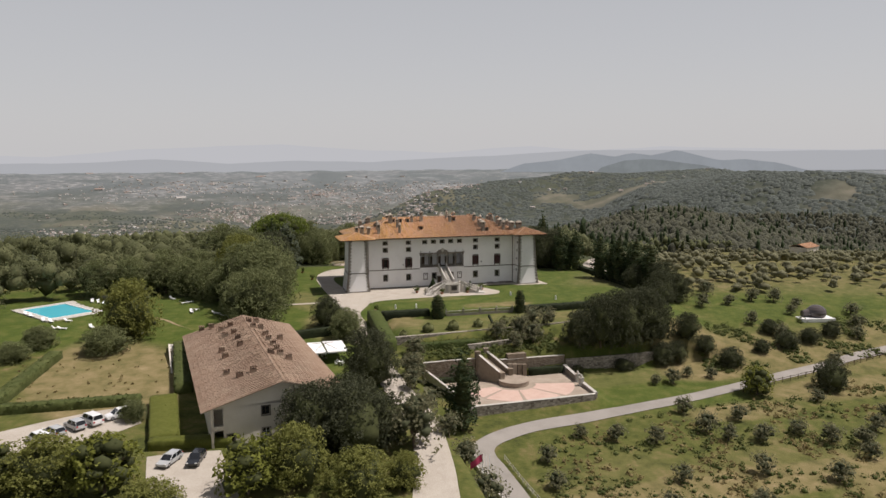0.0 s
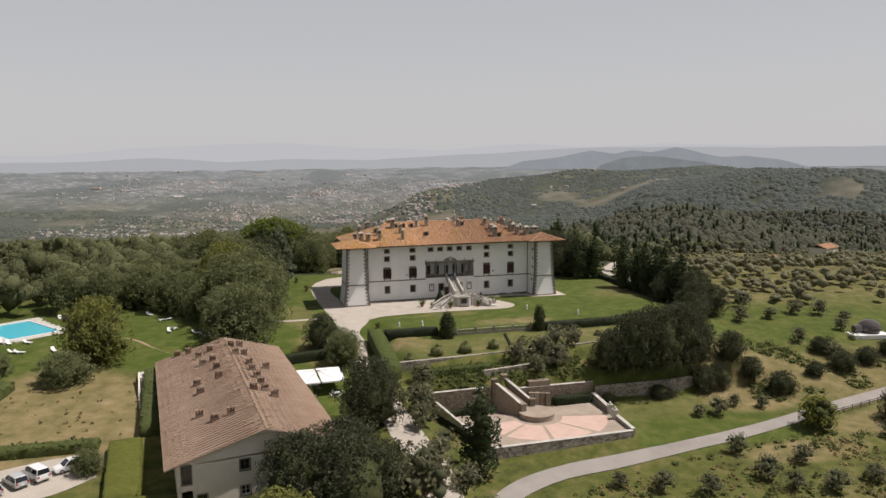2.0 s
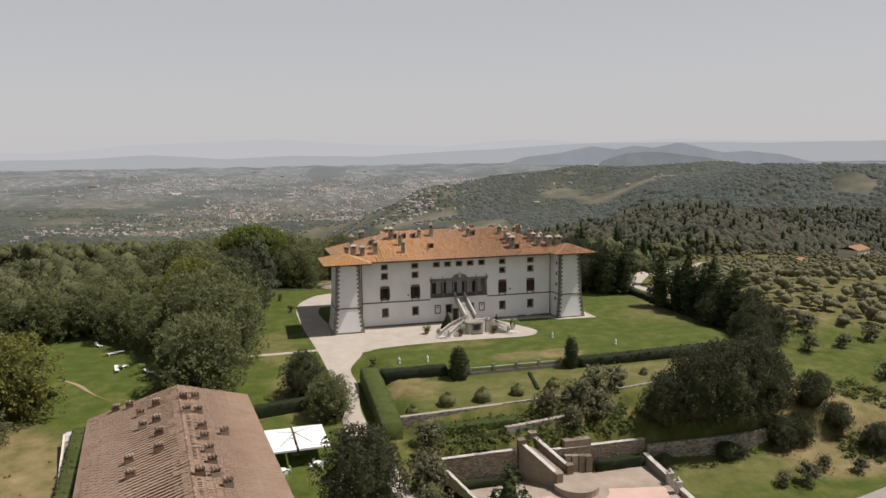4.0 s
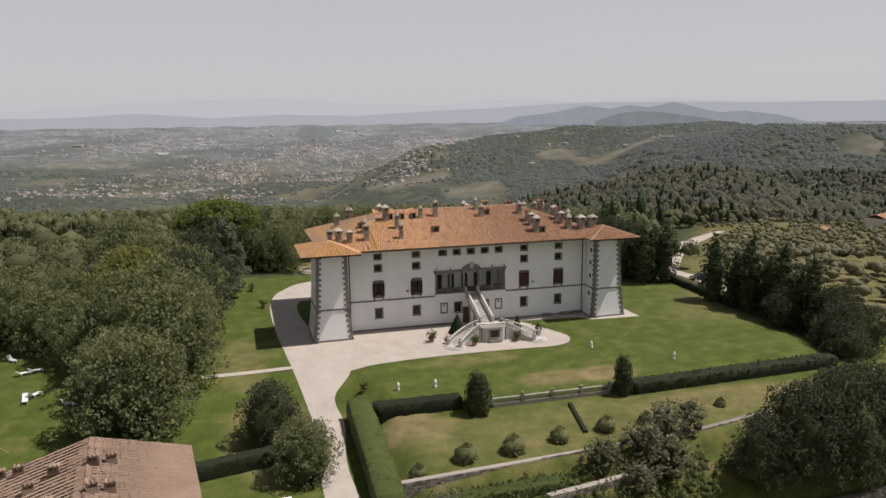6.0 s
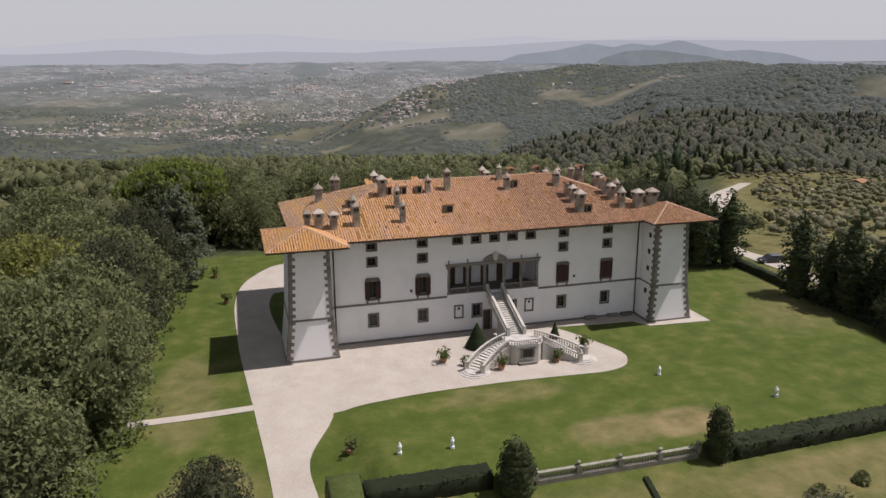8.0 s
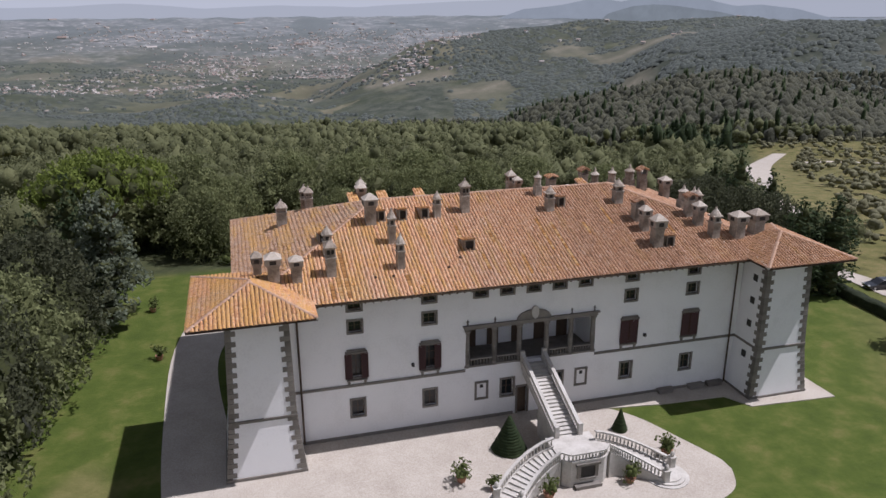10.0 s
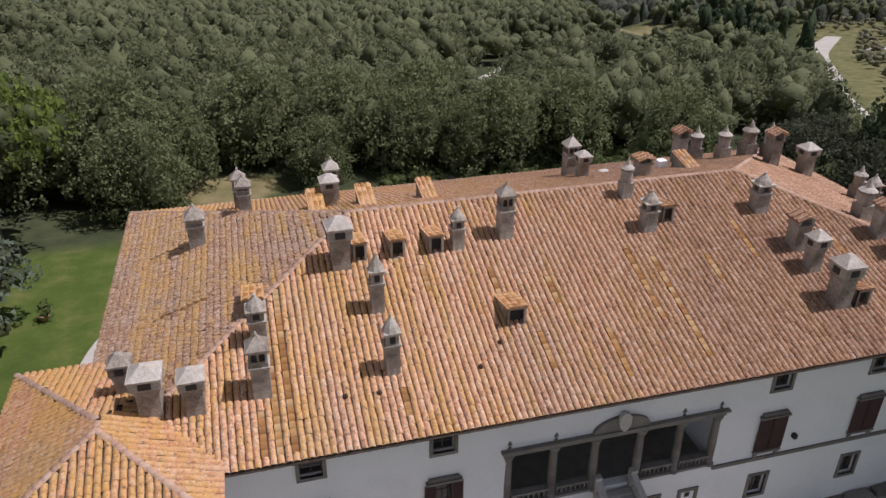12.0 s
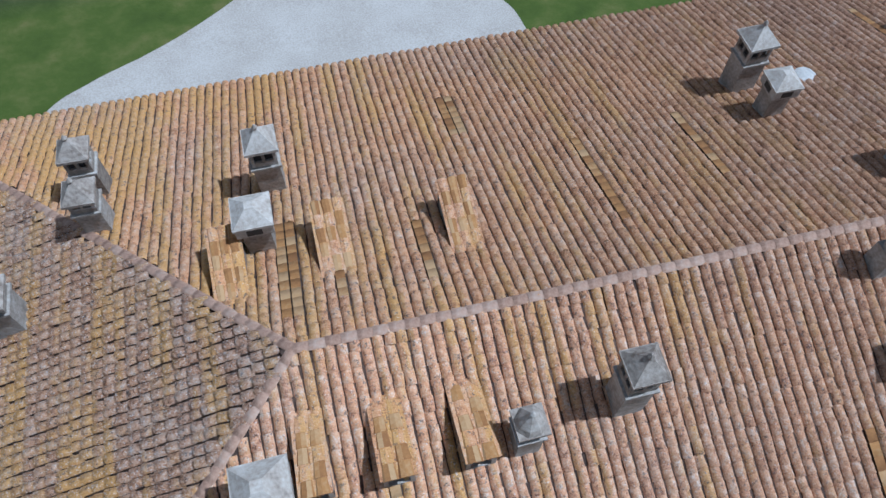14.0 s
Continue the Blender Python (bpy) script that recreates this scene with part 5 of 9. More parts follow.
def chimney_mesh(style, w, t):
    """style: lantern, slender, round, block, tiled; w its width and t its height over the roof at the lower side."""
    b = Build()
    if style == "lantern":
        s = t * 0.5
        sq(b, w * 0.86, -0.9, s)
        sq(b, w * 1.0, s, s + 0.1)
        sq(b, w * 0.84, s + 0.1, s + 0.3)
        z0, z1 = s + 0.3, t - w * 0.62 - 0.1
        for sx in (-1, 1):
            for sy in (-1, 1):
                b.box(sx * w * 0.42 - 0.11 if sx > 0 else -w * 0.42, sy * w * 0.42 - 0.11 if sy > 0 else -w * 0.42, z0, (w * 0.42 if sx > 0 else -w * 0.42 + 0.11), (w * 0.42 if sy > 0 else -w * 0.42 + 0.11), z1)
        for a in range(4):
            m = pose(0, 0, 0, 0, 0, 90 * a)
            for x0, x1, za, zb in ((-w * 0.42 + 0.11, w * 0.42 - 0.11, z0, z0 + 0.08), (-w * 0.42 + 0.11, w * 0.42 - 0.11, z1 - 0.12, z1), (-0.05, 0.05, z0 + 0.08, z1 - 0.12)):
                c = [m @ Vector(q) for q in ((x0, -w * 0.42, za), (x1, -w * 0.42, za), (x1, -w * 0.34, za), (x0, -w * 0.34, za), (x0, -w * 0.42, zb), (x1, -w * 0.42, zb), (x1, -w * 0.34, zb), (x0, -w * 0.34, zb))]
                b.hull(c[:4], c[4:])
        sq(b, w * 0.62, z0, z1, mat=2)
        sq(b, w * 1.08, z1, z1 + 0.12, mat=1)
        sq(b, w * 1.04, z1 + 0.12, t - 0.04, w * 0.12, mat=1)
        b.ring(0, 0, [(0.05, t - 0.08), (0.1, t + 0.04), (0.03, t + 0.16)], 6, 1)
    elif style == "slender":
        sq(b, w * 0.8, -0.9, t * 0.5)
        sq(b, w * 0.95, t * 0.5, t * 0.54)
        sq(b, w * 0.74, t * 0.54, t * 0.72)
        b.box(-w * 0.16, -w * 0.385, t * 0.57, w * 0.16, -w * 0.36, t * 0.69, 2)
        b.box(-w * 0.385, -w * 0.16, t * 0.57, -w * 0.36, w * 0.16, t * 0.69, 2)
        sq(b, w * 1.0, t * 0.72, t * 0.76, mat=1)
        b.ring(0, 0, [(w * 0.52, t * 0.76), (w * 0.4, t * 0.84), (w * 0.07, t), (w * 0.1, t + 0.06), (0.02, t + 0.14)], 8, 1, turn=math.pi / 8)
    elif style == "round":
        sq(b, w * 0.85, -0.9, t * 0.4)
        b.ring(0, 0, [(w * 0.42, t * 0.4), (w * 0.42, t * 0.68), (w * 0.5, t * 0.7), (w * 0.5, t * 0.75)], 10)
        b.ring(0, 0, [(w * 0.52, t * 0.75), (w * 0.2, t * 0.84), (w * 0.1, t * 0.95), (0.02, t + 0.1)], 10, 1)
    elif style == "block":
        sq(b, w * 0.72, -0.9, t * 0.55)
        sq(b, w * 0.82, t * 0.55, t * 0.62)
        sq(b, w * 0.98, t * 0.62, t * 0.8)
        sq(b, w * 1.06, t * 0.8, t * 0.84, mat=1)
        b.box(-w * 0.2, -w * 0.5, t * 0.65, w * 0.2, -w * 0.485, t * 0.78, 2)
        b.box(-w * 0.5, -w * 0.2, t * 0.65, -w * 0.485, w * 0.2, t * 0.78, 2)
        sq(b, w * 1.02, t * 0.84, t, w * 0.22, mat=1)
    else:
        sq(b, w * 0.72, -0.9, t * 0.7)
        sq(b, w * 0.86, t * 0.7, t * 0.74)
        for sx in (-1, 1):
            b.box(sx * w * 0.34 - 0.08, -w * 0.36, t * 0.74, sx * w * 0.34 + 0.08, w * 0.36, t * 0.9)
        for sx in (-1, 1):
            b.hull([(0, -w * 0.5, t * 0.97), (sx * w * 0.55, -w * 0.5, t * 0.86), (sx * w * 0.55, w * 0.5, t * 0.86), (0, w * 0.5, t * 0.97)][::sx], [(0, -w * 0.5, t * 1.02), (sx * w * 0.55, -w * 0.5, t * 0.91), (sx * w * 0.55, w * 0.5, t * 0.91), (0, w * 0.5, t * 1.02)][::sx], 3)
            for k in range(3):
                y = (k - 1) * w * 0.33
                b.tube((sx * 0.04, y, t * 1.03), (sx * w * 0.55, y, t * 0.92), 0.08, 0.09, 6, 3)
    return b.mesh("chimney", [CHIM, CAPSTONE, DARK_ROOM, TILE])


def roof_z(x, y):
    f = EAVE_Z + SLOPE * (y - EAVE_Y)
    k = RIDGE_Z - (RIDGE_Z - EAVE_Z + 0.4) / (BACK_Y - RIDGE_Y) * (y - RIDGE_Y)
    lft = EAVE_Z + (RIDGE_Z - EAVE_Z) / (EAVE_X + RIDGE_X0) * (x + EAVE_X)
    rgt = EAVE_Z + (RIDGE_Z - EAVE_Z) / (EAVE_X - RIDGE_X1) * (EAVE_X - x)
    return min(f, k, lft, rgt)


def chimney(x, y, w, t, style, label="plastered chimney with a pyramid cap"):
    # y is the lower face on the front slope; the shaft stands behind it
    ob = part("chimney", chimney_mesh(style, w, t), None, roof, label)
    ob.matrix_basis = pose(x, y, roof_z(x, y), 0, 0, R.uniform(-2, 2))


for x, y, w, t, s in ((-14.1, 7.35, 1.35, 3.0, "block"), (-7.4, 7.6, 0.85, 2.5, "slender"), (-4.4, 8.05, 0.95, 3.3, "lantern"), (-12.7, 4.1, 0.85, 3.3, "slender"), (-12.7, 0.45, 0.85, 3.2, "slender"), (4.4, 7.2, 1.0, 2.5, "slender"),
                      (4.2, 10.0, 0.85, 2.6, "round"), (-18.9, 0.4, 1.0, 3.3, "lantern"), (-18.8, 3.2, 1.0, 2.7, "slender"), (-22.0, 15.6, 1.15, 2.6, "lantern"), (-23.8, 0.4, 1.4, 2.6, "block"), (-21.9, 0.1, 1.18, 2.35, "block"), (-25.1, 2.1, 1.0, 2.7, "block"),
                      (-18.9, 18.2, 0.95, 2.6, "lantern"), (-19.2, 20.2, 0.95, 3.0, "lantern"), (-13.6, 15.7, 1.15, 2.3, "block"), (-13.1, 18.6, 1.0, 3.2, "lantern"), (4.7, 19.3, 1.05, 3.2, "lantern"), (4.8, 17.4, 1.0, 2.1, "block"),
                      (12.3, 7.6, 1.1, 2.5, "slender"), (12.9, 4.4, 1.3, 2.3, "tiled"), (12.8, 2.7, 1.05, 2.6, "block"), (12.8, 0.2, 1.35, 3.2, "block"), (19.6, 6.7, 1.15, 2.7, "round"), (18.9, 4.4, 1.15, 2.4, "tiled"), (19.0, 2.8, 1.1, 2.5, "block"),
                      (19.5, 0.7, 1.1, 3.0, "slender"), (22.0, 0.4, 1.5, 2.7, "block"), (24.5, 0.8, 1.6, 2.9, "block"), (7.2, 13.4, 1.2, 1.6, "tiled"), (14.6, 20.6, 1.2, 3.0, "tiled"), (16.6, 21.4, 1.1, 2.9, "round"), (18.3, 20.2, 1.1, 2.8, "round"),
                      (20.9, 20.6, 1.3, 3.0, "round"), (22.4, 20.0, 1.1, 2.8, "round"), (20.9, 17.6, 1.2, 2.7, "tiled"), (24.0, 17.4, 1.3, 2.5, "block"), (25.2, 13.0, 1.0, 2.5, "round"), (24.0, 10.5, 1.0, 2.5, "slender")):
    chimney(x, y, w, t, s, {"tiled": "plastered chimney with a small tiled cap", "round": "round chimney with a conical stone cap"}.get(s, "plastered chimney with a pyramid cap"))


def dormer(x, y, w, back, label="small tiled dormer vent"):
    """A low vent with its own tiles. back: the slope falls away to the rear."""
    b = Build()
    w *= 0.84
    run, hi = 2.1, 1.2
    sl = SLOPE if not back else (RIDGE_Z - EAVE_Z + 0.4) / (BACK_Y - RIDGE_Y)
    hx = w / 2
    top = lambda yy: hi + (sl * run - hi) / run * yy
    b.face([(-hx, 0, -0.3), (-hx, 0, hi), (-hx, run, sl * run), (-hx, run, -0.3)])
    b.face([(hx, 0, -0.3), (hx, run, -0.3), (hx, run, sl * run), (hx, 0, hi)])
    for x0, x1, z0, z1 in ((-hx, -hx + 0.13, -0.3, hi), (hx - 0.13, hx, -0.3, hi), (-hx + 0.13, hx - 0.13, -0.3, 0.15), (-hx + 0.13, hx - 0.13, hi - 0.14, hi)):
        b.box(x0, -0.02, z0, x1, 0.12, z1)
    b.box(-hx + 0.1, 0.3, -0.2, hx - 0.1, 0.33, hi, 2)
    b.hull([(-hx - 0.06, -0.14, top(-0.14)), (hx + 0.06, -0.14, top(-0.14)), (hx + 0.06, run + 0.15, sl * run + 0.02), (-hx - 0.06, run + 0.15, sl * run + 0.02)], [(-hx - 0.06, -0.14, top(-0.14) + 0.07), (hx + 0.06, -0.14, top(-0.14) + 0.07), (hx + 0.06, run + 0.15, sl * run + 0.08), (-hx - 0.06, run + 0.15, sl * run + 0.08)], 3)
    n = max(2, round(w / 0.34))
    for k in range(n):
        xx0 = -hx + (k + 0.5) * w / n
        for j in range(5):
            ya, yb = -0.16 + j * 0.45, 0.32 + j * 0.45
            za, zb, r0, r1 = top(ya) + 0.075, top(min(yb, run)) + 0.055, w / n * 0.49, w / n * 0.45
            arc = [(math.cos(q * math.pi / 4), math.sin(q * math.pi / 4)) for q in range(5)]
            jog = R.uniform(-0.015, 0.015)
            lo = [(xx0 + jog + r0 * p, ya, za + 0.085 * q) for p, q in arc]
            hi_ = [(xx0 + r1 * p, min(yb, run + 0.1), zb + 0.08 * q) for p, q in arc]
            for q in range(4):
                b.face([lo[q], hi_[q], hi_[q + 1], lo[q + 1]], 4 if (k + j * 3 + int(abs(x) * 7)) % 5 < 3 else 3)
            b.face(lo, 3)
    ob = part("dormer", b, [CHIM, CAPSTONE, DARK_ROOM, TILE_BACK, YELLOW_TILE], roof, label)
    ob.matrix_basis = pose(x, y, roof_z(x, y), 0, 0, 180 if back else 0)


for x, y, w in ((-13.0, 7.35, 0.9), (-10.9, 7.3, 1.0), (-8.7, 7.25, 1.0), (-5.8, 1.85, 1.25), (5.85, 7.4, 0.95), (14.05, -0.3, 1.1), (-18.9, 4.6, 1.2)):
    dormer(x, y, w, False)
for x, y, w in ((-14.6, 15.6, 1.1), (-11.4, 15.9, 1.15), (-7.4, 15.8, 1.1), (12.4, 17.2, 1.2)):
    dormer(x, y, w, True)
# a roof light, an aerial dish and loose stones
b = Build()
b.ring(0, 0, [(0.42, 0.0), (0.45, 0.1), (0.33, 0.17), (0.1, 0.22)], 10)
ob = part("vent_ring", b, PALE_STONE, roof, "pale round roof vent")
ob.matrix_basis = pose(7.4, 19.0, roof_z(7.4, 19.0) + 0.05)
b = Build()
b.box(-0.35, -0.3, 0, 0.35, 0.3, 0.7)
ob = part("roof_unit", b, WHITE, roof, "small white ventilation box")
ob.matrix_basis = pose(11.4, 17.8, roof_z(11.4, 17.8))
for x, y in ((-15.2, -0.6), (-13.6, -0.7), (-7.0, 1.0), (-8.4, -0.2)):
    b = Build()
    b.ring(0, 0, [(0.13, 0), (0.16, 0.12), (0.06, 0.3)], 6)
    ob = part("vent_tile", b, TILE_FLAT, roof, "broken vent tile")
    ob.matrix_basis = pose(x, y, roof_z(x, y) + 0.03, 20, 0, 30)

# ---- front stairs ----
stairs = thing("staircase", "pale stone double staircase with balustrades up to the loggia", "staircase")
CX = 0.15
TOPZ, MIDZ = 5.72, 2.4
N1 = 20
for k in range(N1):
    b = Build()
    y0, z = -0.25 - k * 0.41, TOPZ - (k + 1) * (TOPZ - MIDZ) / (N1 + 1)
    b.box(CX - 0.95, y0 - 0.41, z - 0.55, CX + 0.95, y0, z - 0.05)
    b.box(CX - 0.95, y0 - 0.45, z - 0.05, CX + 0.95, y0, z)
    part("step", b, PALE_STONE, stairs)
YL = -0.25 - N1 * 0.41
for sx in (-1, 1):
    b = Build()
    x = CX + sx * 1.12
    for (ya, za, yb, zb) in ((-0.1, TOPZ - 0.1, YL - 0.1, MIDZ + 0.02),):
        for lo, hi, wd in ((-0.6, 0.22, 0.26), (0.86, 1.02, 0.34)):
            b.hull([(x - wd / 2, yb, zb + lo), (x + wd / 2, yb, zb + lo), (x + wd / 2, ya, za + lo), (x - wd / 2, ya, za + lo)], [(x - wd / 2, yb, zb + hi), (x + wd / 2, yb, zb + hi), (x + wd / 2, ya, za + hi), (x - wd / 2, ya, za + hi)])
    b.box(x - 0.2, YL - 0.4, MIDZ, x + 0.2, YL, MIDZ + 1.12)
    b.box(x - 0.2, -0.3, TOPZ - 0.2, x + 0.2, 0.05, TOPZ + 1.1)
    part("handrail", b, PALE_STONE, stairs)
    for k in range(27):
        t = (k + 0.5) / 27
        piece("baluster", BALUSTER_PALE, stairs, pose(x, -0.3 + (YL + 0.3) * t, TOPZ - 0.1 + (MIDZ + 0.02 - TOPZ + 0.1) * t + 0.2) @ Matrix.Diagonal((1.1, 1.1, 1.15, 1)))
# a side wall that carries the upper flight, with an arch
b = Build()
for sx in (-1, 1):
    x = CX + sx * 0.9
    b.hull([(x - 0.15, YL, 0), (x + 0.15, YL, 0), (x + 0.15, -4.2, 0), (x - 0.15, -4.2, 0)], [(x - 0.15, YL, MIDZ - 0.5), (x + 0.15, YL, MIDZ - 0.5), (x + 0.15, -4.2, MIDZ + 1.1), (x - 0.15, -4.2, MIDZ + 1.1)])
    b.hull([(x - 0.15, -4.2, 2.9), (x + 0.15, -4.2, 2.9), (x + 0.15, -0.15, 4.3), (x - 0.15, -0.15, 4.3)], [(x - 0.15, -4.2, MIDZ + 1.1), (x + 0.15, -4.2, MIDZ + 1.1), (x + 0.15, -0.15, 5.2), (x - 0.15, -0.15, 5.2)])
part("stair_wall", b, PALE_STONE, stairs)
# landing with its niche
b = Build()
b.hull([(CX - 2.1, -12.1, 0), (CX - 1.5, -12.65, 0), (CX + 1.5, -12.65, 0), (CX + 2.1, -12.1, 0), (CX + 2.1, YL, 0), (CX - 2.1, YL, 0)], [(CX - 2.1, -12.1, MIDZ), (CX - 1.5, -12.65, MIDZ), (CX + 1.5, -12.65, MIDZ), (CX + 2.1, -12.1, MIDZ), (CX + 2.1, YL, MIDZ), (CX - 2.1, YL, MIDZ)])
part("landing", b, PALE_STONE, stairs)
b = Build()
b.box(CX - 0.75, -12.85, 0.75, CX + 0.75, -12.66, 0.9)
b.box(CX - 0.95, -12.8, 0.9, CX - 0.65, -12.66, 2.1)
b.box(CX + 0.65, -12.8, 0.9, CX + 0.95, -12.66, 2.1)
b.box(CX - 1.1, -12.9, 2.1, CX + 1.1, -12.66, 2.3)
b.box(CX - 1.2, -13.2, 0.0, CX + 1.2, -12.66, 0.35)
part("niche_frame", b, PIETRA, stairs)
# flat dark panel paints the shade inside the niche
b = Build()
b.box(CX - 0.65, -12.7, 0.9, CX + 0.65, -12.655, 2.1)
part("niche", b, DARK_ROOM, stairs)
for (xa, ya, xb, yb, n) in ((CX - 2.1, -12.0, CX - 1.5, -12.55, 2), (CX - 1.5, -12.55, CX + 1.5, -12.55, 10), (CX + 1.5, -12.55, CX + 2.1, -12.0, 2)):
    for nm, zb, wd, ht in (("parapet_base", 0, 0.3, 0.15), ("parapet_rail", 0.73, 0.34, 0.14)):
        b = Build()
        b.bar((xa, ya, MIDZ + zb), (xb, yb, MIDZ + zb), wd, ht)
        part(nm, b, PALE_STONE, stairs)
    for k in range(n):
        t = (k + 0.5) / n
        piece("baluster", BALUSTER_PALE, stairs, pose(xa + (xb - xa) * t, ya + (yb - ya) * t, MIDZ + 0.15))
N2 = 13
for sx in (-1, 1):
    def mid(t):
        x = 2.1 + 5.1 * t
        return Vector((CX + sx * x, -11.0 - 2.35 * t ** 1.7 + 0.25 * math.sin(math.pi * t), 0))

    def frame_at(t):
        d = (mid(min(1, t + 0.01)) - mid(max(0, t - 0.01))).normalized()
        return mid(t), Vector((-d.y, d.x, 0)) * sx
    for k in range(N2):
        z = MIDZ - (k + 1) * (MIDZ - 0.3) / (N2 + 1)
        (p, s), (q, r) = frame_at(k / N2), frame_at((k + 1) / N2)
        loop = [p - s * 1.0, q - r * 1.0, q + r * 1.0, p + s * 1.0]
        if sx < 0:
            loop = loop[::-1]
        b = Build()
        b.hull([(v.x, v.y, 0.0) for v in loop], [(v.x, v.y, z) for v in loop])
        part("step", b, PALE_STONE, stairs)
    for side in (-1, 1):
        b = Build()
        for k in range(N2):
            (p, s), (q, r) = frame_at(k / N2), frame_at((k + 1) / N2)
            p, q = p + s * side * 1.12, q + r * side * 1.12
            za, zb = MIDZ - (MIDZ - 0.3) * k / N2, MIDZ - (MIDZ - 0.3) * (k + 1) / N2
            s2, r2 = s * 0.14, r * 0.14
            for lo, hi in ((None, 0.12), (0.78, 0.93)):
                a0, a1 = (0.0, 0.0) if lo is None else (za + lo, zb + lo)
                bot = [(p - s2), (q - r2), (q + r2), (p + s2)]
                zs = [a0, a1, a1, a0]
                zt = [za + hi, zb + hi, zb + hi, za + hi]
                lb, lt = [(v.x, v.y, w) for v, w in zip(bot, zs)], [(v.x, v.y, w) for v, w in zip(bot, zt)]
                if sx < 0:
                    lb, lt = lb[::-1], lt[::-1]
                b.hull(lb, lt)
        part("handrail", b, PALE_STONE, stairs)
        for k in range(20):
            t = (k + 0.5) / 20
            p, s = frame_at(t)
            p = p + s * side * 1.12
            piece("baluster", BALUSTER_PALE, stairs, pose(p.x, p.y, MIDZ - (MIDZ - 0.3) * t + 0.1) @ Matrix.Diagonal((1.1, 1.1, 1.2, 1)))
        p, s = frame_at(1.02)
        p = p + s * side * 1.12
        b = Build()
        b.box(p.x - 0.24, p.y - 0.24, 0, p.x + 0.24, p.y + 0.24, 1.3)
        b.box(p.x - 0.3, p.y - 0.3, 1.3, p.x + 0.3, p.y + 0.3, 1.4)
        b.ring(p.x, p.y, [(0.12, 1.4), (0.22, 1.6), (0.16, 1.8), (0.04, 1.92)], 8)
        part("newel_post", b, PALE_STONE, stairs)
    p, s = frame_at(1.0)
    for k in range(3):
        b = Build()
        b.ring(p.x, p.y, [(1.25 + 0.33 * (2 - k), 0.0), (1.25 + 0.33 * (2 - k), 0.12 + 0.12 * k)], 20)
        part("round_step", b, PALE_STONE, stairs)

# ---- guest house ----
GH = pose(-51.4, -94.4, 0, 0, 0, 6.9)
guest_house = thing("guest_house", "long low cream farmhouse with an old brown tiled roof", "house", GH)
GW, GL, GE, GR = 12.9, 54.0, -0.75, 2.95
GW2 = 10.6
GE2 = GR - (GR - GE) * GW2 / GW
b = Build()
slab(b, [(0, 0, GR), (-GW, 0, GE), (-GW, GL, GE), (0, GL, GR)][::-1])
slab(b, [(0, 0, GR), (GW2, 0, GE2), (GW2, GL, GE2), (0, GL, GR)])
guest_roof = part("roof", b, TILE_BROWN, guest_house, "old brown terracotta roof with rows of small chimneys")
rng = np.random.default_rng(21)
covers, beds = [], []
for sgn in (-1, 1):
    eave = [(-GW, GL, GE), (-GW, 0, GE), (0, 0, GR), (0, GL, GR)] if sgn < 0 else [(GW2, 0, GE2), (GW2, GL, GE2), (0, GL, GR), (0, 0, GR)]
    P = [Vector(q) for q in eave]
    along = (P[1] - P[0]).normalized()
    nor = along.cross(P[2] - P[0]).normalized()
    up = nor.cross(along).normalized()
    poly = [((q - P[0]).dot(along), (q - P[0]).dot(up)) for q in P]
    cov, bd, st, ps = tile_plane(poly, P[0] + nor * 0.003, along, up, rng, pitch=0.42, course=0.46)
    covers.append(cov)
v = np.concatenate(covers)
v[:, 2] += 0.0
ob = part("cover_tiles", array_mesh("cover_tiles", v, faces_for(v, COPPO_F, 10), TILE_BROWN), None, guest_roof)
ob["kind"] = "stuff"
capb = array_mesh("ridge_tile", cap_v, cap_f, TILE_BROWN)
for k in range(120):
    piece("ridge_tile", capb, guest_roof, pose(0, k * 0.45, GR + 0.06, 0, 0, R.uniform(-2, 2)))
GHOLES = [(-9.2, -8.1, -3.2, -1.95), (-3.4, -2.2, -2.7, -1.25), (2.2, 3.4, -2.7, -1.25), (-8.9, -7.8, -6.4, -5.2), (-3.4, -2.2, -6.2, -4.9), (2.2, 3.4, -6.2, -4.9), (7.2, 8.4, -2.9, -1.7)]
b = Build()
wall_holes(b, -8.9 - 0.6, 9.3, -9, -0.9, 1.2, [q for q in GHOLES if q[0] > -9.0])
b.hull([(-11.4, 1.2, -0.9), (9.3, 1.2, -0.35), (9.3, 1.75, -0.35), (-11.4, 1.75, -0.9)], [(-0.6, 1.2, 2.62), (0.6, 1.2, 2.62), (0.6, 1.75, 2.62), (-0.6, 1.75, 2.62)])
b.box(-11.4, 1.2, -4.4, -9.5, 1.75, -3.7)
b.box(-11.4, 1.2, -9, -11.0, 1.75, -0.9)
b.box(-11.4, 1.75, -9, -10.85, 52.8, -0.9)
b.box(8.75, 1.75, -9, 9.3, 52.8, -0.35)
b.box(-10.85, 52.2, -9, 8.75, 52.8, -0.9)
b.hull([(-11.4, 52.2, -0.9), (9.3, 52.2, -0.9), (9.3, 52.8, -0.9), (-11.4, 52.8, -0.9)], [(-0.6, 52.2, 2.62), (0.6, 52.2, 2.62), (0.6, 52.8, 2.62), (-0.6, 52.8, 2.62)])
b.box(-10.85, 4.5, -9, 8.75, 4.7, -0.9)
part("wall", b, CREAM, guest_house, "cream plastered walls with small windows")
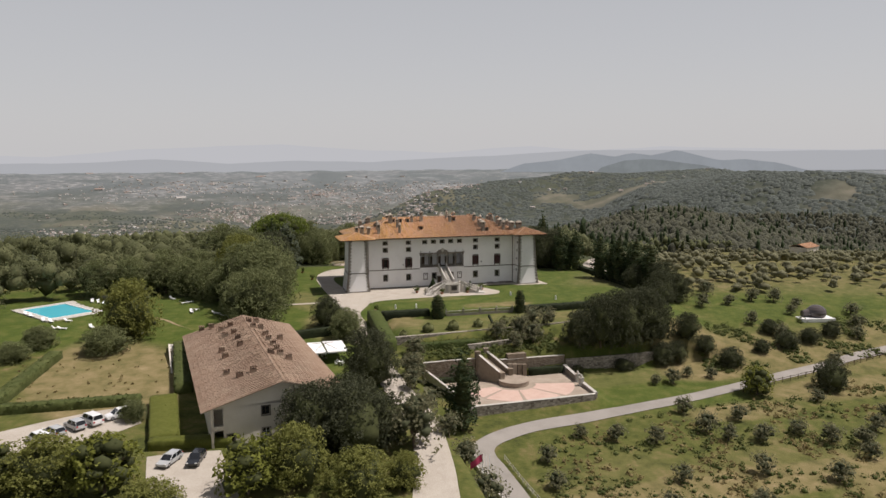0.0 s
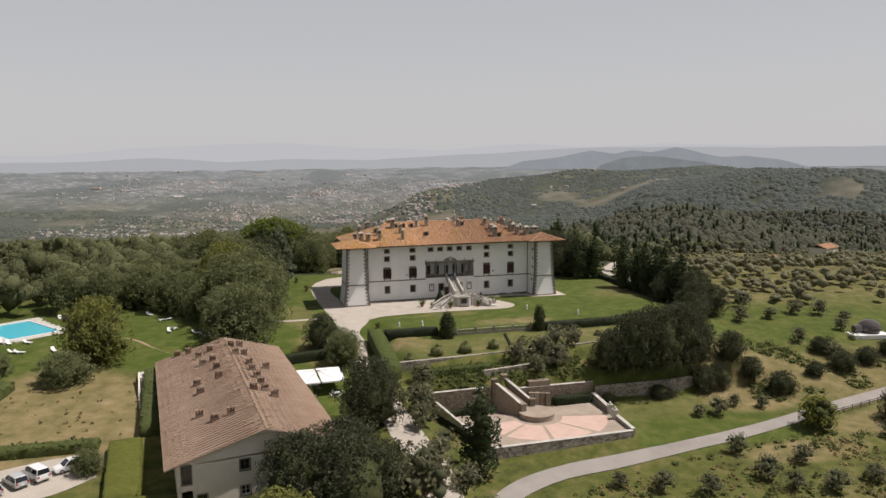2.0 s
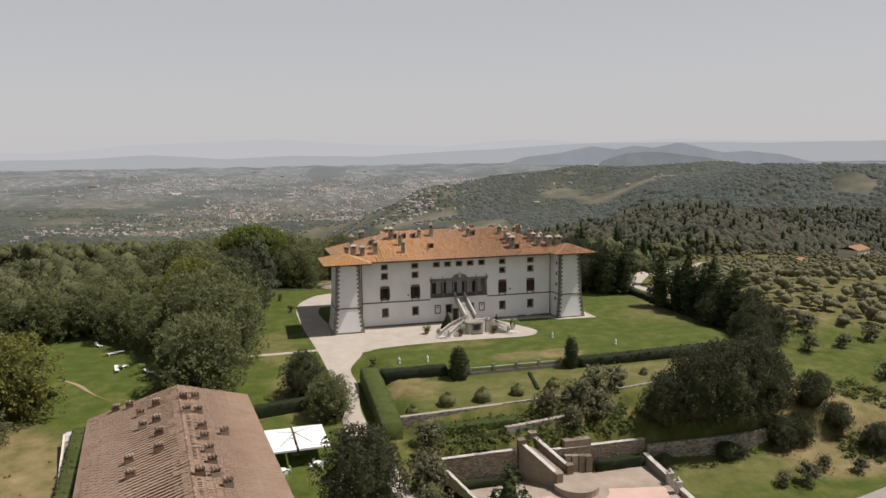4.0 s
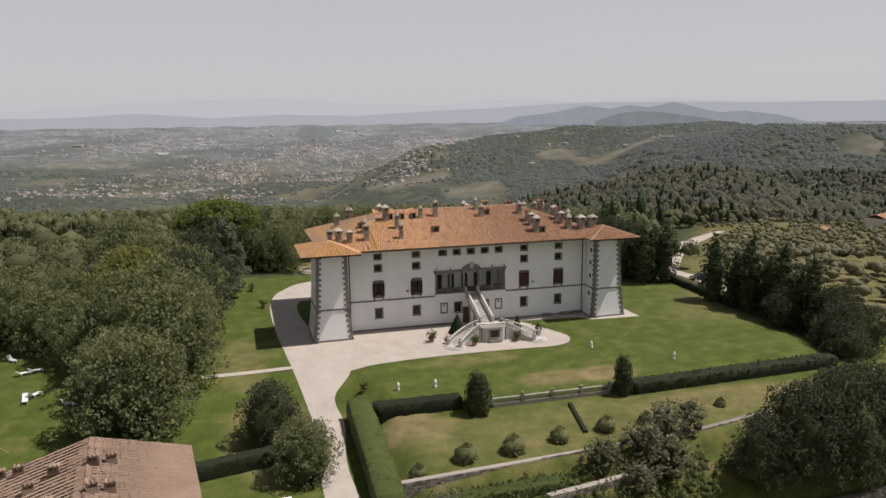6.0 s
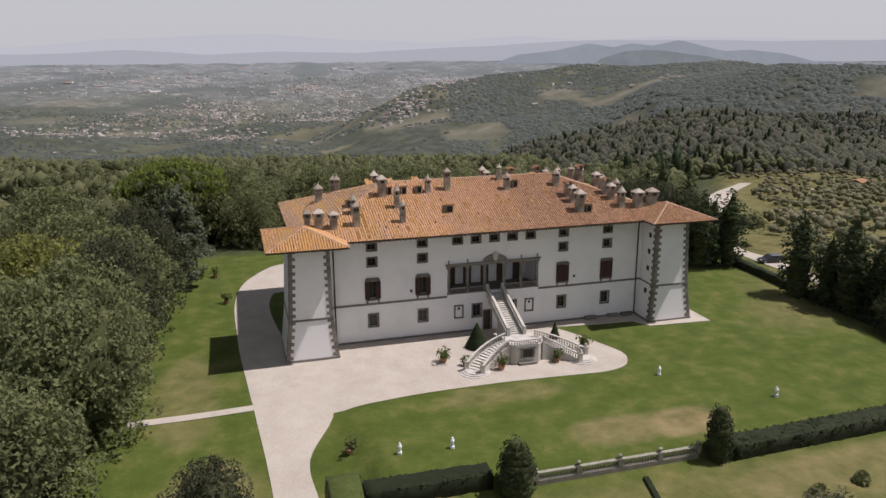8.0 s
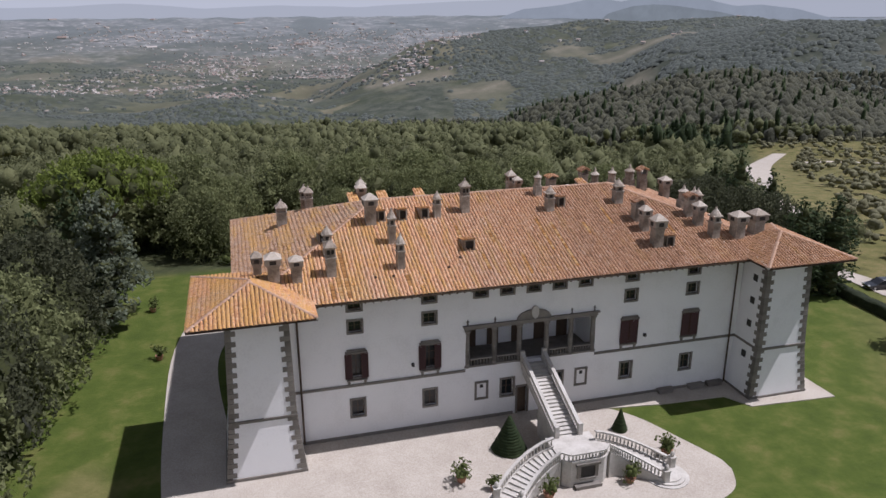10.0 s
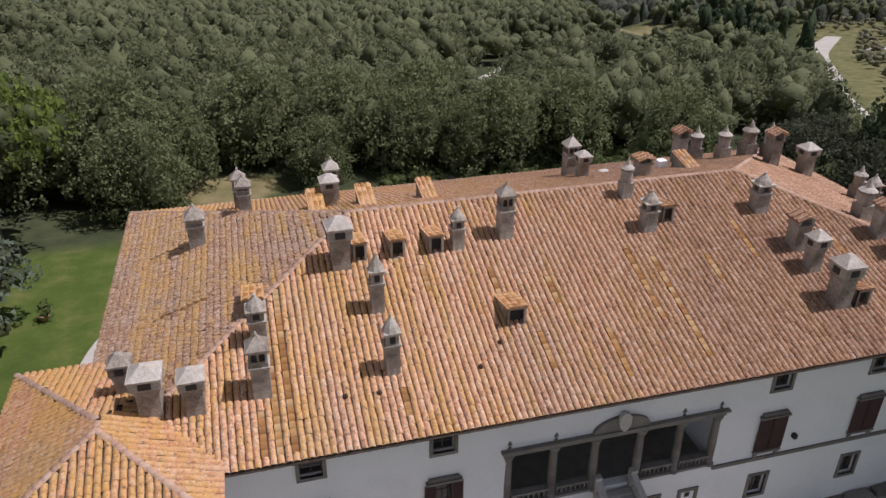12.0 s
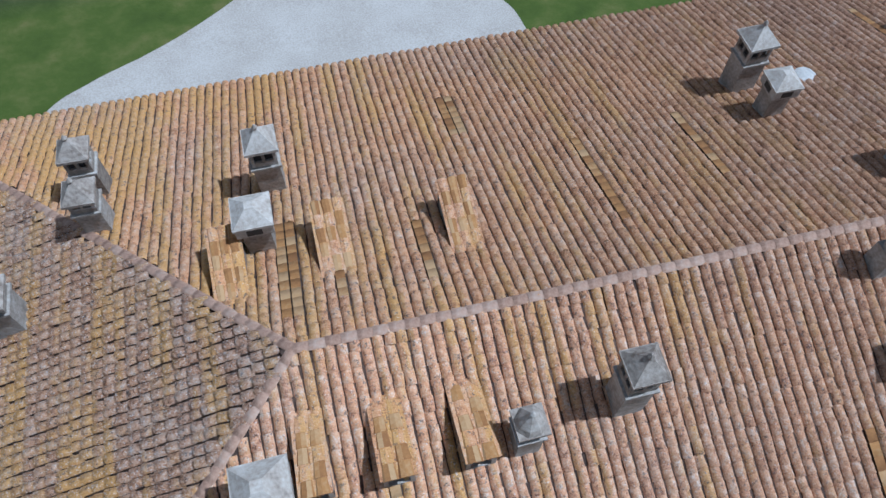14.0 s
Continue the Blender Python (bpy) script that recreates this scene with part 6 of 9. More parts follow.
for xa, xb, za, zb in GHOLES[1:]:
    cx, w = (xa + xb) / 2, xb - xa
    win = part("window", surround(cx, za, zb, w, 0.18, 0.06), PIETRA, guest_house, "small window with a stone surround")
    win.location.y = 1.2
    part("window_frame", sash(cx, za, zb, w), WHITE if R.random() < 0.4 else WOOD, win)
    part("pane", pane(cx, za, zb, w), GLASS, win)
# solid dark arch, coloured as the shade beyond the doorway
b = Build()
arc = [(-11.0, -9), (-9.6, -9)] + [(-10.3 + 0.75 * math.cos(a), -6.4 + 0.9 * math.sin(a)) for a in np.linspace(0, math.pi, 9)]
b.hull([(x, 1.5, z) for x, z in arc], [(x, 1.9, z) for x, z in arc])
part("archway", b, DARK_ROOM, guest_house, "dark arched doorway")


def pots(x, y, tall=0.95):
    b = Build()
    z = GR - abs(x) * (GR - GE) / GW
    b.box(-0.42, -0.22, -0.5, 0.42, 0.22, tall * 0.55)
    for k in (-1, 0, 1):
        b.box(k * 0.3 - 0.09, -0.18, tall * 0.55, k * 0.3 + 0.09, 0.18, tall * 0.85)
    b.box(-0.46, -0.27, tall * 0.85, 0.46, 0.27, tall * 0.93)
    for k in (-1, 0, 1):
        b.tube((k * 0.3, -0.26, tall * 0.95), (k * 0.3, 0.26, tall * 0.95), 0.09, 0.09, 6)
    ob = part("chimney", b, TILE_BROWN, guest_roof, "small brick chimney with a tiled cap")
    ob.matrix_basis = pose(x, y, z, 0, 0, R.uniform(-8, 8)) @ Matrix.Diagonal((1.35, 1.35, 1.3, 1))


for x, y in ((0.6, 46.9), (2.3, 47.7), (0.7, 40.7), (2.3, 41.1), (2.3, 34.2), (2.3, 30.4), (2.5, 26.0), (2.6, 22.4), (0.9, 18.4), (2.6, 18.5), (-8.9, 52.5), (-6.9, 51.4), (-5.4, 45.8), (-5.1, 40.1), (-3.2, 47.7), (-3.3, 40.5), (-3.1, 35.2), (-3.3, 29.5), (-6.8, 29.6), (-6.6, 24.8), (-7.5, 14.2), (-5.7, 10.2), (-3.4, 10.2), (3.7, 15.9), (5.0, 33.1)):
    pots(x, y)
# stairs at the back corner
gs = thing("garden_stairs", "narrow stone stairs between low walls beside the farmhouse", "stairs", GH)
for k in range(16):
    b = Build()
    b.box(-15.6, 38 + k * 0.75, -9, -13.8, 38.75 + k * 0.75, -5.6 + k * 0.2)
    part("step", b, PALE_STONE, gs)
for x in (-15.9, -13.6):
    b = Build()
    b.hull([(x - 0.15, 36, -9), (x + 0.15, 36, -9), (x + 0.15, 51, -9), (x - 0.15, 51, -9)], [(x - 0.15, 36, -5.0), (x + 0.15, 36, -5.0), (x + 0.15, 51, -1.4), (x - 0.15, 51, -1.4)])
    part("side_wall", b, CREAM, gs)
b = Build()
b.box(-16.0, 50, -9, -11.5, 54, -2.2)
part("top_landing", b, PALE_STONE, gs)

# ---- garden ----
STONEWALL = material("rubble_wall", [(0.2, (0.11, 0.09, 0.07)), (0.42, (0.24, 0.21, 0.17)), (0.6, (0.33, 0.29, 0.24)), (0.82, (0.42, 0.38, 0.32))], scale=1.5, detail_scale=6, random_mix=0.5, bump=0.5, bump_size=0.05)
BRICKWALL = material("brick_wall", [(0.25, (0.11, 0.085, 0.060)), (0.5, (0.22, 0.175, 0.128)), (0.75, (0.33, 0.275, 0.21))], scale=1.2, detail_scale=8, random_mix=0.4, bump=0.5, bump_size=0.03)
PINK = material("pink_paving", [(0.25, (0.44, 0.30, 0.24)), (0.5, (0.54, 0.38, 0.31)), (0.75, (0.60, 0.45, 0.37))], scale=0.4, detail_scale=8, bump=0.2)
BEIGE = material("beige_paving", [(0.3, (0.24, 0.19, 0.145)), (0.5, (0.33, 0.27, 0.21)), (0.7, (0.41, 0.35, 0.28))], scale=0.3, detail_scale=8, bump=0.3)


def rubble(name, a, c, base, top_a, top_c, thick, label, rng, mat=STONEWALL, size=0.45, cap=True, kind="structure"):
    """A wall from a to c (x, y) with single stones on both faces. base: its foot; top_a, top_c: heights at both ends."""
    a, c = Vector((*a, 0)), Vector((*c, 0))
    d = (c - a)
    length = d.length
    d.normalize()
    s = Vector((-d.y, d.x, 0)) * (thick / 2)
    b = Build()
    b.hull([(*(a - s)[:2], base), (*(c - s)[:2], base), (*(c + s)[:2], base), (*(a + s)[:2], base)], [(*(a - s)[:2], top_a - 0.08), (*(c - s)[:2], top_c - 0.08), (*(c + s)[:2], top_c - 0.08), (*(a + s)[:2], top_a - 0.08)])
    ob = part(name, b, mat)
    tagged(ob, label, "wall", kind=kind)
    sb = Build()
    side = -s if (s.y > 0) else s
    z = base
    while z < max(top_a, top_c) - 0.15:
        hgt = size * rng.uniform(0.45, 0.75)
        t = rng.uniform(-0.3, 0)
        while t < length:
            w = size * rng.uniform(0.7, 1.5)
            lim = top_a + (top_c - top_a) * min(1, max(0, t / length))
            if z + hgt * 0.7 < lim and t + w > 0:
                p, q = a + d * max(t + 0.02, 0), a + d * min(t + w - 0.02, length)
                o = side * (1 + rng.uniform(0.10, 0.28) * 0.5 / max(thick, 0.2))
                i = side * 0.7
                lo = [p + o, q + o, q + i, p + i]
                sb.hull([(v.x, v.y, z + 0.015) for v in lo], [(v.x, v.y, z + hgt - 0.015) for v in lo])
            t += w
        z += hgt
    if sb.v:
        st = part("stones", sb, mat, ob)
        st["kind"] = "stuff"
    if cap:
        cb = Build()
        s2 = s * 1.25
        cb.hull([(*(a - s2)[:2], top_a - 0.08), (*(c - s2)[:2], top_c - 0.08), (*(c + s2)[:2], top_c - 0.08), (*(a + s2)[:2], top_a - 0.08)], [(*(a - s2)[:2], top_a), (*(c - s2)[:2], top_c), (*(c + s2)[:2], top_c), (*(a + s2)[:2], top_a)])
        part("coping", cb, PALE_STONE, ob)
    return ob


rng = np.random.default_rng(31)
TZ = -10.3
rubble("retaining_wall", (-25.5, -52.6), (12, -50.6), -3.4, -1.45, -1.3, 0.7, "dry-stone retaining wall along the lower lawn", rng, size=0.4, cap=False)
rubble("retaining_wall", (12, -50.6), (34, -46.5), -3.2, -1.3, -1.2, 0.7, "dry-stone retaining wall along the lower lawn", rng, size=0.4, cap=False)
rubble("terrace_wall", (-14.6, -79.2), (11.6, -78.4), -13.0, -9.75, -9.75, 0.6, "rubble stone wall in front of the paved terrace", rng, size=0.5)
rubble("terrace_wall", (11.9, -78.2), (12.3, -71.0), -12.6, -9.6, -9.5, 0.6, "rubble stone wall beside the paved terrace", rng, size=0.5)
rubble("terrace_wall", (12.4, -68.5), (12.7, -60.5), -12.0, -9.1, -8.6, 0.6, "rubble stone wall beside the paved terrace", rng, size=0.5)
rubble("terrace_wall", (-20.6, -56), (-14.9, -79.2), -12.0, -7.0, -9.8, 0.4, "low pale wall along the drive", rng, mat=PALE_STONE, size=0.5)
rubble("retaining_wall", (-20.2, -60.0), (-8.6, -60.2), -10.5, -5.8, -5.6, 0.6, "brick and stone retaining wall with pale coping", rng, mat=BRICKWALL, size=0.35)
rubble("retaining_wall", (-3.0, -60.0), (13, -59.6), -10.5, -6.4, -6.6, 0.6, "brick and stone retaining wall with pale coping", rng, mat=BRICKWALL, size=0.35)
rubble("retaining_wall", (13.2, -60.2), (30, -60.8), -11.2, -7.4, -7.2, 0.6, "dark rubble retaining wall under the oaks", rng, size=0.5, cap=False)
rubble("retaining_wall", (30, -60.8), (44, -58.8), -11.4, -7.2, -7.6, 0.6, "dark rubble retaining wall under the oaks", rng, size=0.5, cap=False)
rubble("bank_wall", (-9.0, -56.5), (2.0, -55.0), -6.0, -3.4, -3.2, 0.8, "crumbling rubble wall on the bank", rng, size=0.5, cap=False)
for x in (11.9, 12.4):
    b = Build()
    y = -71.2 if x < 12 else -68.3
    b.box(x - 0.4, y - 0.4, -12, x + 0.4, y + 0.4, -8.6)
    b.box(x - 0.5, y - 0.5, -8.6, x + 0.5, y + 0.5, -8.45)
    b.ring(x, y, [(0.15, -8.45), (0.3, -8.2), (0.1, -7.85)], 8)
    tagged(part("gate_pier", b, PALE_STONE), "pale stone gate pier with a ball finial", "gate pier")
# paved terrace
b = Build()
b.hull([(-14.7, -79.0, TZ - 0.4), (11.6, -78.2, TZ - 0.4), (12.4, -60.2, TZ - 0.4), (-20.0, -60.2, TZ - 0.4)], [(-14.7, -79.0, TZ), (11.6, -78.2, TZ), (12.4, -60.2, TZ), (-20.0, -60.2, TZ)])
terrace = tagged(part("terrace", b, BEIGE), "beige gravel terrace with a fan of pink paving", "terrace", kind="structure")
PC = Vector((-1.5, -66.3, TZ))
for a0, a1, r0, r1 in ((-172, -142, 4.6, 11.5), (-138, -100, 4.6, 12.0), (-96, -58, 4.6, 12.2), (-54, -12, 4.6, 13.0)):
    b = Build()
    n = 10
    an = [radians(a0 + (a1 - a0) * k / n) for k in range(n + 1)]
    loop = [(PC.x + r0 * math.cos(a), PC.y + r0 * 0.95 * math.sin(a)) for a in an] + [(PC.x + r1 * math.cos(a), PC.y + r1 * 0.95 * math.sin(a)) for a in reversed(an)]
    loop = loop[::-1]
    loop = [(min(x, 11.0), max(y, -78.0)) for x, y in loop]
    b.hull([(x, y, TZ - 0.1) for x, y in loop], [(x, y, TZ + 0.03) for x, y in loop])
    part("paving_sector", b, PINK, terrace, "pink paved sector")
ramp_ob = thing("garden_ramp", "brick-walled ramp down to a round landing", "ramp")
b = Build()
b.ring(PC.x, PC.y + 0.3, [(3.3, TZ), (3.3, TZ + 0.95), (3.4, TZ + 0.95), (3.4, TZ + 1.05)], 24)
part("round_landing", b, BEIGE, ramp_ob)
top, bot = Vector((-6.6, -59.2, -5.9)), Vector((-2.6, -64.0, TZ + 1.0))
dv = (bot - top)
sd = Vector((-dv.y, dv.x, 0)).normalized()
b = Build()
n = 22
for k in range(n):
    p, q = top + dv * (k / n), top + dv * ((k + 1) / n)
    z = p.z - 0.05
    loop = [p - sd * 1.5, q - sd * 1.5, q + sd * 1.5, p + sd * 1.5]
    b2 = Build()
    b2.hull([(v.x, v.y, TZ - 0.5) for v in loop], [(v.x, v.y, z) for v in loop])
    part("step", b2, BEIGE, ramp_ob)
for sgn in (-1, 1):
    b = Build()
    p, q = top + sd * sgn * 1.75, bot + sd * sgn * 1.75
    s2 = sd * 0.3
    loop = [p - s2, q - s2, q + s2, p + s2]
    zs = [-4.6, TZ + 2.1, TZ + 2.1, -4.6]
    b.hull([(v.x, v.y, TZ - 0.5) for v in loop], [(v.x, v.y, z) for v, z in zip(loop, zs)])
    part("side_wall", b, BRICKWALL, ramp_ob)
    b = Build()
    s2 = sd * 0.38
    loop = [p - s2, q - s2, q + s2, p + s2]
    b.hull([(v.x, v.y, z) for v, z in zip(loop, zs)], [(v.x, v.y, z + 0.1) for v, z in zip(loop, zs)])
    part("coping", b, PALE_STONE, ramp_ob)
    for e, z in ((p, -4.2), (q, TZ + 2.4)):
        b = Build()
        b.box(e.x - 0.5, e.y - 0.5, TZ - 0.5, e.x + 0.5, e.y + 0.5, z)
        b.box(e.x - 0.6, e.y - 0.6, z, e.x + 0.6, e.y + 0.6, z + 0.12)
        part("pier", b, BRICKWALL, ramp_ob)
b = Build()
for k in range(4):
    b.box(-1.0 + k * 1.1, -60.9 - 0.15 * k, TZ, 0.0 + k * 1.1, -60.3, -7.4 - 0.1 * k)
b.box(-0.8, -60.2, -8, 3.6, -58.6, -5.4)
part("fountain_block", b, BRICKWALL, ramp_ob)


# hedges
def hedge(a, c, w, t, base=None, mat=HEDGE, label="clipped green box hedge", name="hedge", leaf=0.12, dens=6):
    a, c = Vector((*a, 0)), Vector((*c, 0))
    d = c - a
    L = d.length
    d.normalize()
    s = Vector((-d.y, d.x, 0))
    rg = np.random.default_rng(int(abs(a.x * 13 + a.y * 7)) + 3)
    nl, nw, nh = max(2, int(L / 0.8)), 4, 3
    za, zc = (h(a.x, a.y), h(c.x, c.y)) if base is None else (base, base)
    V, F = [], []
    # a shell of lumps: two sides, top and ends, with leaf sprays on it
    prof = [(-0.5, 0), (-0.52, 0.5), (-0.5, 0.92), (-0.42, 1.0), (0, 1.02), (0.42, 1.0), (0.5, 0.92), (0.52, 0.5), (0.5, 0)]
    for i in range(nl + 1):
        p = a + d * (L * i / nl)
        z = za + (zc - za) * i / nl - 0.2
        for u, k in prof:
            q = p + s * (u * w + rg.normal(0, 0.05))
            V.append((q.x, q.y, z + k * (t + 0.2) + (rg.normal(0, 0.05) if k > 0.4 else 0)))
    m = len(prof)
    for i in range(nl):
        for j in range(m - 1):
            A, B, C, D = i * m + j, i * m + j + 1, (i + 1) * m + j + 1, (i + 1) * m + j
            F += [(A, D, C), (A, C, B)]
    for e in (0, nl):
        o = e * m
        tri = [(o, o + j, o + j + 1) for j in range(1, m - 1)]
        F += tri if e == 0 else [(x, z, y) for x, y, z in tri]
    V, F = np.array(V), np.array(F)
    n = int((L * (2 * t + w)) * dens)
    t0 = rg.uniform(0, 1, n)
    perim = rg.uniform(0, 2 * t + w, n)
    off = np.where(perim < t, -w / 2, np.where(perim > t + w, w / 2, perim - t - w / 2))
    up = np.where(perim < t, perim, np.where(perim > t + w, 2 * t + w - perim, t))
    cx = np.stack([a.x + d.x * L * t0 + s.x * off, a.y + d.y * L * t0 + s.y * off, za + (zc - za) * t0 + up], -1) + rg.normal(0, 0.04, (n, 3))
    # clipped leaves lie along the faces
    face_n = np.where((perim < t)[:, None], -np.array(s), np.where((perim > t + w)[:, None], np.array(s), np.array([0, 0, 1.0])))
    r1 = rg.normal(size=(n, 3))
    r1 -= face_n * ((r1 * face_n).sum(1) * 0.8)[:, None]
    r2 = np.cross(face_n, r1) + rg.normal(0, 0.2, (n, 3))
    r1 /= np.linalg.norm(r1, axis=1)[:, None]
    r2 /= np.linalg.norm(r2, axis=1)[:, None]
    sz = leaf * rg.uniform(0.6, 1.4, (n, 1))
    tri = np.stack([cx - r1 * sz, cx + r1 * sz, cx + r2 * sz * 1.3], 1).reshape(-1, 3)
    F = np.concatenate([F, np.arange(n * 3).reshape(-1, 3) + len(V)])
    V = np.concatenate([V, tri])
    return tagged(new(name, array_mesh(name, V, F, mat)), label, "hedge")


DARKHEDGE = foliage("dark_hedge_leaves", (0.012, 0.018, 0.008), (0.026, 0.034, 0.014), (0.050, 0.062, 0.024), scale=1.0, gain=0.75, through=0.05)
# dark leaves here paint in the shade on the hedge's front
hedge((-24.6, -35.2), (-12.8, -35.4), 2.3, 1.9, base=-1.2, mat=DARKHEDGE, label="dark clipped hedge above the lower lawn", dens=9)
hedge((-26.2, -32.6), (-26.5, -55.2), 3.2, 2.7)
# shaded front painted by the dark leaf colour here as well
hedge((12.2, -36.8), (48, -35.6), 2.5, 1.55, base=-1.2, mat=DARKHEDGE, label="dark clipped hedge between the two lawns", leaf=0.2, dens=9)
YELLOW_BOX = foliage("yellow_box_leaves", (0.075, 0.085, 0.018), (0.125, 0.138, 0.028), (0.18, 0.185, 0.048), scale=1.0, gain=1.25)
hedge((-72.0, -73.3), (-70.3, -91.0), 4.6, 1.5, mat=YELLOW_BOX, label="broad yellow-green clipped hedge beside the car park")
hedge((-72.4, -92.1), (-59.7, -93.6), 2.4, 1.5, mat=YELLOW_BOX, label="yellow-green clipped hedge beside the car park")
hedge((-48, -42.5), (-36.5, -40.5), 1.8, 1.8, mat=DARKHEDGE, label="dark clipped hedge behind the garden tables")
hedge((53.4, 4), (56.5, -31), 1.6, 1.4, mat=DARKHEDGE, label="dark hedge under the cypresses")
hedge((53.6, 20.5), (53.4, 4), 1.6, 1.4, mat=DARKHEDGE, label="dark hedge under the cypresses")
hedge((-96, -44), (-101, -70), 2.6, 1.6, mat=SHRUB, label="loose shrub hedge round the meadow", dens=7, leaf=0.25)
hedge((-100, -72), (-76, -72.5), 2.4, 1.4, mat=SHRUB, label="loose shrub hedge above the car park", dens=7, leaf=0.25)
hedge((-71.0, -44), (-68.8, -70), 3.0, 2.0, mat=SHRUB, label="loose shrub hedge beside the farmhouse", dens=7, leaf=0.25)
hedge((-24.5, -94), (-21.8, -80), 1.5, 1.2, mat=SHRUB, label="shrubs between the drive and the lane", dens=7, leaf=0.25)
hedge((-19.8, -61.2), (-15.9, -76.5), 0.8, 0.7, base=TZ, mat=DARKHEDGE, label="low dark hedge along the terrace")
hedge((-18.5, -61.4), (-8.5, -61.4), 1.0, 1.1, base=TZ, mat=DARKHEDGE, label="low dark hedge under the wall")
hedge((4.0, -61.0), (12, -60.9), 1.4, 1.6, base=TZ, mat=DARKHEDGE, label="dark shrubs under the wall")
hedge((-21, -55.0), (-6.5, -54.2), 2.0, 1.3, base=-4.2, mat=HEDGE, label="green shrub bed on the bank", dens=7, leaf=0.25)

# balustrade between the two lawns
MOSSY = material("mossy_stone", [(0.3, (0.13, 0.125, 0.085)), (0.5, (0.23, 0.22, 0.165)), (0.7, (0.36, 0.34, 0.28))], scale=2.0, detail_scale=9, random_mix=0.2, bump=0.4)
BALUSTER_MOSSY = bal_b.mesh("baluster", MOSSY, smooth=True)
bal = thing("balustrade", "weathered pale stone garden balustrade on a low wall", "balustrade")
b = Build()
b.box(-8.6, -36.75, -1.6, 8.9, -36.25, -0.65)
part("base_wall", b, PIETRA, bal)
b = Build()
b.box(-8.6, -36.68, -0.65, 8.9, -36.32, -0.53)
part("plinth", b, MOSSY, bal)
b = Build()
b.box(-8.6, -36.7, 0.0, 8.9, -36.3, 0.13)
part("rail", b, MOSSY, bal)
for k in range(58):
    piece("baluster", BALUSTER_MOSSY, bal, pose(-8.4 + k * 0.3, -36.5, -0.53) @ Matrix.Diagonal((1, 1, 0.92, 1)))
for x in (-8.6, -4.2, 0.2, 4.6, 8.9):
    b = Build()
    b.box(x - 0.25, -36.76, -0.65, x + 0.25, -36.24, 0.22)
    b.ring(x, -36.5, [(0.14, 0.22), (0.2, 0.44), (0.24, 0.56), (0.08, 0.7)], 8)
    part("pier", b, MOSSY, bal)
b = Build()
b.bar((2.0, -38.4, -1.3), (0.2, -47.0, -1.5), 0.5, 0.35)
tagged(part("garden_border", b, DARKHEDGE), "low dark box edging across the lower lawn", "hedge")


# small planting
def tuft(x, y, r, t, label="round tuft of pale ornamental grass"):
    rg = np.random.default_rng(int(abs(x * 31 + y * 17)))
    n = 900
    a, e = rg.uniform(0, 6.28, n), rg.uniform(0.15, 1.45, n)
    rad = r * rg.uniform(0.6, 1.05, n)
    root = np.stack([np.cos(a) * 0.25 * rad, np.sin(a) * 0.25 * rad, np.zeros(n)], -1)
    tip = np.stack([np.cos(a) * np.cos(e) * rad, np.sin(a) * np.cos(e) * rad, np.sin(e) * t * rg.uniform(0.75, 1.05, n)], -1)
    side = np.stack([-np.sin(a), np.cos(a), rg.normal(0, 0.3, n)], -1) * 0.09
    midp = root * 0.4 + tip * 0.6 + np.array([0, 0, 0.2])
    V = np.stack([midp - side, midp + side, tip, root + side * 0.5], 1).reshape(-1, 3)
    F = np.concatenate([np.stack([np.arange(n) * 4, np.arange(n) * 4 + 1, np.arange(n) * 4 + 2], -1), np.stack([np.arange(n) * 4, np.arange(n) * 4 + 3, np.arange(n) * 4 + 1], -1)])
    cv, cf = crown_arrays([(0, 0, t * 0.35, r * 0.8, r * 0.8, t * 0.5)], rg, 0.2, 0, ICO2, 0.1)
    F = np.concatenate([F, cf + len(V)])
    V = np.concatenate([V, cv])
    ob = new("grass_tuft", array_mesh("grass_tuft", V, F, TUFT))
    ob.location = (x, y, h(x, y) - 0.05)
    return tagged(ob, label, "shrub", group="grass tufts on the lower lawn")


TUFT = foliage("ornamental_grass", (0.085, 0.094, 0.036), (0.150, 0.158, 0.066), (0.23, 0.235, 0.115), scale=2, gain=1.4)
for x, y, r in ((-22.6, -51.0, 1.2), (-16.5, -49.6, 1.6), (-10.4, -49.2, 1.7), (-3.9, -48.0, 1.4), (3.0, -46.9, 1.45), (9.0, -46.4, 1.2), (15.7, -45.5, 1.15), (21.6, -44.4, 0.9)):
    tuft(x, y, r * 1.12, r * 1.45)


def bush(x, y, r, t, mat, label, z=None, cat="shrub", name="shrub", leaf=0.22, lob=6, dens=8):
    rg = np.random.default_rng(int(abs(x * 11 + y * 23)) + 1)
    ls = [(rg.uniform(-0.45, 0.45) * r, rg.uniform(-0.45, 0.45) * r, t * rg.uniform(0.3, 0.65), r * rg.uniform(0.45, 0.65), r * rg.uniform(0.45, 0.65), t * rg.uniform(0.28, 0.42)) for k in range(lob)]
    V, F = crown_arrays(ls, rg, leaf, dens, ICO1, 0.15)
    ob = new(name, array_mesh(name, V, F, mat))
    ob.location = (x, y, h(x, y) if z is None else z)
    return tagged(ob, label, cat)


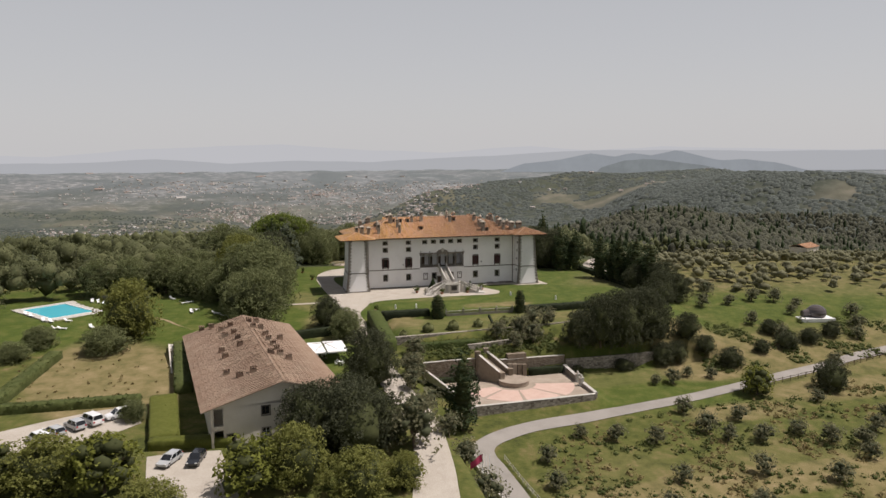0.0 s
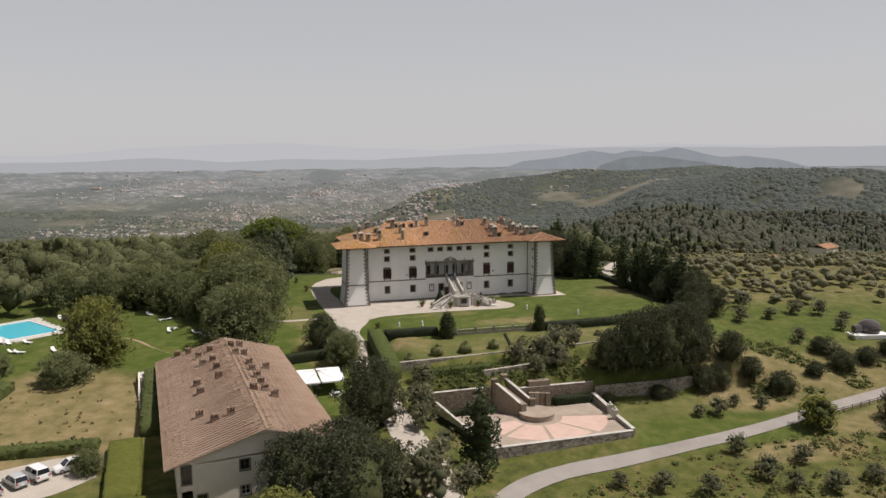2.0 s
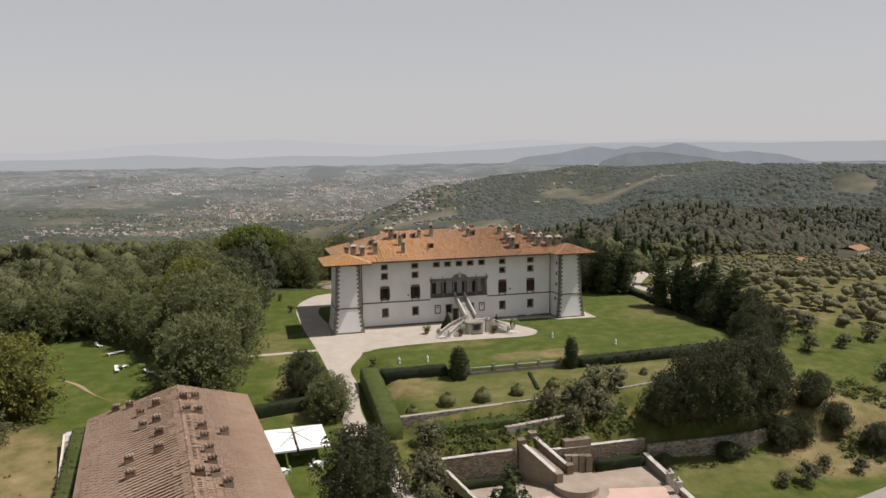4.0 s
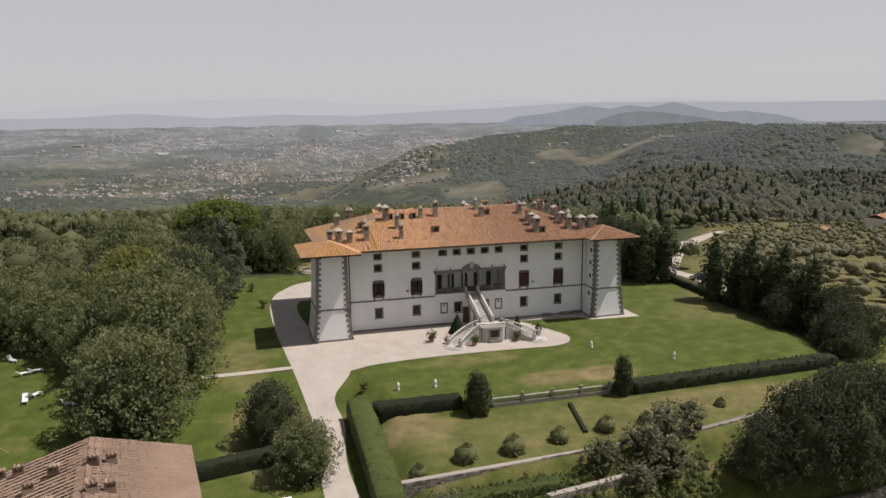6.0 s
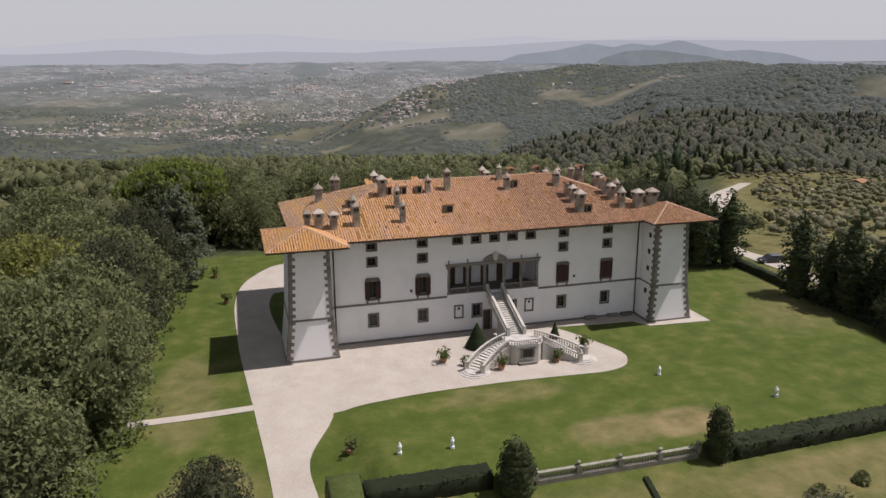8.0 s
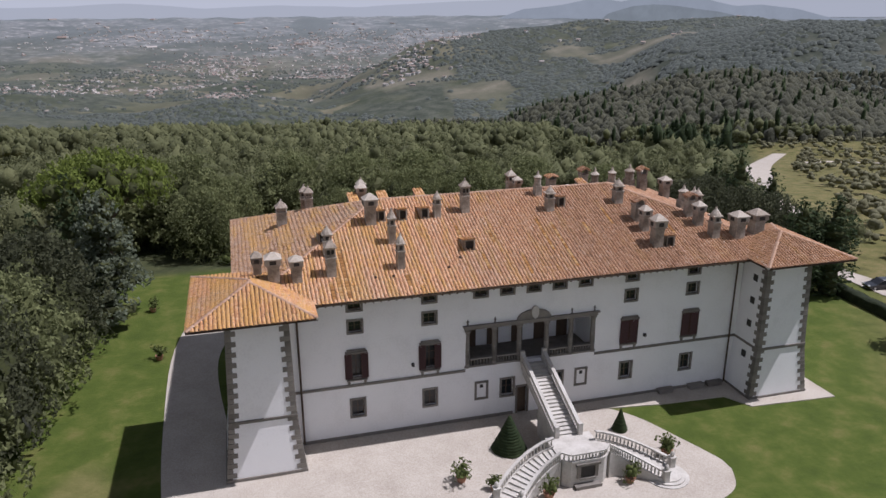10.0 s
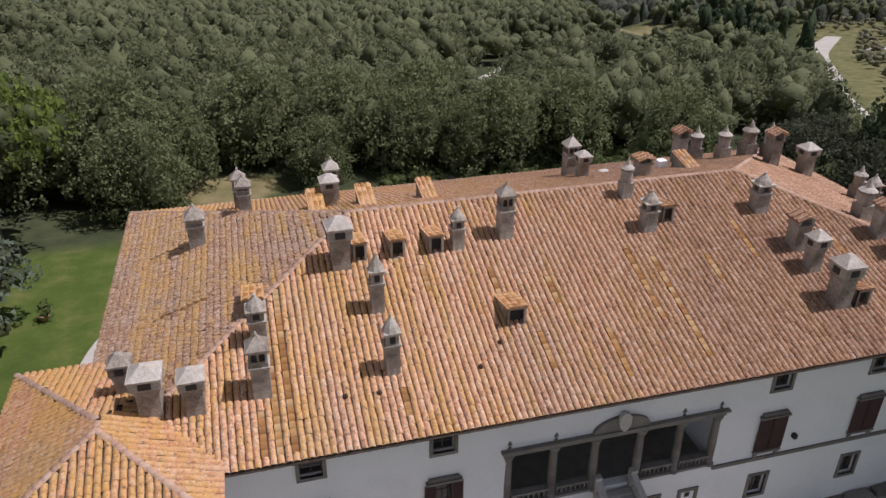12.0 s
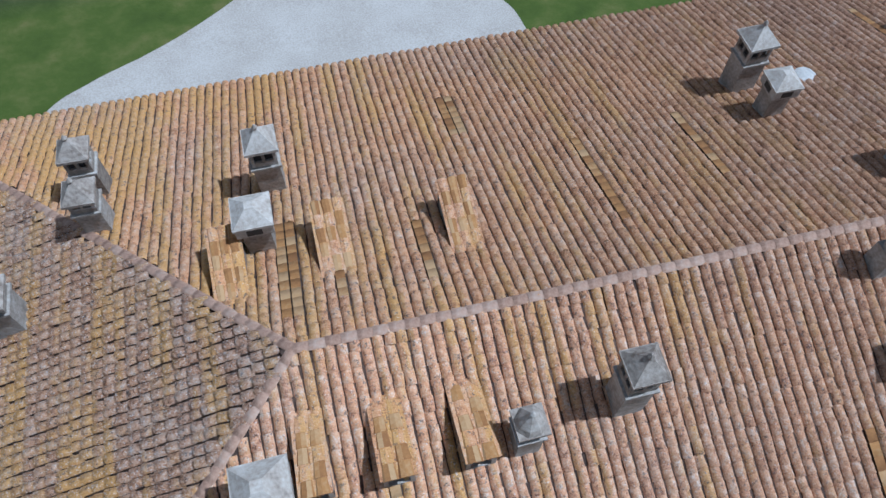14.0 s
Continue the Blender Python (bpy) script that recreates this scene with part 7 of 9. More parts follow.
def topiary(x, y, r, t):
    b = Build()
    ob = thing("topiary", "dark clipped cone of yew on the gravel", "topiary", pose(x, y, 0.05))
    rg = np.random.default_rng(int(abs(x) * 9))
    ls = [(0, 0, t * (k + 0.4) / 14, r * (1.02 - k / 14.5), r * (1.02 - k / 14.5), t / 10) for k in range(14)]
    V, F = crown_arrays(ls, rg, 0.09, 1.9, ICO2, 0.02, 0.97)
    part("foliage", array_mesh("foliage", V, F, CYPRESS), None, ob)
    b.tube((0, 0, -0.05), (0, 0, 0.5), 0.1, 0.08)
    part("trunk", b, BARK, ob)


topiary(-4.3, -5.8, 1.7, 3.3)
topiary(7.0, -5.6, 0.8, 2.2)
POT = material("terracotta_pot", [(0.3, (0.30, 0.14, 0.08)), (0.7, (0.42, 0.23, 0.15))], scale=3)


def potted(x, y, z=None, size=1.0):
    ob = thing("potted_plant", "leafy shrub in a terracotta pot", "potted plant", pose(x, y, h(x, y) + 0.06 if z is None else z) @ Matrix.Diagonal((size, size, size, 1)), group="pots round the villa")
    b = Build()
    b.ring(0, 0, [(0.3, 0), (0.42, 0.45), (0.46, 0.45), (0.46, 0.55), (0.38, 0.55)], 12)
    part("pot", b, POT, ob)
    rg = np.random.default_rng(int(abs(x * 3 + y * 5)))
    ls = [(rg.uniform(-0.4, 0.4), rg.uniform(-0.4, 0.4), rg.uniform(0.7, 1.3), 0.35, 0.35, 0.4) for k in range(6)]
    V, F = crown_arrays(ls, rg, 0.2, 16, ICO1, 0.2, 0.7)
    part("foliage", array_mesh("foliage", V, F, SHRUB), None, ob)


for x, y, s in ((-24.6, -26, 1.0), (-37.5, -25.5, 1.0), (-9.9, -9.3, 1.1), (-3.6, -13.4, 1.1), (3.9, -13.3, 1.0), (9.0, -10.6, 1.2), (-38.4, 37, 1.0), (-36.5, 22, 1.0), (-7.6, -11.2, 0.8)):
    potted(x, y, size=s)


def statue(x, y, t=1.25, label="small white stone statue on the lawn"):
    b = Build()
    b.ring(0, 0, [(0.24, 0), (0.24, 0.25), (0.16, 0.27), (0.2, t * 0.5), (0.23, t * 0.68), (0.17, t * 0.78), (0.08, t * 0.82), (0.12, t * 0.9), (0.04, t)], 9)
    ob = part("statue", b, WHITE)
    ob.location = (x, y, h(x, y))
    tagged(ob, label, "statue", group="statues along the hedge")


for x, y in ((-20.1, -29.4), (-14.8, -29.8), (13.4, -33.0), (24.0, -29.2), (14.3, -20.3)):
    statue(x, y)

# the back court with its balustraded bay
ribbon("rear_court", [(-35, 24, -20, 26.5), (-33.5, 32, -8, 27.5), (-29.2, 39.9, 4.2, 33), (-25.9, 42.4, 4.4, 41), (-22.1, 44.2, 3.4, 44.3), (-18.8, 46.1, 1.2, 46.9), (-15.3, 48.7, -1.2, 49.4), (-11.6, 52.1, -3.8, 52), (-8, 56, -4.4, 54.2), (-4, 58.9, -2.6, 56.5), (1.6, 60.6, 1.9, 58.8), (7, 65, 9, 62)], GRAVEL, "pale gravel court and track behind the villa", "forecourt", lift=0.09)
bay = thing("belvedere", "round gravel lookout with a white balustrade", "belvedere", pose(-19.2, 54.3, h(-19.2, 54.3)))
b = Build()
b.ring(0, 0, [(7.4, -2.5), (7.4, 0.12)], 28, sx=1.0, sy=0.62)
part("floor", b, BEIGE, bay)
for k in range(58):
    a = radians(-62 + k * 292 / 57)
    piece("baluster", BALUSTER_MOSSY, bay, pose(7.1 * math.cos(a), 4.35 * math.sin(a), 0.22))
for k in range(29):
    a0, a1 = radians(-62 + k * 10.07), radians(-62 + (k + 1) * 10.07)
    for z, wd, nm in ((0.12, 0.35, "kerb"), (0.8, 0.4, "rail")):
        b = Build()
        b.bar((7.1 * math.cos(a0), 4.35 * math.sin(a0), z), (7.1 * math.cos(a1), 4.35 * math.sin(a1), z), wd, 0.12)
        part(nm, b, MOSSY, bay)
for x, y in ((4.2, 1.2), (5.0, -0.6)):
    b = Build()
    b.ring(x, y, [(0.35, 0.12), (0.35, 0.2), (0.12, 0.25), (0.12, 0.72), (0.55, 0.76), (0.55, 0.83)], 12)
    part("stone_table", b, PALE_STONE, bay)

for x, y, r, t in ((3.8, 60.8, 1.0, 1.4), (0.2, 62.2, 1.1, 1.5), (2.6, 62.6, 1.1, 1.6), (5.0, 58.6, 1.0, 1.0), (6.5, 57.4, 1.1, 1.2), (8.6, 56.6, 1.2, 1.1), (3.9, 57.3, 0.9, 0.9), (10.8, 57.2, 1.1, 1.2), (-1.6, 61.4, 1.0, 1.3), (-9.2, 59.2, 1.1, 1.3), (-10.2, 61.6, 1.3, 1.8), (-28.6, 54.6, 1.3, 1.5), (-27.6, 59.8, 1.4, 1.7), (14, 57.6, 1.2, 1.3), (18, 58.4, 1.2, 1.2), (22, 58.6, 1.3, 1.4), (26, 59.2, 1.2, 1.3)):
    bush(x, y, r, t, SHRUB, "rounded green shrub beside the rear court")

# ---- pool and meadow ----
POOL = pose(-104.0, -4.0, -0.78, 0, 0, -54)
WATER = bpy.data.materials.new("pool_water")
WATER.use_nodes = True
wb = WATER.node_tree.nodes["Principled BSDF"]
wb.inputs["Base Color"].default_value = (0.10, 0.52, 0.62, 1)
wb.inputs["Roughness"].default_value = 0.06
wnz = WATER.node_tree.nodes.new("ShaderNodeTexNoise")
wnz.inputs["Scale"].default_value = 1.5
wbp = WATER.node_tree.nodes.new("ShaderNodeBump")
wbp.inputs["Strength"].default_value, wbp.inputs["Distance"].default_value = 0.1, 0.05
WATER.node_tree.links.new(wnz.outputs[0], wbp.inputs["Height"])
WATER.node_tree.links.new(wbp.outputs[0], wb.inputs["Normal"])
pool = thing("swimming_pool", "turquoise swimming pool with a pale stone surround", "swimming pool", POOL)
b = Build()
px, py = 8.3, 5.4
for x0, y0, x1, y1 in ((-px - 2.2, -py - 2.0, px + 2.2, -py), (-px - 2.2, py, px + 2.2, py + 3.2), (-px - 2.2, -py, -px, py), (px, -py, px + 3.0, py)):
    b.box(x0, y0, -0.6, x1, y1, 0.14)
part("deck", b, PALE_STONE, pool)
b = Build()
b.box(-px, -py, -0.6, px, py, 0.03)
part("water", b, WATER, pool, "clear turquoise water")
b = Build()
for x0, y0, x1, y1 in ((-px - 0.3, -py - 0.3, px + 0.3, -py), (-px - 0.3, py, px + 0.3, py + 0.3), (-px - 0.3, -py, -px, py), (px, -py, px + 0.3, py)):
    b.box(x0, y0, 0.14, x1, y1, 0.18)
part("coping", b, WHITE, pool)


def lounger_proto():
    ob = thing("sun_lounger", "white plastic sun lounger on the grass", "sun lounger", group="loungers round the pool")
    b = Build()
    b.box(-0.32, -0.95, 0.3, 0.32, 0.35, 0.36)
    part("seat", b, WHITE, ob)
    b = Build()
    b.hull([(-0.32, 0.35, 0.3), (0.32, 0.35, 0.3), (0.32, 0.4, 0.36), (-0.32, 0.4, 0.36)], [(-0.32, 0.85, 0.75), (0.32, 0.85, 0.75), (0.32, 0.9, 0.8), (-0.32, 0.9, 0.8)])
    part("backrest", b, WHITE, ob)
    for x in (-0.28, 0.28):
        for y in (-0.85, 0.25):
            b = Build()
            b.box(x - 0.03, y - 0.03, 0, x + 0.03, y + 0.03, 0.3)
            part("leg", b, WHITE, ob)
    return ob


first = None
for x, y, a in ((-110.9, -6.5, 30), (-108.8, -9.8, 40), (-104.8, -15.6, 20), (-102.8, -17.0, 30), (-99.0, -17.4, 60), (-100.4, -23.0, 80), (-99.0, -23.6, 80), (-97.4, 5.0, 10), (-95.6, 3.5, 15), (-94.0, 1.8, 10), (-83.6, -29.9, 70), (-81.1, -31.3, 60), (-73.1, -6.0, 120), (-71.6, -5.2, 110), (-70.3, -17.0, 10), (-69.4, -15.8, 150), (-64.3, -19.7, 60), (-62.3, -22.3, 80), (-92.5, -24.0, 30), (-76.5, 1.5, 40)):
    m = pose(x, y, h(x, y), 0, 0, a) @ Matrix.Diagonal((1.15, 1.15, 1.15, 1))
    if first is None:
        first = lounger_proto()
        first.matrix_basis = m
        first_m = m
    else:
        c = copy_thing(first, pose(x, y, h(x, y), 0, 0, a))

# parasols and tables in the farmhouse garden
CANVAS = plain("white_canvas", (0.80, 0.79, 0.77), rough=0.8, var=0.04)
par = thing("garden_parasol", "double white canvas parasol on one mast", "parasol", pose(-41.0, -56.2, h(-41, -56.2), 0, 0, 3))
b = Build()
b.tube((0, 0, 0), (0, 0, 3.5), 0.07, 0.06, 8, 0)
part("mast", b, WOOD, par)
for sx in (-1, 1):
    b = Build()
    x0, x1 = sorted((sx * 0.15, sx * 4.5))
    b.hull([(x0, -3.9, 2.35), (x1, -3.9, 2.25), (x1, 3.9, 2.6), (x0, 3.9, 2.7)], [(x0, -3.9, 2.4), (x1, -3.9, 2.3), (x1, 3.9, 2.65), (x0, 3.9, 2.75)])
    b.box(x0, -3.92, 2.1, x1, -3.88, 2.36)
    part("canopy", b, CANVAS, par, "white canvas canopy")
    for sy in (-1, 1):
        b = Build()
        b.tube((0, 0, 3.4), (sx * 2.3, sy * 2.6, 2.66 + 0.1 * sy), 0.05, 0.03, 6)
        part("arm", b, WOOD, par)
b = Build()
b.ring(0, 0, [(0.6, 0.02), (0.6, 0.12), (0.1, 0.15)], 10)
part("base_plate", b, PIETRA, par)


def table_set(x, y):
    ob = thing("garden_table", "round white garden table", "table", pose(x, y, h(x, y)), group="garden tables")
    b = Build()
    b.ring(0, 0, [(0.6, 0.7), (0.62, 0.72), (0.6, 0.75)], 16)
    part("tabletop", b, WHITE, ob)
    b = Build()
    b.ring(0, 0, [(0.25, 0), (0.06, 0.06), (0.05, 0.7)], 8)
    part("pedestal", b, WHITE, ob)
    for k in range(4):
        a = k * 1.57 + 0.4
        ch = thing("garden_chair", "white garden chair at a round table", "chair", pose(x + 1.0 * math.cos(a), y + 1.0 * math.sin(a), h(x, y), 0, 0, math.degrees(a) - 90), group="garden chairs")
        b = Build()
        b.box(-0.22, -0.22, 0.42, 0.22, 0.22, 0.46)
        part("seat", b, WHITE, ch)
        b = Build()
        b.box(-0.22, 0.2, 0.46, 0.22, 0.24, 0.88)
        part("backrest", b, WHITE, ch)
        for lx in (-0.19, 0.19):
            for ly in (-0.19, 0.19):
                b = Build()
                b.box(lx - 0.02, ly - 0.02, 0, lx + 0.02, ly + 0.02, 0.42)
                part("leg", b, WHITE, ch)


for x, y in ((-43.1, -61.4), (-38.2, -60.5), (-41.5, -54.5), (-39, -52.5)):
    table_set(x, y)

# ---- car park ----
ribbon("car_park", [(-98, -81.0, -95, -90), (-90, -77.5, -88, -88.5), (-82, -74.8, -80, -86), (-76.5, -74.8, -74.8, -82)], GRAVEL, "pale gravel car park", "car park", lift=0.07)
ribbon("car_park", [(-72.5, -95.2, -71, -112), (-67, -95.0, -66, -113), (-61.5, -95.5, -58, -114)], GRAVEL, "pale gravel parking court", "car park", lift=0.07)


def paint(name, colour):
    m = plain(name, colour, rough=0.25, var=0.03)
    m.node_tree.nodes["Principled BSDF"].inputs["Coat Weight"].default_value = 0.6
    return m


PAINTS = {"white": paint("white_car_paint", (0.75, 0.75, 0.74)), "silver": paint("silver_car_paint", (0.42, 0.43, 0.43)), "grey": paint("grey_car_paint", (0.20, 0.21, 0.23)), "black": paint("black_car_paint", (0.018, 0.02, 0.024))}
RUBBER = plain("tyre_rubber", (0.02, 0.02, 0.02), rough=0.9)
STEEL = plain("wheel_rim", (0.45, 0.45, 0.45), rough=0.3, metal=0.8)
LAMP_RED = plain("red_lamp_glass", (0.35, 0.02, 0.02), rough=0.2)
LAMP_CLEAR = plain("clear_lamp_glass", (0.7, 0.7, 0.68), rough=0.15)


def car(x, y, a, colour, shape, label):
    """A car whose nose points along its own +y."""
    L, W, H = {"van": (4.7, 1.9, 1.9), "wagon": (4.6, 1.82, 1.5), "suv": (4.4, 1.85, 1.66)}[shape]
    ob = thing("car", label, "car", pose(x, y, h(x, y) + 0.07, 0, 0, a))
    b = Build()
    hw, hl = W / 2, L / 2
    bonnet = 0.52 * H if shape != "van" else 0.55 * H
    prof = [(-hl, 0.32), (-hl - 0.03, 0.62), (-hl + 0.05, bonnet + 0.08), (hl * 0.45, bonnet + 0.08), (hl - 0.15, bonnet - 0.12), (hl, 0.6), (hl - 0.03, 0.3)]
    for sx in (-1, 1):
        pts = [(sx * hw, yy, zz) for yy, zz in prof]
        b.face(pts if sx < 0 else pts[::-1])
    for (y0, z0), (y1, z1) in zip(prof, prof[1:] + prof[:1]):
        b.face([(-hw, y0, z0), (hw, y0, z0), (hw, y1, z1), (-hw, y1, z1)][::-1])
    part("body", b, PAINTS[colour], ob)
    b = Build()
    gl = {"van": (-hl + 0.08, -hl + 0.22, hl * 0.3, hl * 0.62), "wagon": (-hl + 0.15, -hl + 0.55, hl * 0.12, hl * 0.5), "suv": (-hl + 0.1, -hl + 0.4, hl * 0.12, hl * 0.5)}[shape]
    y0, y1, y2, y3 = gl
    z0, z1 = bonnet + 0.06, H - 0.04
    k = hw - 0.18
    b.hull([(-hw + 0.04, y0, z0), (hw - 0.04, y0, z0), (hw - 0.04, y3, z0), (-hw + 0.04, y3, z0)], [(-k, y1, z1), (k, y1, z1), (k, y2, z1), (-k, y2, z1)])
    part("cabin_glass", b, GLASS, ob)
    b = Build()
    b.hull([(-k - 0.02, y1 - 0.05, z1 - 0.02), (k + 0.02, y1 - 0.05, z1 - 0.02), (k + 0.02, y2 + 0.04, z1 - 0.02), (-k - 0.02, y2 + 0.04, z1 - 0.02)], [(-k + 0.08, y1 + 0.02, H), (k - 0.08, y1 + 0.02, H), (k - 0.08, y2 - 0.05, H), (-k + 0.08, y2 - 0.05, H)])
    part("roof_panel", b, PAINTS[colour], ob)
    for sx in (-1, 1):
        for ya, yb in ((y0, y1), (y3, y2), ((y0 + y3) / 2, (y1 + y2) / 2)):
            b = Build()
            b.tube((sx * (hw - 0.03), ya, z0), (sx * (k + 0.01), yb, z1), 0.05, 0.05, 5)
            part("pillar", b, PAINTS[colour], ob)
    for sx in (-1, 1):
        for yy in (-hl * 0.62, hl * 0.62):
            b = Build()
            b.tube((sx * (hw - 0.2), yy, 0.32), (sx * (hw + 0.01), yy, 0.32), 0.32, 0.32, 14)
            wheel = part("wheel", b, RUBBER, ob)
            b = Build()
            b.tube((sx * (hw + 0.005), yy, 0.32), (sx * (hw + 0.02), yy, 0.32), 0.2, 0.19, 10)
            part("rim", b, STEEL, wheel)
        b = Build()
        b.box(sx * (hw - 0.18) - 0.14, -hl - 0.05, 0.72, sx * (hw - 0.18) + 0.14, -hl + 0.02, 0.95)
        part("tail_lamp", b, LAMP_RED, ob)
        b = Build()
        b.box(sx * (hw - 0.25) - 0.18, hl - 0.12, 0.6, sx * (hw - 0.25) + 0.18, hl + 0.02, 0.74)
        part("headlamp", b, LAMP_CLEAR, ob)
        b = Build()
        b.box(sx * (hw + 0.08) - 0.1, y3 - 0.4, z0, sx * (hw + 0.08) + 0.1, y3 - 0.3, z0 + 0.14)
        part("wing_mirror", b, PAINTS[colour], ob)
    b = Build()
    b.box(-0.26, -hl - 0.06, 0.5, 0.26, -hl - 0.03, 0.62)
    part("number_plate", b, WHITE, ob)


car(-89.6, -86.2, 40, "white", "van", "white van parked on gravel")
car(-88.0, -83.4, 40, "silver", "wagon", "silver estate car parked on gravel")
car(-85.2, -81.6, 38, "silver", "suv", "pale silver car parked on gravel")
car(-82.9, -80.2, 38, "white", "van", "small white van parked on gravel")
car(-78.8, -78.7, 118, "white", "suv", "white car parked under a shrub")
car(-68.9, -98.0, 152, "silver", "wagon", "silver hatchback parked by the hedge")
car(61.2, 18.5, 80, "black", "wagon", "dark car parked on the track beside the grove")
car(-65.0, -98.6, 165, "black", "wagon", "black estate car parked by the hedge")

# ---- lane side ----
fence = thing("rail_fence", "dark wooden rail fence along the lane", "fence")
fx = [(46, -79.6), (55.8, -77.0), (73.4, -73.4), (89.4, -69.8), (127, -64.8)]


def along_line(pts, step):
    out = []
    for (xa, ya), (xb, yb) in zip(pts, pts[1:]):
        n = max(1, round(math.hypot(xb - xa, yb - ya) / step))
        out += [(xa + (xb - xa) * k / n, ya + (yb - ya) * k / n) for k in range(n)]
    return out + [pts[-1]]


posts = along_line(fx, 2.4)
for (x, y), nxt in zip(posts, posts[1:] + [None]):
    z = h(x, y)
    b = Build()
    b.tube((x, y, z - 0.2), (x, y, z + 1.15), 0.08, 0.07, 6)
    part("post", b, WOOD, fence)
    if nxt:
        z2 = h(*nxt)
        for up in (0.55, 1.0):
            b = Build()
            b.tube((x, y, z + up), (nxt[0], nxt[1], z2 + up), 0.06, 0.06, 6)
            part("rail", b, WOOD, fence)
guard = thing("guard_rail", "low pale railing beside the lane", "railing")
posts = along_line([(-14.4, -96.5), (-14.1, -104.5), (-13.2, -117), (-10, -132)], 1.8)
for (x, y), nxt in zip(posts, posts[1:] + [None]):
    z = h(x, y)
    b = Build()
    b.box(x - 0.05, y - 0.05, z - 0.2, x + 0.05, y + 0.05, z + 0.95)
    part("post", b, PALE_STONE, guard)
    if nxt:
        z2 = h(*nxt)
        for up in (0.4, 0.88):
            b = Build()
            b.tube((x, y, z + up), (nxt[0], nxt[1], z2 + up), 0.04, 0.04, 5)
            part("rail", b, PALE_STONE, guard)
b = Build()
kerb = along_line([(-20.6, -94.5), (-20.1, -98), (-19.5, -104), (-18.7, -117), (-15, -135)], 2.0)
for (xa, ya), (xb, yb) in zip(kerb, kerb[1:]):
    b.bar((xa, ya, h(xa, ya) - 0.1), (xb, yb, h(xb, yb) - 0.1), 0.35, 0.75)
tagged(part("kerb_wall", b, PALE_STONE), "low pale wall along the lane", "wall", kind="structure")
FLAG = plain("red_flag_cloth", (0.40, 0.045, 0.10), rough=0.8)
for k, x in enumerate((-22.3, -21.7, -21.1)):
    y = -108.6 + 0.2 * k
    ob = thing("flagpole", ("white flagpole with a drooping crimson flag", "white flagpole beside the lane", "white flagpole beside the lane")[k], "flagpole", pose(x, y, h(x, y)), group="flagpoles by the lane")
    b = Build()
    b.tube((0, 0, 0), (0, 0, 7.4), 0.07, 0.04, 8)
    part("pole", b, WHITE, ob)
    if k == 0:
        V, F = [], []
        for i in range(9):
            for j in range(5):
                V.append((-0.05 - i * 0.24, 0.12 * math.sin(i * 0.9 + j * 0.3), 7.2 - j * 0.3 - i * 0.11 - 0.02 * i * i * 0.3))
        for i in range(8):
            for j in range(4):
                q = i * 5 + j
                F.append((q, q + 1, q + 6, q + 5))
        part("flag", array_mesh("flag", V, F, FLAG, smooth=True), None, ob, "crimson flag")

# bubble tent on its deck
DOMEGLASS = bpy.data.materials.new("smoked_dome")
DOMEGLASS.use_nodes = True
dg = DOMEGLASS.node_tree.nodes["Principled BSDF"]
dg.inputs["Base Color"].default_value = (0.09, 0.075, 0.07, 1)
dg.inputs["Roughness"].default_value = 0.12
tent = thing("bubble_tent", "dark transparent bubble tent on a white deck", "tent", pose(91.5, -47.4, h(91.5, -47.4), 0, 0, -10))
b = Build()
b.box(-5.0, -3.2, -0.6, 4.2, 3.2, 0.35)
part("deck", b, WHITE, tent)
b = Build()
b.ring(0.6, 0, [(2.2, 0.35), (2.55, 1.0), (2.6, 1.6), (2.35, 2.4), (1.8, 3.0), (1.0, 3.4), (0.1, 3.55)], 22)
part("dome", b, DOMEGLASS, tent, smooth=True)
b = Build()
b.tube((-3.4, 0, 1.15), (-1.6, 0, 1.3), 0.95, 1.1, 14)
part("entrance_tunnel", b, DOMEGLASS, tent)


def cottage(x, y, a, w, d, t, label, z=None):
    ob = thing("cottage", label, "house", pose(x, y, (h(x, y) if z is None else z) - 0.5, 0, 0, a))
    b = Build()
    b.hull([(-w / 2, -d / 2, 0), (w / 2, -d / 2, 0), (w / 2, d / 2, 0), (-w / 2, d / 2, 0)], [(-w / 2, -d / 2, t), (w / 2, -d / 2, t), (w / 2, d / 2, t), (-w / 2, d / 2, t)])
    part("wall", b, CREAM, ob)
    b = Build()
    for sy in (-1, 1):
        b.hull([(-w / 2 - 0.5, sy * (d / 2 + 0.5), t - 0.1), (w / 2 + 0.5, sy * (d / 2 + 0.5), t - 0.1), (w / 2 + 0.5, 0, t + d * 0.18), (-w / 2 - 0.5, 0, t + d * 0.18)][::-sy], [(-w / 2 - 0.5, sy * (d / 2 + 0.5), t + 0.1), (w / 2 + 0.5, sy * (d / 2 + 0.5), t + 0.1), (w / 2 + 0.5, 0, t + d * 0.18 + 0.2), (-w / 2 - 0.5, 0, t + d * 0.18 + 0.2)][::-sy])
    part("roof", b, TILE, ob)
    for k in range(3):
        b = Build()
        xx0 = -w / 2 + w * (k + 0.5) / 3
        b.box(xx0 - 0.45, -d / 2 - 0.04, t * 0.4, xx0 + 0.45, -d / 2 + 0.02, t * 0.72)
        part("window", b, GLASS, ob)


cottage(301, 201, 25, 17, 11, 6.5, "small cream farmhouse with a red tiled roof beyond the olive grove")
cottage(272, 212, 25, 8, 6, 3.5, "low outhouse with a red tiled roof beyond the olive grove")
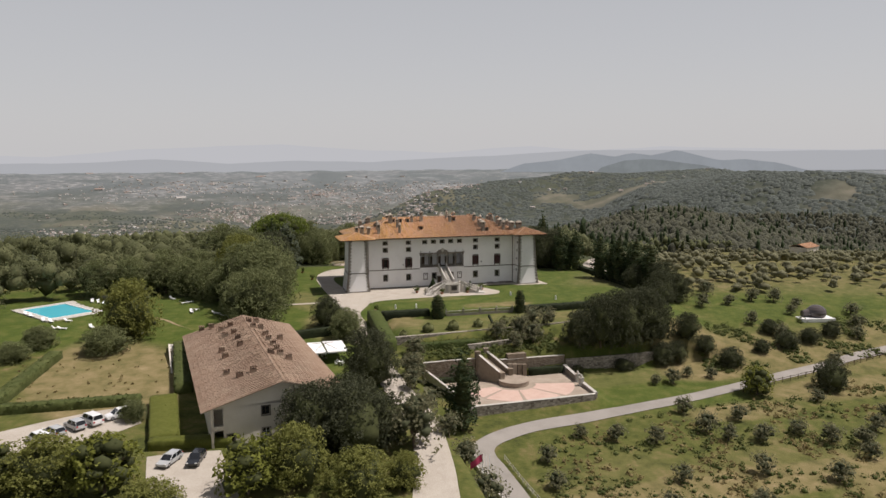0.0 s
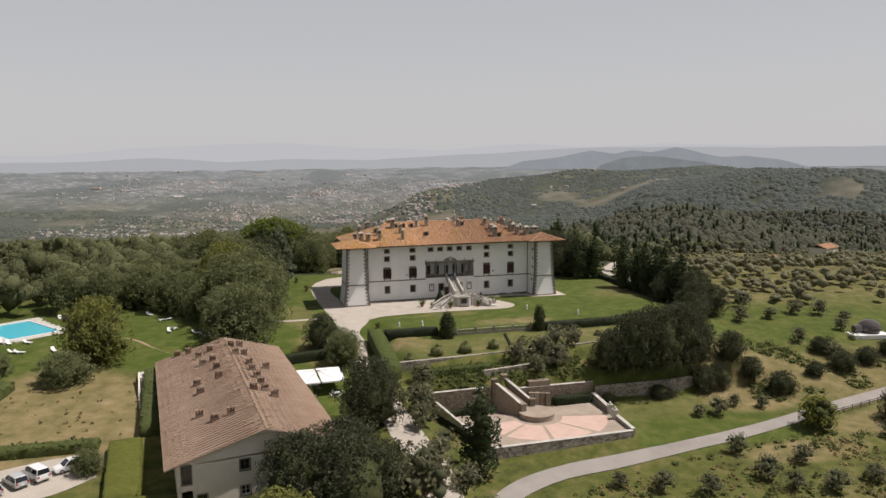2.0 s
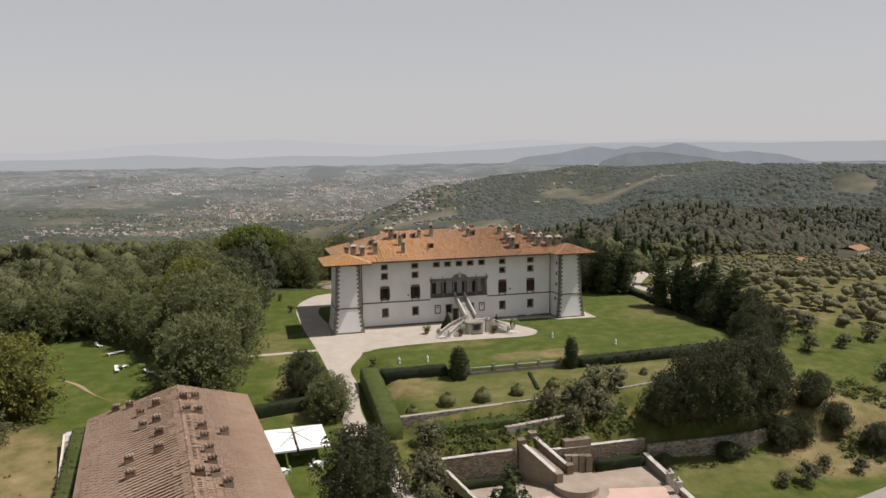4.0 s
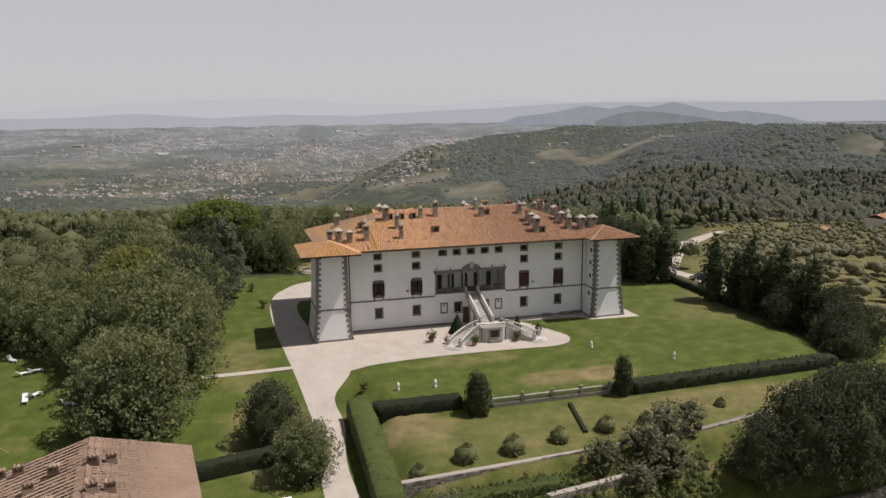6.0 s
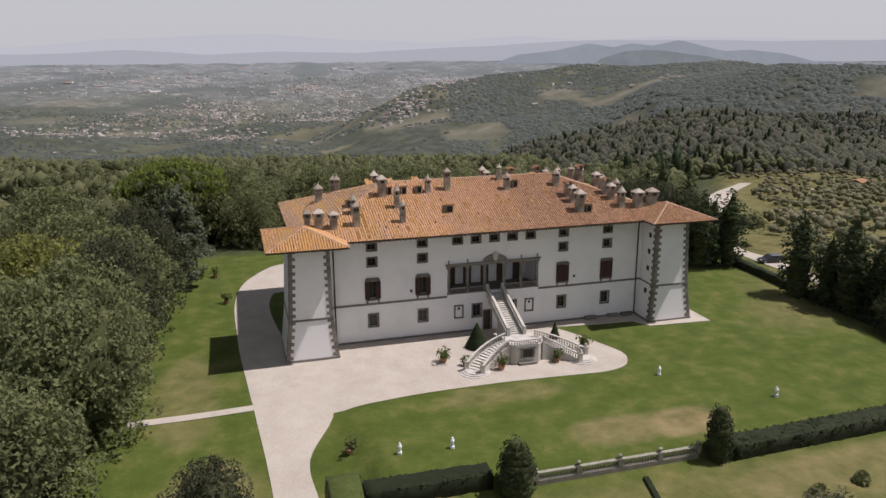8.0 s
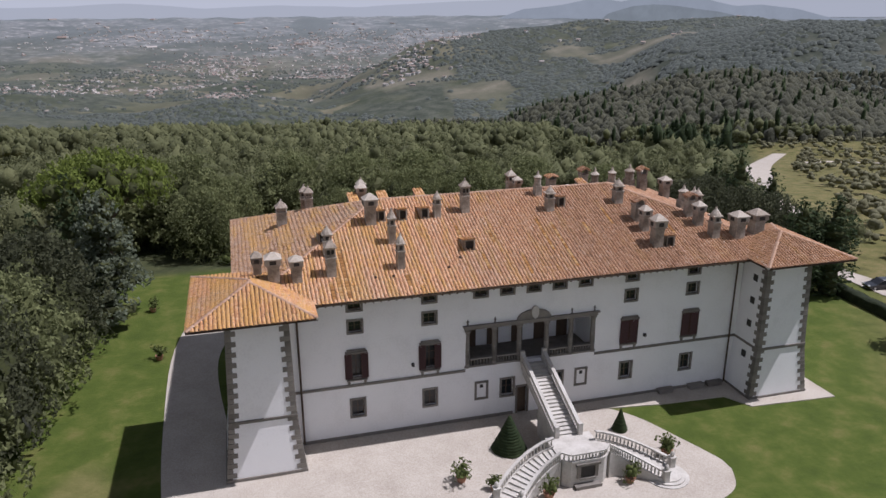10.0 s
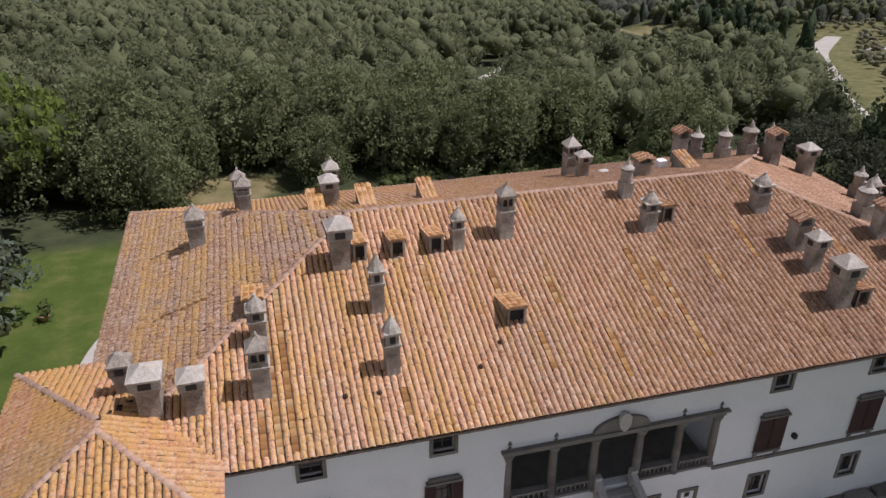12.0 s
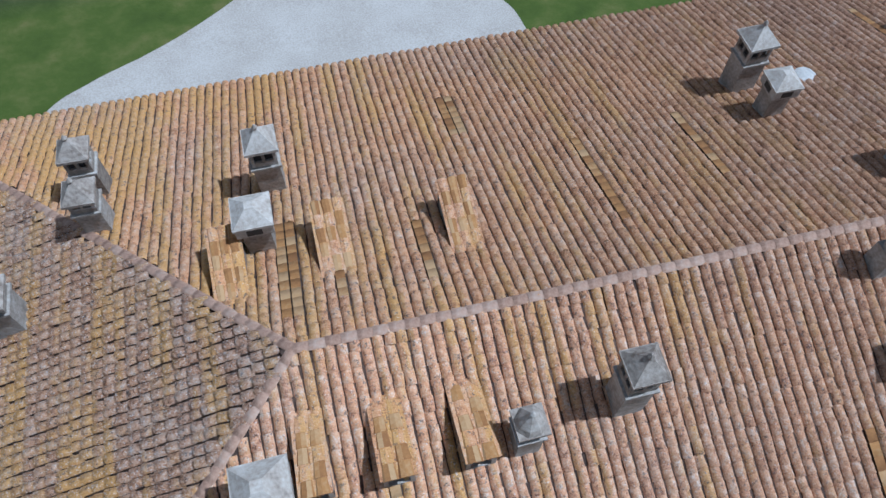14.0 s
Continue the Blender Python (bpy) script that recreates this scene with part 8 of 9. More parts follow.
ribbon("far_track", [(141, 150, 145, 143), (164, 183, 170, 176), (188, 214, 195, 207), (206, 231, 213, 225), (230, 250, 234, 245)], GRAVEL, "pale track leaving the olive grove", "track", lift=0.25)
ribbon("far_track", [(214, 213, 212, 208), (228, 214, 226, 209), (240, 207, 238, 202), (262, 196, 260, 191)], GRAVEL, "pale track through the olive grove", "track", lift=0.25)
ribbon("far_track", [(139, 148, 144, 144), (108, 102, 112, 99.5), (79, 60, 83, 58), (62, 34, 65, 33), (59.6, 27, 62.6, 27), (59.2, 21, 63.2, 21.5), (59.4, 14, 63, 14), (60, 7, 63, 7), (62, 0, 65, 1), (66, -8, 69, -7)], GRAVEL, "pale track behind the cypress row", "track", lift=0.12)

ribbon("far_track", [(20, 106, 24, 104), (25, 118.5, 28.5, 116.5), (36, 133, 40, 131), (47, 149, 51, 147), (58, 160, 62, 158)], GRAVEL, "pale track through the woods", "track", lift=0.2)

# ---- planting ----
tree("oak", -54.8, -30.0, 1.12, 1.05, label="great broadleaf tree with a dense rounded crown")
for x, y, s, k in ((-50.5, -16, 1.1, 1.15), (-51.5, -6, 1.15, 1.2), (-50.5, 4, 1.1, 1.2), (-49.5, 14, 1.1, 1.15), (-48.5, 24, 1.1, 1.2), (-57, -12, 1.15, 1.2), (-58, 3, 1.2, 1.2), (-56, 16, 1.2, 1.2)):
    tree("holm" if y in (4, 24) else "lime" if x < -57.5 else "oak", x, y, s, k)
tree("cedar", -43.5, 36, 1.0)
tree("cypress", -47.5, 41, 1.5, 1.0)
tree("cypress", -49.5, 30, 1.35, 1.0)
tree("pine", -44.5, 50.5, 1.1, 1.45)
for x, y, k in ((-97, 13, 0.9), (-88, 12, 0.95), (-79, 12, 0.95), (-72, 6, 0.9), (-66, -1, 0.9), (-63, -7, 0.7), (-81, 20, 1.0), (-70, 15, 1.0)):
    tree("oak", x, y, k, 1.0)
for x, y, s in ((-35, 68, 1.2), (-47, 68, 1.2), (-17, 76, 1.1), (-5, 73, 1.1), (7, 74, 1.1), (-64, 40, 1.3), (16, 66, 1.0), (26, 66, 1.0), (36, 54, 1.0), (-31.5, 60, 0.9), (-9.5, 66, 0.7), (3, 67.5, 0.9), (11, 64.5, 0.8), (-28, 69, 0.9)):
    tree("oak", x, y, s, 1.1)
# round the farmhouse and the drive
for x, y, s, k in ((-47.0, -97.5, 0.95, 0.95), (-41.0, -100.5, 1.0, 0.95), (-36.0, -98.0, 0.72, 1.0), (-34.2, -74.0, 0.85, 1.15), (-38.0, -35.8, 0.62, 1.1), (-31.2, -66, 0.55, 1.0), (-41, -92, 0.9, 0.9)):
    tree("holm", x, y, s, k)
tree("olive", -31.4, -101.5, 1.9, 1.1, label="tall brownish-green tree beside the drive")
tree("oak", -34.6, -44.8, 0.62, 1.0, label="small grey-green evergreen tree by the drive")
for x, y, s, k in ((-85, -103, 0.95, 0.75), (-77, -105, 0.95, 0.78), (-92.5, -100, 0.8, 0.7), (-57.5, -110, 0.85, 0.85), (-50.5, -108.5, 0.85, 0.9), (-42, -114, 0.8, 0.75), (-70, -115, 0.85, 0.6), (-96, -108, 0.9, 0.75), (-35.5, -113, 0.5, 0.9)):
    gold = x in (-57.5, -77, -92.5)
    tree("yellow" if gold else "lime", x, y, s * (1.5 if gold else 1), k * (1.05 if gold else 1), label="broadleaf tree with a sunlit yellow-green crown below the car park")
tree("lime", -82.7, -33.8, 1.12, 1.05, label="broadleaf tree by the swimming pool")
tree("oak", -86.5, -42.5, 0.8, 0.62, label="low spreading dark green tree in the meadow")
tree("oak", -76.2, -80.5, 0.36, 0.9)
tree("oak", -101, -36, 0.6, 0.7)
tree("oak", -104.5, -44, 0.6, 0.6)
tree("oak", -58, -20, 0.9, 1.0)
for x, y, s in ((-24.6, -97, 1.0), (-23.4, -103, 1.1), (-22.6, -111, 1.2), (-24.8, -70, 1.15), (-23.6, -63, 1.1), (-26, -77, 1.0), (-24.3, -84, 0.9)):
    tree("olive", x, y, s, 1.0, label="olive tree between the drive and the terrace")
tree("cypress", -18.2, -83.6, 1.15, 1.08, label="stout dark cypress beside the terrace")
for ob in list(bpy.data.objects):
    if ob.name.startswith("cypress") and ob.get("label", "").startswith("stout"):
        ob.scale = (1.95, 1.95, 1.3)
tree("clipped", -11.0, -37.6, 1.0, 1.0, z=-1.2)
tree("clipped", 10.7, -37.2, 0.76, 1.32, z=-1.2)
# the dark clump over the terrace and the bank beyond
for x, y, s, k in ((17.5, -58.4, 0.66, 1.1), (22.5, -58.8, 0.86, 1.2), (28, -58.9, 0.92, 1.24), (33.5, -58.2, 0.9, 1.22), (38.0, -57.2, 0.68, 1.2), (33, -54, 0.75, 1.1)):
    tree("holm", x, y, s, k)
for x, y, s in ((-1.0, -53.5, 1.0), (4.5, -53.0, 1.15), (8.5, -51.5, 1.1), (2.0, -57.2, 0.9), (12.5, -50.5, 1.0), (7.0, -56.0, 1.1), (-21.5, -57.5, 1.0)):
    tree("olive", x, y, s, 1.0, label="grey-green shrub tree on the bank")
for x, y, s, k in ((15.5, -61.8, 0.22, 0.8), (26.5, -62.0, 0.34, 0.7), (28.5, -61.8, 0.25, 0.6), (37.5, -60.9, 0.5, 0.9), (41.5, -60.4, 0.44, 1.0), (45.5, -58.5, 0.5, 1.1), (52.3, -66.2, 0.5, 0.8), (63.5, -62.6, 0.34, 0.8), (71.7, -61.6, 0.48, 0.75), (79.6, -59.8, 0.42, 0.8), (88.1, -57.6, 0.42, 0.8), (66.3, -82.2, 0.6, 0.95), (72.2, -53.8, 0.36, 0.9), (49.5, -60, 0.42, 0.9)):
    tree("holm", x, y, s, k, label="dark evergreen shrub on the dry bank")
tree("yellow", 48.0, -81.4, 0.95, 0.9)
# cypress row and dark trees east of the lawn
for x, y, s in ((51.8, 0.4, 1.0), (54.6, -7.0, 1.1), (56.8, -13.4, 1.1), (58.0, -19.6, 1.05), (53.6, -3.6, 0.8), (56.4, -10.2, 0.82), (58.2, -16.6, 0.8), (51.6, 18.4, 0.98), (49.0, 19.6, 0.9), (46.4, 18.6, 0.96)):
    tree("cypress", x, y, s * 1.95, 0.62, label="dark cypress in the row beside the lawn")
for x, y, s, k in ((58, -4, 0.5, 0.8), (60, -11, 0.6, 0.9), (59.5, -24, 0.8, 1.1), (56, -29, 0.75, 1.0), (62, -27, 0.75, 0.9), (53, -33, 0.6, 0.85), (59, -8, 0.6, 1.0), (54.5, -17, 0.6, 1.1)):
    tree("holm", x, y, s, k)
for x, y, s, k in ((42, 26, 0.95, 1.25), (46.5, 25, 0.85, 1.3), (38, 34, 0.95, 1.2), (43, 36, 1.0, 1.15), (50, 27, 0.55, 1.5)):
    tree("holm", x, y, s, k)
tree("cypress", 51, 31, 1.5, 0.85)
tree("cypress", 45, 31, 1.6, 1.0)
tree("cypress", 48, 41, 1.4, 0.95)
# olives on the slope below and beside the lane
for x, y, s in ((8.2, -94.1, 1.0), (14.7, -96.9, 1.1), (27.3, -86.0, 0.9), (26.6, -95.0, 1.1), (28.8, -98.8, 1.0), (34.8, -100.5, 1.1), (43.0, -99.6, 1.0), (58.5, -87, 0.8), (46.9, -103.9, 1.1), (52.7, -105.7, 1.2), (2.1, -91.5, 0.8), (-7.4, -99.2, 0.9), (-9.5, -107.7, 1.0), (49.6, -110.3, 1.1), (26.7, -111.1, 1.1), (36, -91.5, 1.0), (71.0, -48.6, 1.1), (73.7, -56.1, 1.2), (73.9, -24.2, 1.1), (74.9, -33.5, 1.1), (83.7, -31.6, 1.1), (89.8, -33.5, 1.1), (93.0, -38.8, 1.0), (77.4, -70.9, 1.0), (94.0, -60.0, 1.0), (86.5, -44.5, 0.8), (66, -34, 1.0), (60, -101, 1.1), (66, -97, 1.0), (73, -95, 1.1), (79, -90, 1.1), (84, -96, 1.2), (70, -106, 1.2), (12, -110, 1.0), (38, -116, 1.2), (20, -120, 1.1), (5, -118, 1.0), (56, -117, 1.2), (99, -55, 1.1), (104, -47, 1.2), (92, -86, 1.1), (39, -69, 0.8), (33.5, -72, 0.9), (44, -71, 0.8), (29.5, -71.5, 0.7)):
    tree("olive", x, y, s * R.uniform(0.7, 0.9), R.uniform(0.85, 1.05), label="grey-green olive tree on the grassy slope", group="olives on the slope")

# rough growth on the banks
rng = np.random.default_rng(77)


def rough(name, n, box, mat, label, lo=0.35, hi=1.0, keep=None, leaf=0.22):
    V, F, m = [], [], 0
    while n:
        x, y = rng.uniform(box[0], box[1]), rng.uniform(box[2], box[3])
        if keep and not keep(x, y):
            continue
        n -= 1
        r = rng.uniform(lo, hi)
        v, f = crown_arrays([(x, y, h(x, y) + r * 0.2, r, r * rng.uniform(0.7, 1.2), r * rng.uniform(0.5, 0.9))], rng, leaf, 9 / max(r, 0.5), ICO1, 0.25, 0.75)
        V.append(v)
        F.append(f + m)
        m += len(v)
    tagged(new(name, array_mesh(name, np.concatenate(V), np.concatenate(F), mat)), label, "undergrowth", kind="stuff")


DRYGRASS = foliage("dry_grass", (0.10, 0.085, 0.035), (0.18, 0.145, 0.065), (0.27, 0.21, 0.11), scale=0.5)


def below_lane(x, y):
    lane = np.interp(x, [-16, -12, 3, 17, 31, 46, 64, 97, 130], [-96, -92, -87.5, -84.5, -82.5, -81.5, -78, -71.8, -68])
    return y < lane - 2.0


rough("weeds", 900, (-12, 112, -128, -72), SHRUB, "green weeds and brambles on the slope", 0.2, 0.7, lambda x, y: below_lane(x, y) and float(wave(x, y, 16, 4)) > -0.1)
rough("dry_grass", 900, (-12, 112, -128, -72), DRYGRASS, "tall dry grass on the slope", 0.15, 0.5, lambda x, y: below_lane(x, y) and float(wave(x, y, 19, 8)) > 0.15)
rough("bank_growth", 420, (44, 108, -69, -48), SHRUB, "low shrubs and weeds on the dry bank", 0.25, 0.85, lambda x, y: float(wave(x, y, 14, 2)) > 0.1)
rough("bank_weeds", 260, (-21, 13, -59.2, -53), SHRUB, "shrubs and weeds on the garden bank", 0.25, 0.8)
rough("meadow_weeds", 80, (-102, -72, -74, -40), DRYGRASS, "tufts of dry grass in the meadow", 0.1, 0.22)
rough("wood_edge", 260, (-64, -44, -40, 40), SHRUB, "shrubs along the edge of the wood", 0.4, 1.1, lambda x, y: x < -49.5)
rough("rear_shrubs", 220, (2, 40, 56, 70), SHRUB, "shrubs behind the rear court", 0.5, 1.3, lambda x, y: y > 55 + abs(x - 8) * 0.1)

# woods, groves and the far country
rng = np.random.default_rng(5)


def uv(u, v):
    return 0.257 * u + 0.966 * v, 0.966 * u - 0.257 * v


def by_track(x, y):
    """Near the pale track that leaves the grove through the woods."""
    return any(abs((x - xa) * (yb - ya) - (y - ya) * (xb - xa)) / math.hypot(xb - xa, yb - ya) < 13 and min(ya, yb) - 6 < y < max(ya, yb) + 6 for xa, ya, xb, yb in ((141, 146, 168, 180), (168, 180, 195, 215), (195, 215, 232, 250)))


def in_grove(u, v):
    return float(grove_at(u, v)) > 0.5


near, olives, conifers = [], [], []
for i in range(8200):
    d = 70 + 330 * rng.random() ** 0.75
    a = rng.uniform(-0.85, 0.85)
    u, v = d * math.cos(a), d * math.sin(a)
    x, y = uv(u, v)
    if (-62 < x < 62 and y < 66) or in_grove(u, v) or float(spot(x, y, 145, 262, 27, 95, -0.5)) > 0.1 or (55 < u < 330 and v > 24 + 0.36 * u) or by_track(x, y) or (x + 74) ** 2 / 360 + (y - 163) ** 2 / 900 < 1 or -4 < (x - 26) * 0.8 - (y - 118) * 0.6 < 13 and 98 < y < 158 or (x + 22) ** 2 + (y - 67) ** 2 < 110 or (x + 45) ** 2 + (y - 48) ** 2 < 330 or x ** 2 + (y - 64) ** 2 < 60 or (x - 10) ** 2 + (y - 70) ** 2 < 60:
        continue
    if y < 8 and x < -45:
        continue
    young = 0.5 if 60 < x < 128 and 108 < y < 178 else 1.0
    (conifers if (v > 60 and young == 1 and rng.random() < 0.12) else near).append((x, y, h(x, y), rng.uniform(4.5, 7.5) * (0.4 + 0.6 * young), rng.uniform(6.5, 11.5) * young))
for i in range(150):
    x, y = rng.uniform(-150, -60), rng.uniform(12, 75)
    near.append((x, y, h(x, y), rng.uniform(8, 11), rng.uniform(9, 13)))
for i in range(60):
    x, y = rng.uniform(-160, -112), rng.uniform(-20, 20)
    if (x + 104) ** 2 + (y + 4) ** 2 > 300:
        near.append((x, y, h(x, y), rng.uniform(7, 10), rng.uniform(6, 10)))
# leaf colour greyed and blued, with sheen, to paint in the distance haze
FARWOOD = material("hazed_far_woodland", [(0.25, (0.050, 0.059, 0.048)), (0.5, (0.066, 0.076, 0.063)), (0.78, (0.086, 0.096, 0.079))], scale=0.02, detail_scale=0.2, random_mix=0.3, bump=0, sheen=0.1, rough=0.9)
FARWOOD.node_tree.nodes["Principled BSDF"].inputs["Sheen Tint"].default_value = (0.90, 0.95, 1.0, 1)
forest("near_woods", [q for q in near if math.hypot(q[0] + 30, q[1]) < 150], WOODLAND, "dense oak woods round the hilltop", rng, per_area=2.4, leaf=0.42, lobes=2)
forest("woods", [q for q in near if math.hypot(q[0] + 30, q[1]) >= 150], WOODLAND, "dense dark oak woods on the slopes behind the villa", rng, per_area=0.28, leaf=0.75, lobes=2)
forest("conifers", [(x, y, z, w * 0.7, t * 1.6) for x, y, z, w, t in conifers], CYPRESS, "dark conifers standing among the oaks", rng, per_area=0.4, lobes=3)
for i in range(4600):
    u, v = rng.uniform(-40, 345), rng.uniform(65, 400)
    x, y = uv(u, v)
    if not in_grove(u, v) or (x < 66 and y < 30) or by_track(x, y) or (80 < u < 185 and v < 52 + 0.36 * u) or (v < 44 + 0.36 * u) or abs(x - 238) + abs(y - 207) < 14 or rng.random() < 0.25:
        continue
    olives.append((x, y, h(x, y), rng.uniform(3.0, 4.8), rng.uniform(3.0, 4.4)))
forest("olive_grove", olives, OLIVE, "rows of grey-green olive trees in a grove", rng, per_area=0.5, leaf=0.55, lobes=2, category="olive grove")


def canopy(name, x, y, w, t, mat, label, g):
    """Far trees by the thousand, each a small uneven dome of leaves."""
    k = len(x)
    z = sheet_z(x, y) - 0.2 * w
    t = t + 0.2 * w
    a = np.arange(5) * 1.2566 + g.uniform(0, 6.28, (k, 1))
    r = w[:, None] / 2 * g.uniform(0.8, 1.2, (k, 5))
    rings = []
    for wide, up in ((1.18, 0.0), (0.80, 0.72)):
        rings.append(np.stack([x[:, None] + r * wide * np.cos(a), y[:, None] + r * wide * np.sin(a), z[:, None] + t[:, None] * up * g.uniform(0.88, 1.12, (k, 5))], -1))
    top = np.stack([x + g.normal(0, 0.08, k) * w, y, z + t], -1)[:, None, :]
    V = np.concatenate(rings + [top], 1).reshape(-1, 3)
    f = []
    for q in range(5):
        p = (q + 1) % 5
        f += [(q, p, 5 + p), (q, 5 + p, 5 + q), (5 + q, 5 + p, 10)]
    F = (np.array(f)[None] + (np.arange(k) * 11)[:, None, None]).reshape(-1, 3)
    tagged(new(name, array_mesh(name, V, F, mat, smooth=True)), label, "woods", kind="stuff")


def copses(name, u0, u1, side0, side1, n, mat, label, limit, size, seed):
    """Trees strewn over a stretch of far country, gathered in belts and copses."""
    g = np.random.default_rng(seed)
    d = u0 + (u1 - u0) * g.random(n * 6) ** 1.15
    v = d * g.uniform(side0, side1, n * 6)
    x, y = 0.257 * d + 0.966 * v, 0.966 * d - 0.257 * v
    keep = (field_at(d, v) < 0.4) & (wave(x, y, 420, seed) + 0.8 * wave(x, y, 110, seed + 1) + 0.5 * wave(x, y, 45, seed + 2) > limit)
    x, y = x[keep][:n], y[keep][:n]
    canopy(name, x, y, g.uniform(size[0], size[1], len(x)), g.uniform(size[2], size[3], len(x)), mat, label, g)


# the wooded hill behind the grove and the slopes down to the plain
HILLWOOD = material("hill_woodland", [(0.25, (0.036, 0.037, 0.022)), (0.5, (0.054, 0.055, 0.033)), (0.78, (0.078, 0.077, 0.046))], scale=0.02, detail_scale=0.9, random_mix=0.45, bump=0.6, bump_size=1.2, sheen=0.03, rough=0.9)
g = np.random.default_rng(60)
d, a = 380 + 700 * g.random(32000) ** 0.8, g.uniform(-0.60, 0.76, 32000)
fu, fv = d * np.cos(a), d * np.sin(a)
fx, fy = 0.257 * fu + 0.966 * fv, 0.966 * fu - 0.257 * fv
free = (grove_at(fu, fv) < 0.5) & (spot(fx, fy, 145, 262, 27, 95, -0.5) < 0.1) & (field_at(fu, fv) < 0.4)
fx, fy = fx[free], fy[free]
tall = g.random(len(fx)) < 0.05
fw = np.where(tall, g.uniform(2.2, 3.4, len(fx)), g.uniform(5.2, 9.0, len(fx)))
canopy("far_woods", fx[~tall], fy[~tall], fw[~tall], fw[~tall] * g.uniform(0.75, 1.1, (~tall).sum()), HILLWOOD, "dense dark woods rolling down to the plain", g)
canopy("far_cypresses", fx[tall], fy[tall], fw[tall], g.uniform(9, 14, tall.sum()), CYPRESS, "thin dark cypresses rising from the woods", g)
copses("far_trees", 960, 2500, -0.70, 0.10, 4500, FARWOOD, "far belts of trees and copses across the plain", 0.10, (7, 13, 2.4, 5), 12)
copses("hill_woods", 930, 2100, 0.02, 0.72, 12500, FARWOOD, "dark woods over the far hills", -0.9, (8, 15, 1.6, 3.4), 33)
copses("ridge_woods", 820, 1500, 0.34, 0.86, 5200, FARWOOD, "dark woods on the eastern ridge", -2.5, (8, 14, 1.8, 3.6), 51)

# towns of the plain: many small pale houses
WALLS = material("town_walls", [(0.2, (0.36, 0.335, 0.30)), (0.5, (0.52, 0.50, 0.465)), (0.8, (0.70, 0.685, 0.66))], scale=0.01, random_mix=0.6, bump=0)
ROOFS = material("town_roofs", [(0.2, (0.22, 0.16, 0.13)), (0.5, (0.30, 0.245, 0.21)), (0.8, (0.42, 0.39, 0.36))], scale=0.01, random_mix=0.6, bump=0)
tb = Build()


def small_house(x, y, w, d, t, a):
    z = float(sheet_z(x, y)) - 1
    m = Matrix.Translation((x, y, z)) @ Matrix.Rotation(a, 4, "Z")
    q = lambda *p: tuple(m @ Vector(p))
    lo, hi = [q(-w, -d, 0), q(w, -d, 0), q(w, d, 0), q(-w, d, 0)], [q(-w, -d, t), q(w, -d, t), q(w, d, t), q(-w, d, t)]
    tb.hull(lo, hi, 0, caps=False)
    r0, r1 = q(-w * 1.05, 0, t + d * 0.45), q(w * 1.05, 0, t + d * 0.45)
    e = [q(-w * 1.05, -d * 1.1, t), q(w * 1.05, -d * 1.1, t), q(w * 1.05, d * 1.1, t), q(-w * 1.05, d * 1.1, t)]
    tb.face([e[0], e[1], r1, r0], 1)
    tb.face([e[2], e[3], r0, r1], 1)
    tb.face([e[3], e[0], r0], 0)
    tb.face([e[1], e[2], r1], 0)


centres = []
for k in range(6):
    u = 1750 + 1500 * rng.random()
    centres.append((u, u * rng.uniform(-0.62, 0.06), rng.uniform(40, 160)))
centres += [(2300, -420, 160), (2350, -330, 120), (2150, -60, 90), (2000, -1000, 90), (1700, -480, 40), (1500, -60, 50), (1650, 20, 40), (2900, -300, 220), (3300, -500, 320), (3600, -200, 320), (3500, -1300, 300)]
for cu, cv, spread in centres:
    for k in range(int(30 + spread * 0.75)):
        u, v = cu + rng.normal(0, spread * 1.1), cv + rng.normal(0, spread * 0.8)
        if u < 1250 or u > 3900:
            continue
        x, y = uv(u, v)
        small_house(x, y, rng.uniform(3, 6.5), rng.uniform(2.5, 4), rng.uniform(2.5, 5), rng.uniform(0, 3.14))
for k in range(150):
    u = rng.uniform(1300, 3000)
    v = u * rng.uniform(-0.6, 0.45)
    x, y = uv(u, v)
    small_house(x, y, rng.uniform(3, 6), rng.uniform(2.5, 4), rng.uniform(2.5, 4.5), rng.uniform(0, 3.14))
for k in range(26):
    u = rng.uniform(3000, 4400)
    v = u * rng.uniform(-0.5, 0.02)
    x, y = uv(u, v)
    small_house(x, y, rng.uniform(10, 24), rng.uniform(6, 12), rng.uniform(3, 5), rng.uniform(0, 3.14))
tagged(part("town", tb, [WALLS, ROOFS]), "scattered pale houses and towns across the hazy plain", "town", kind="stuff")


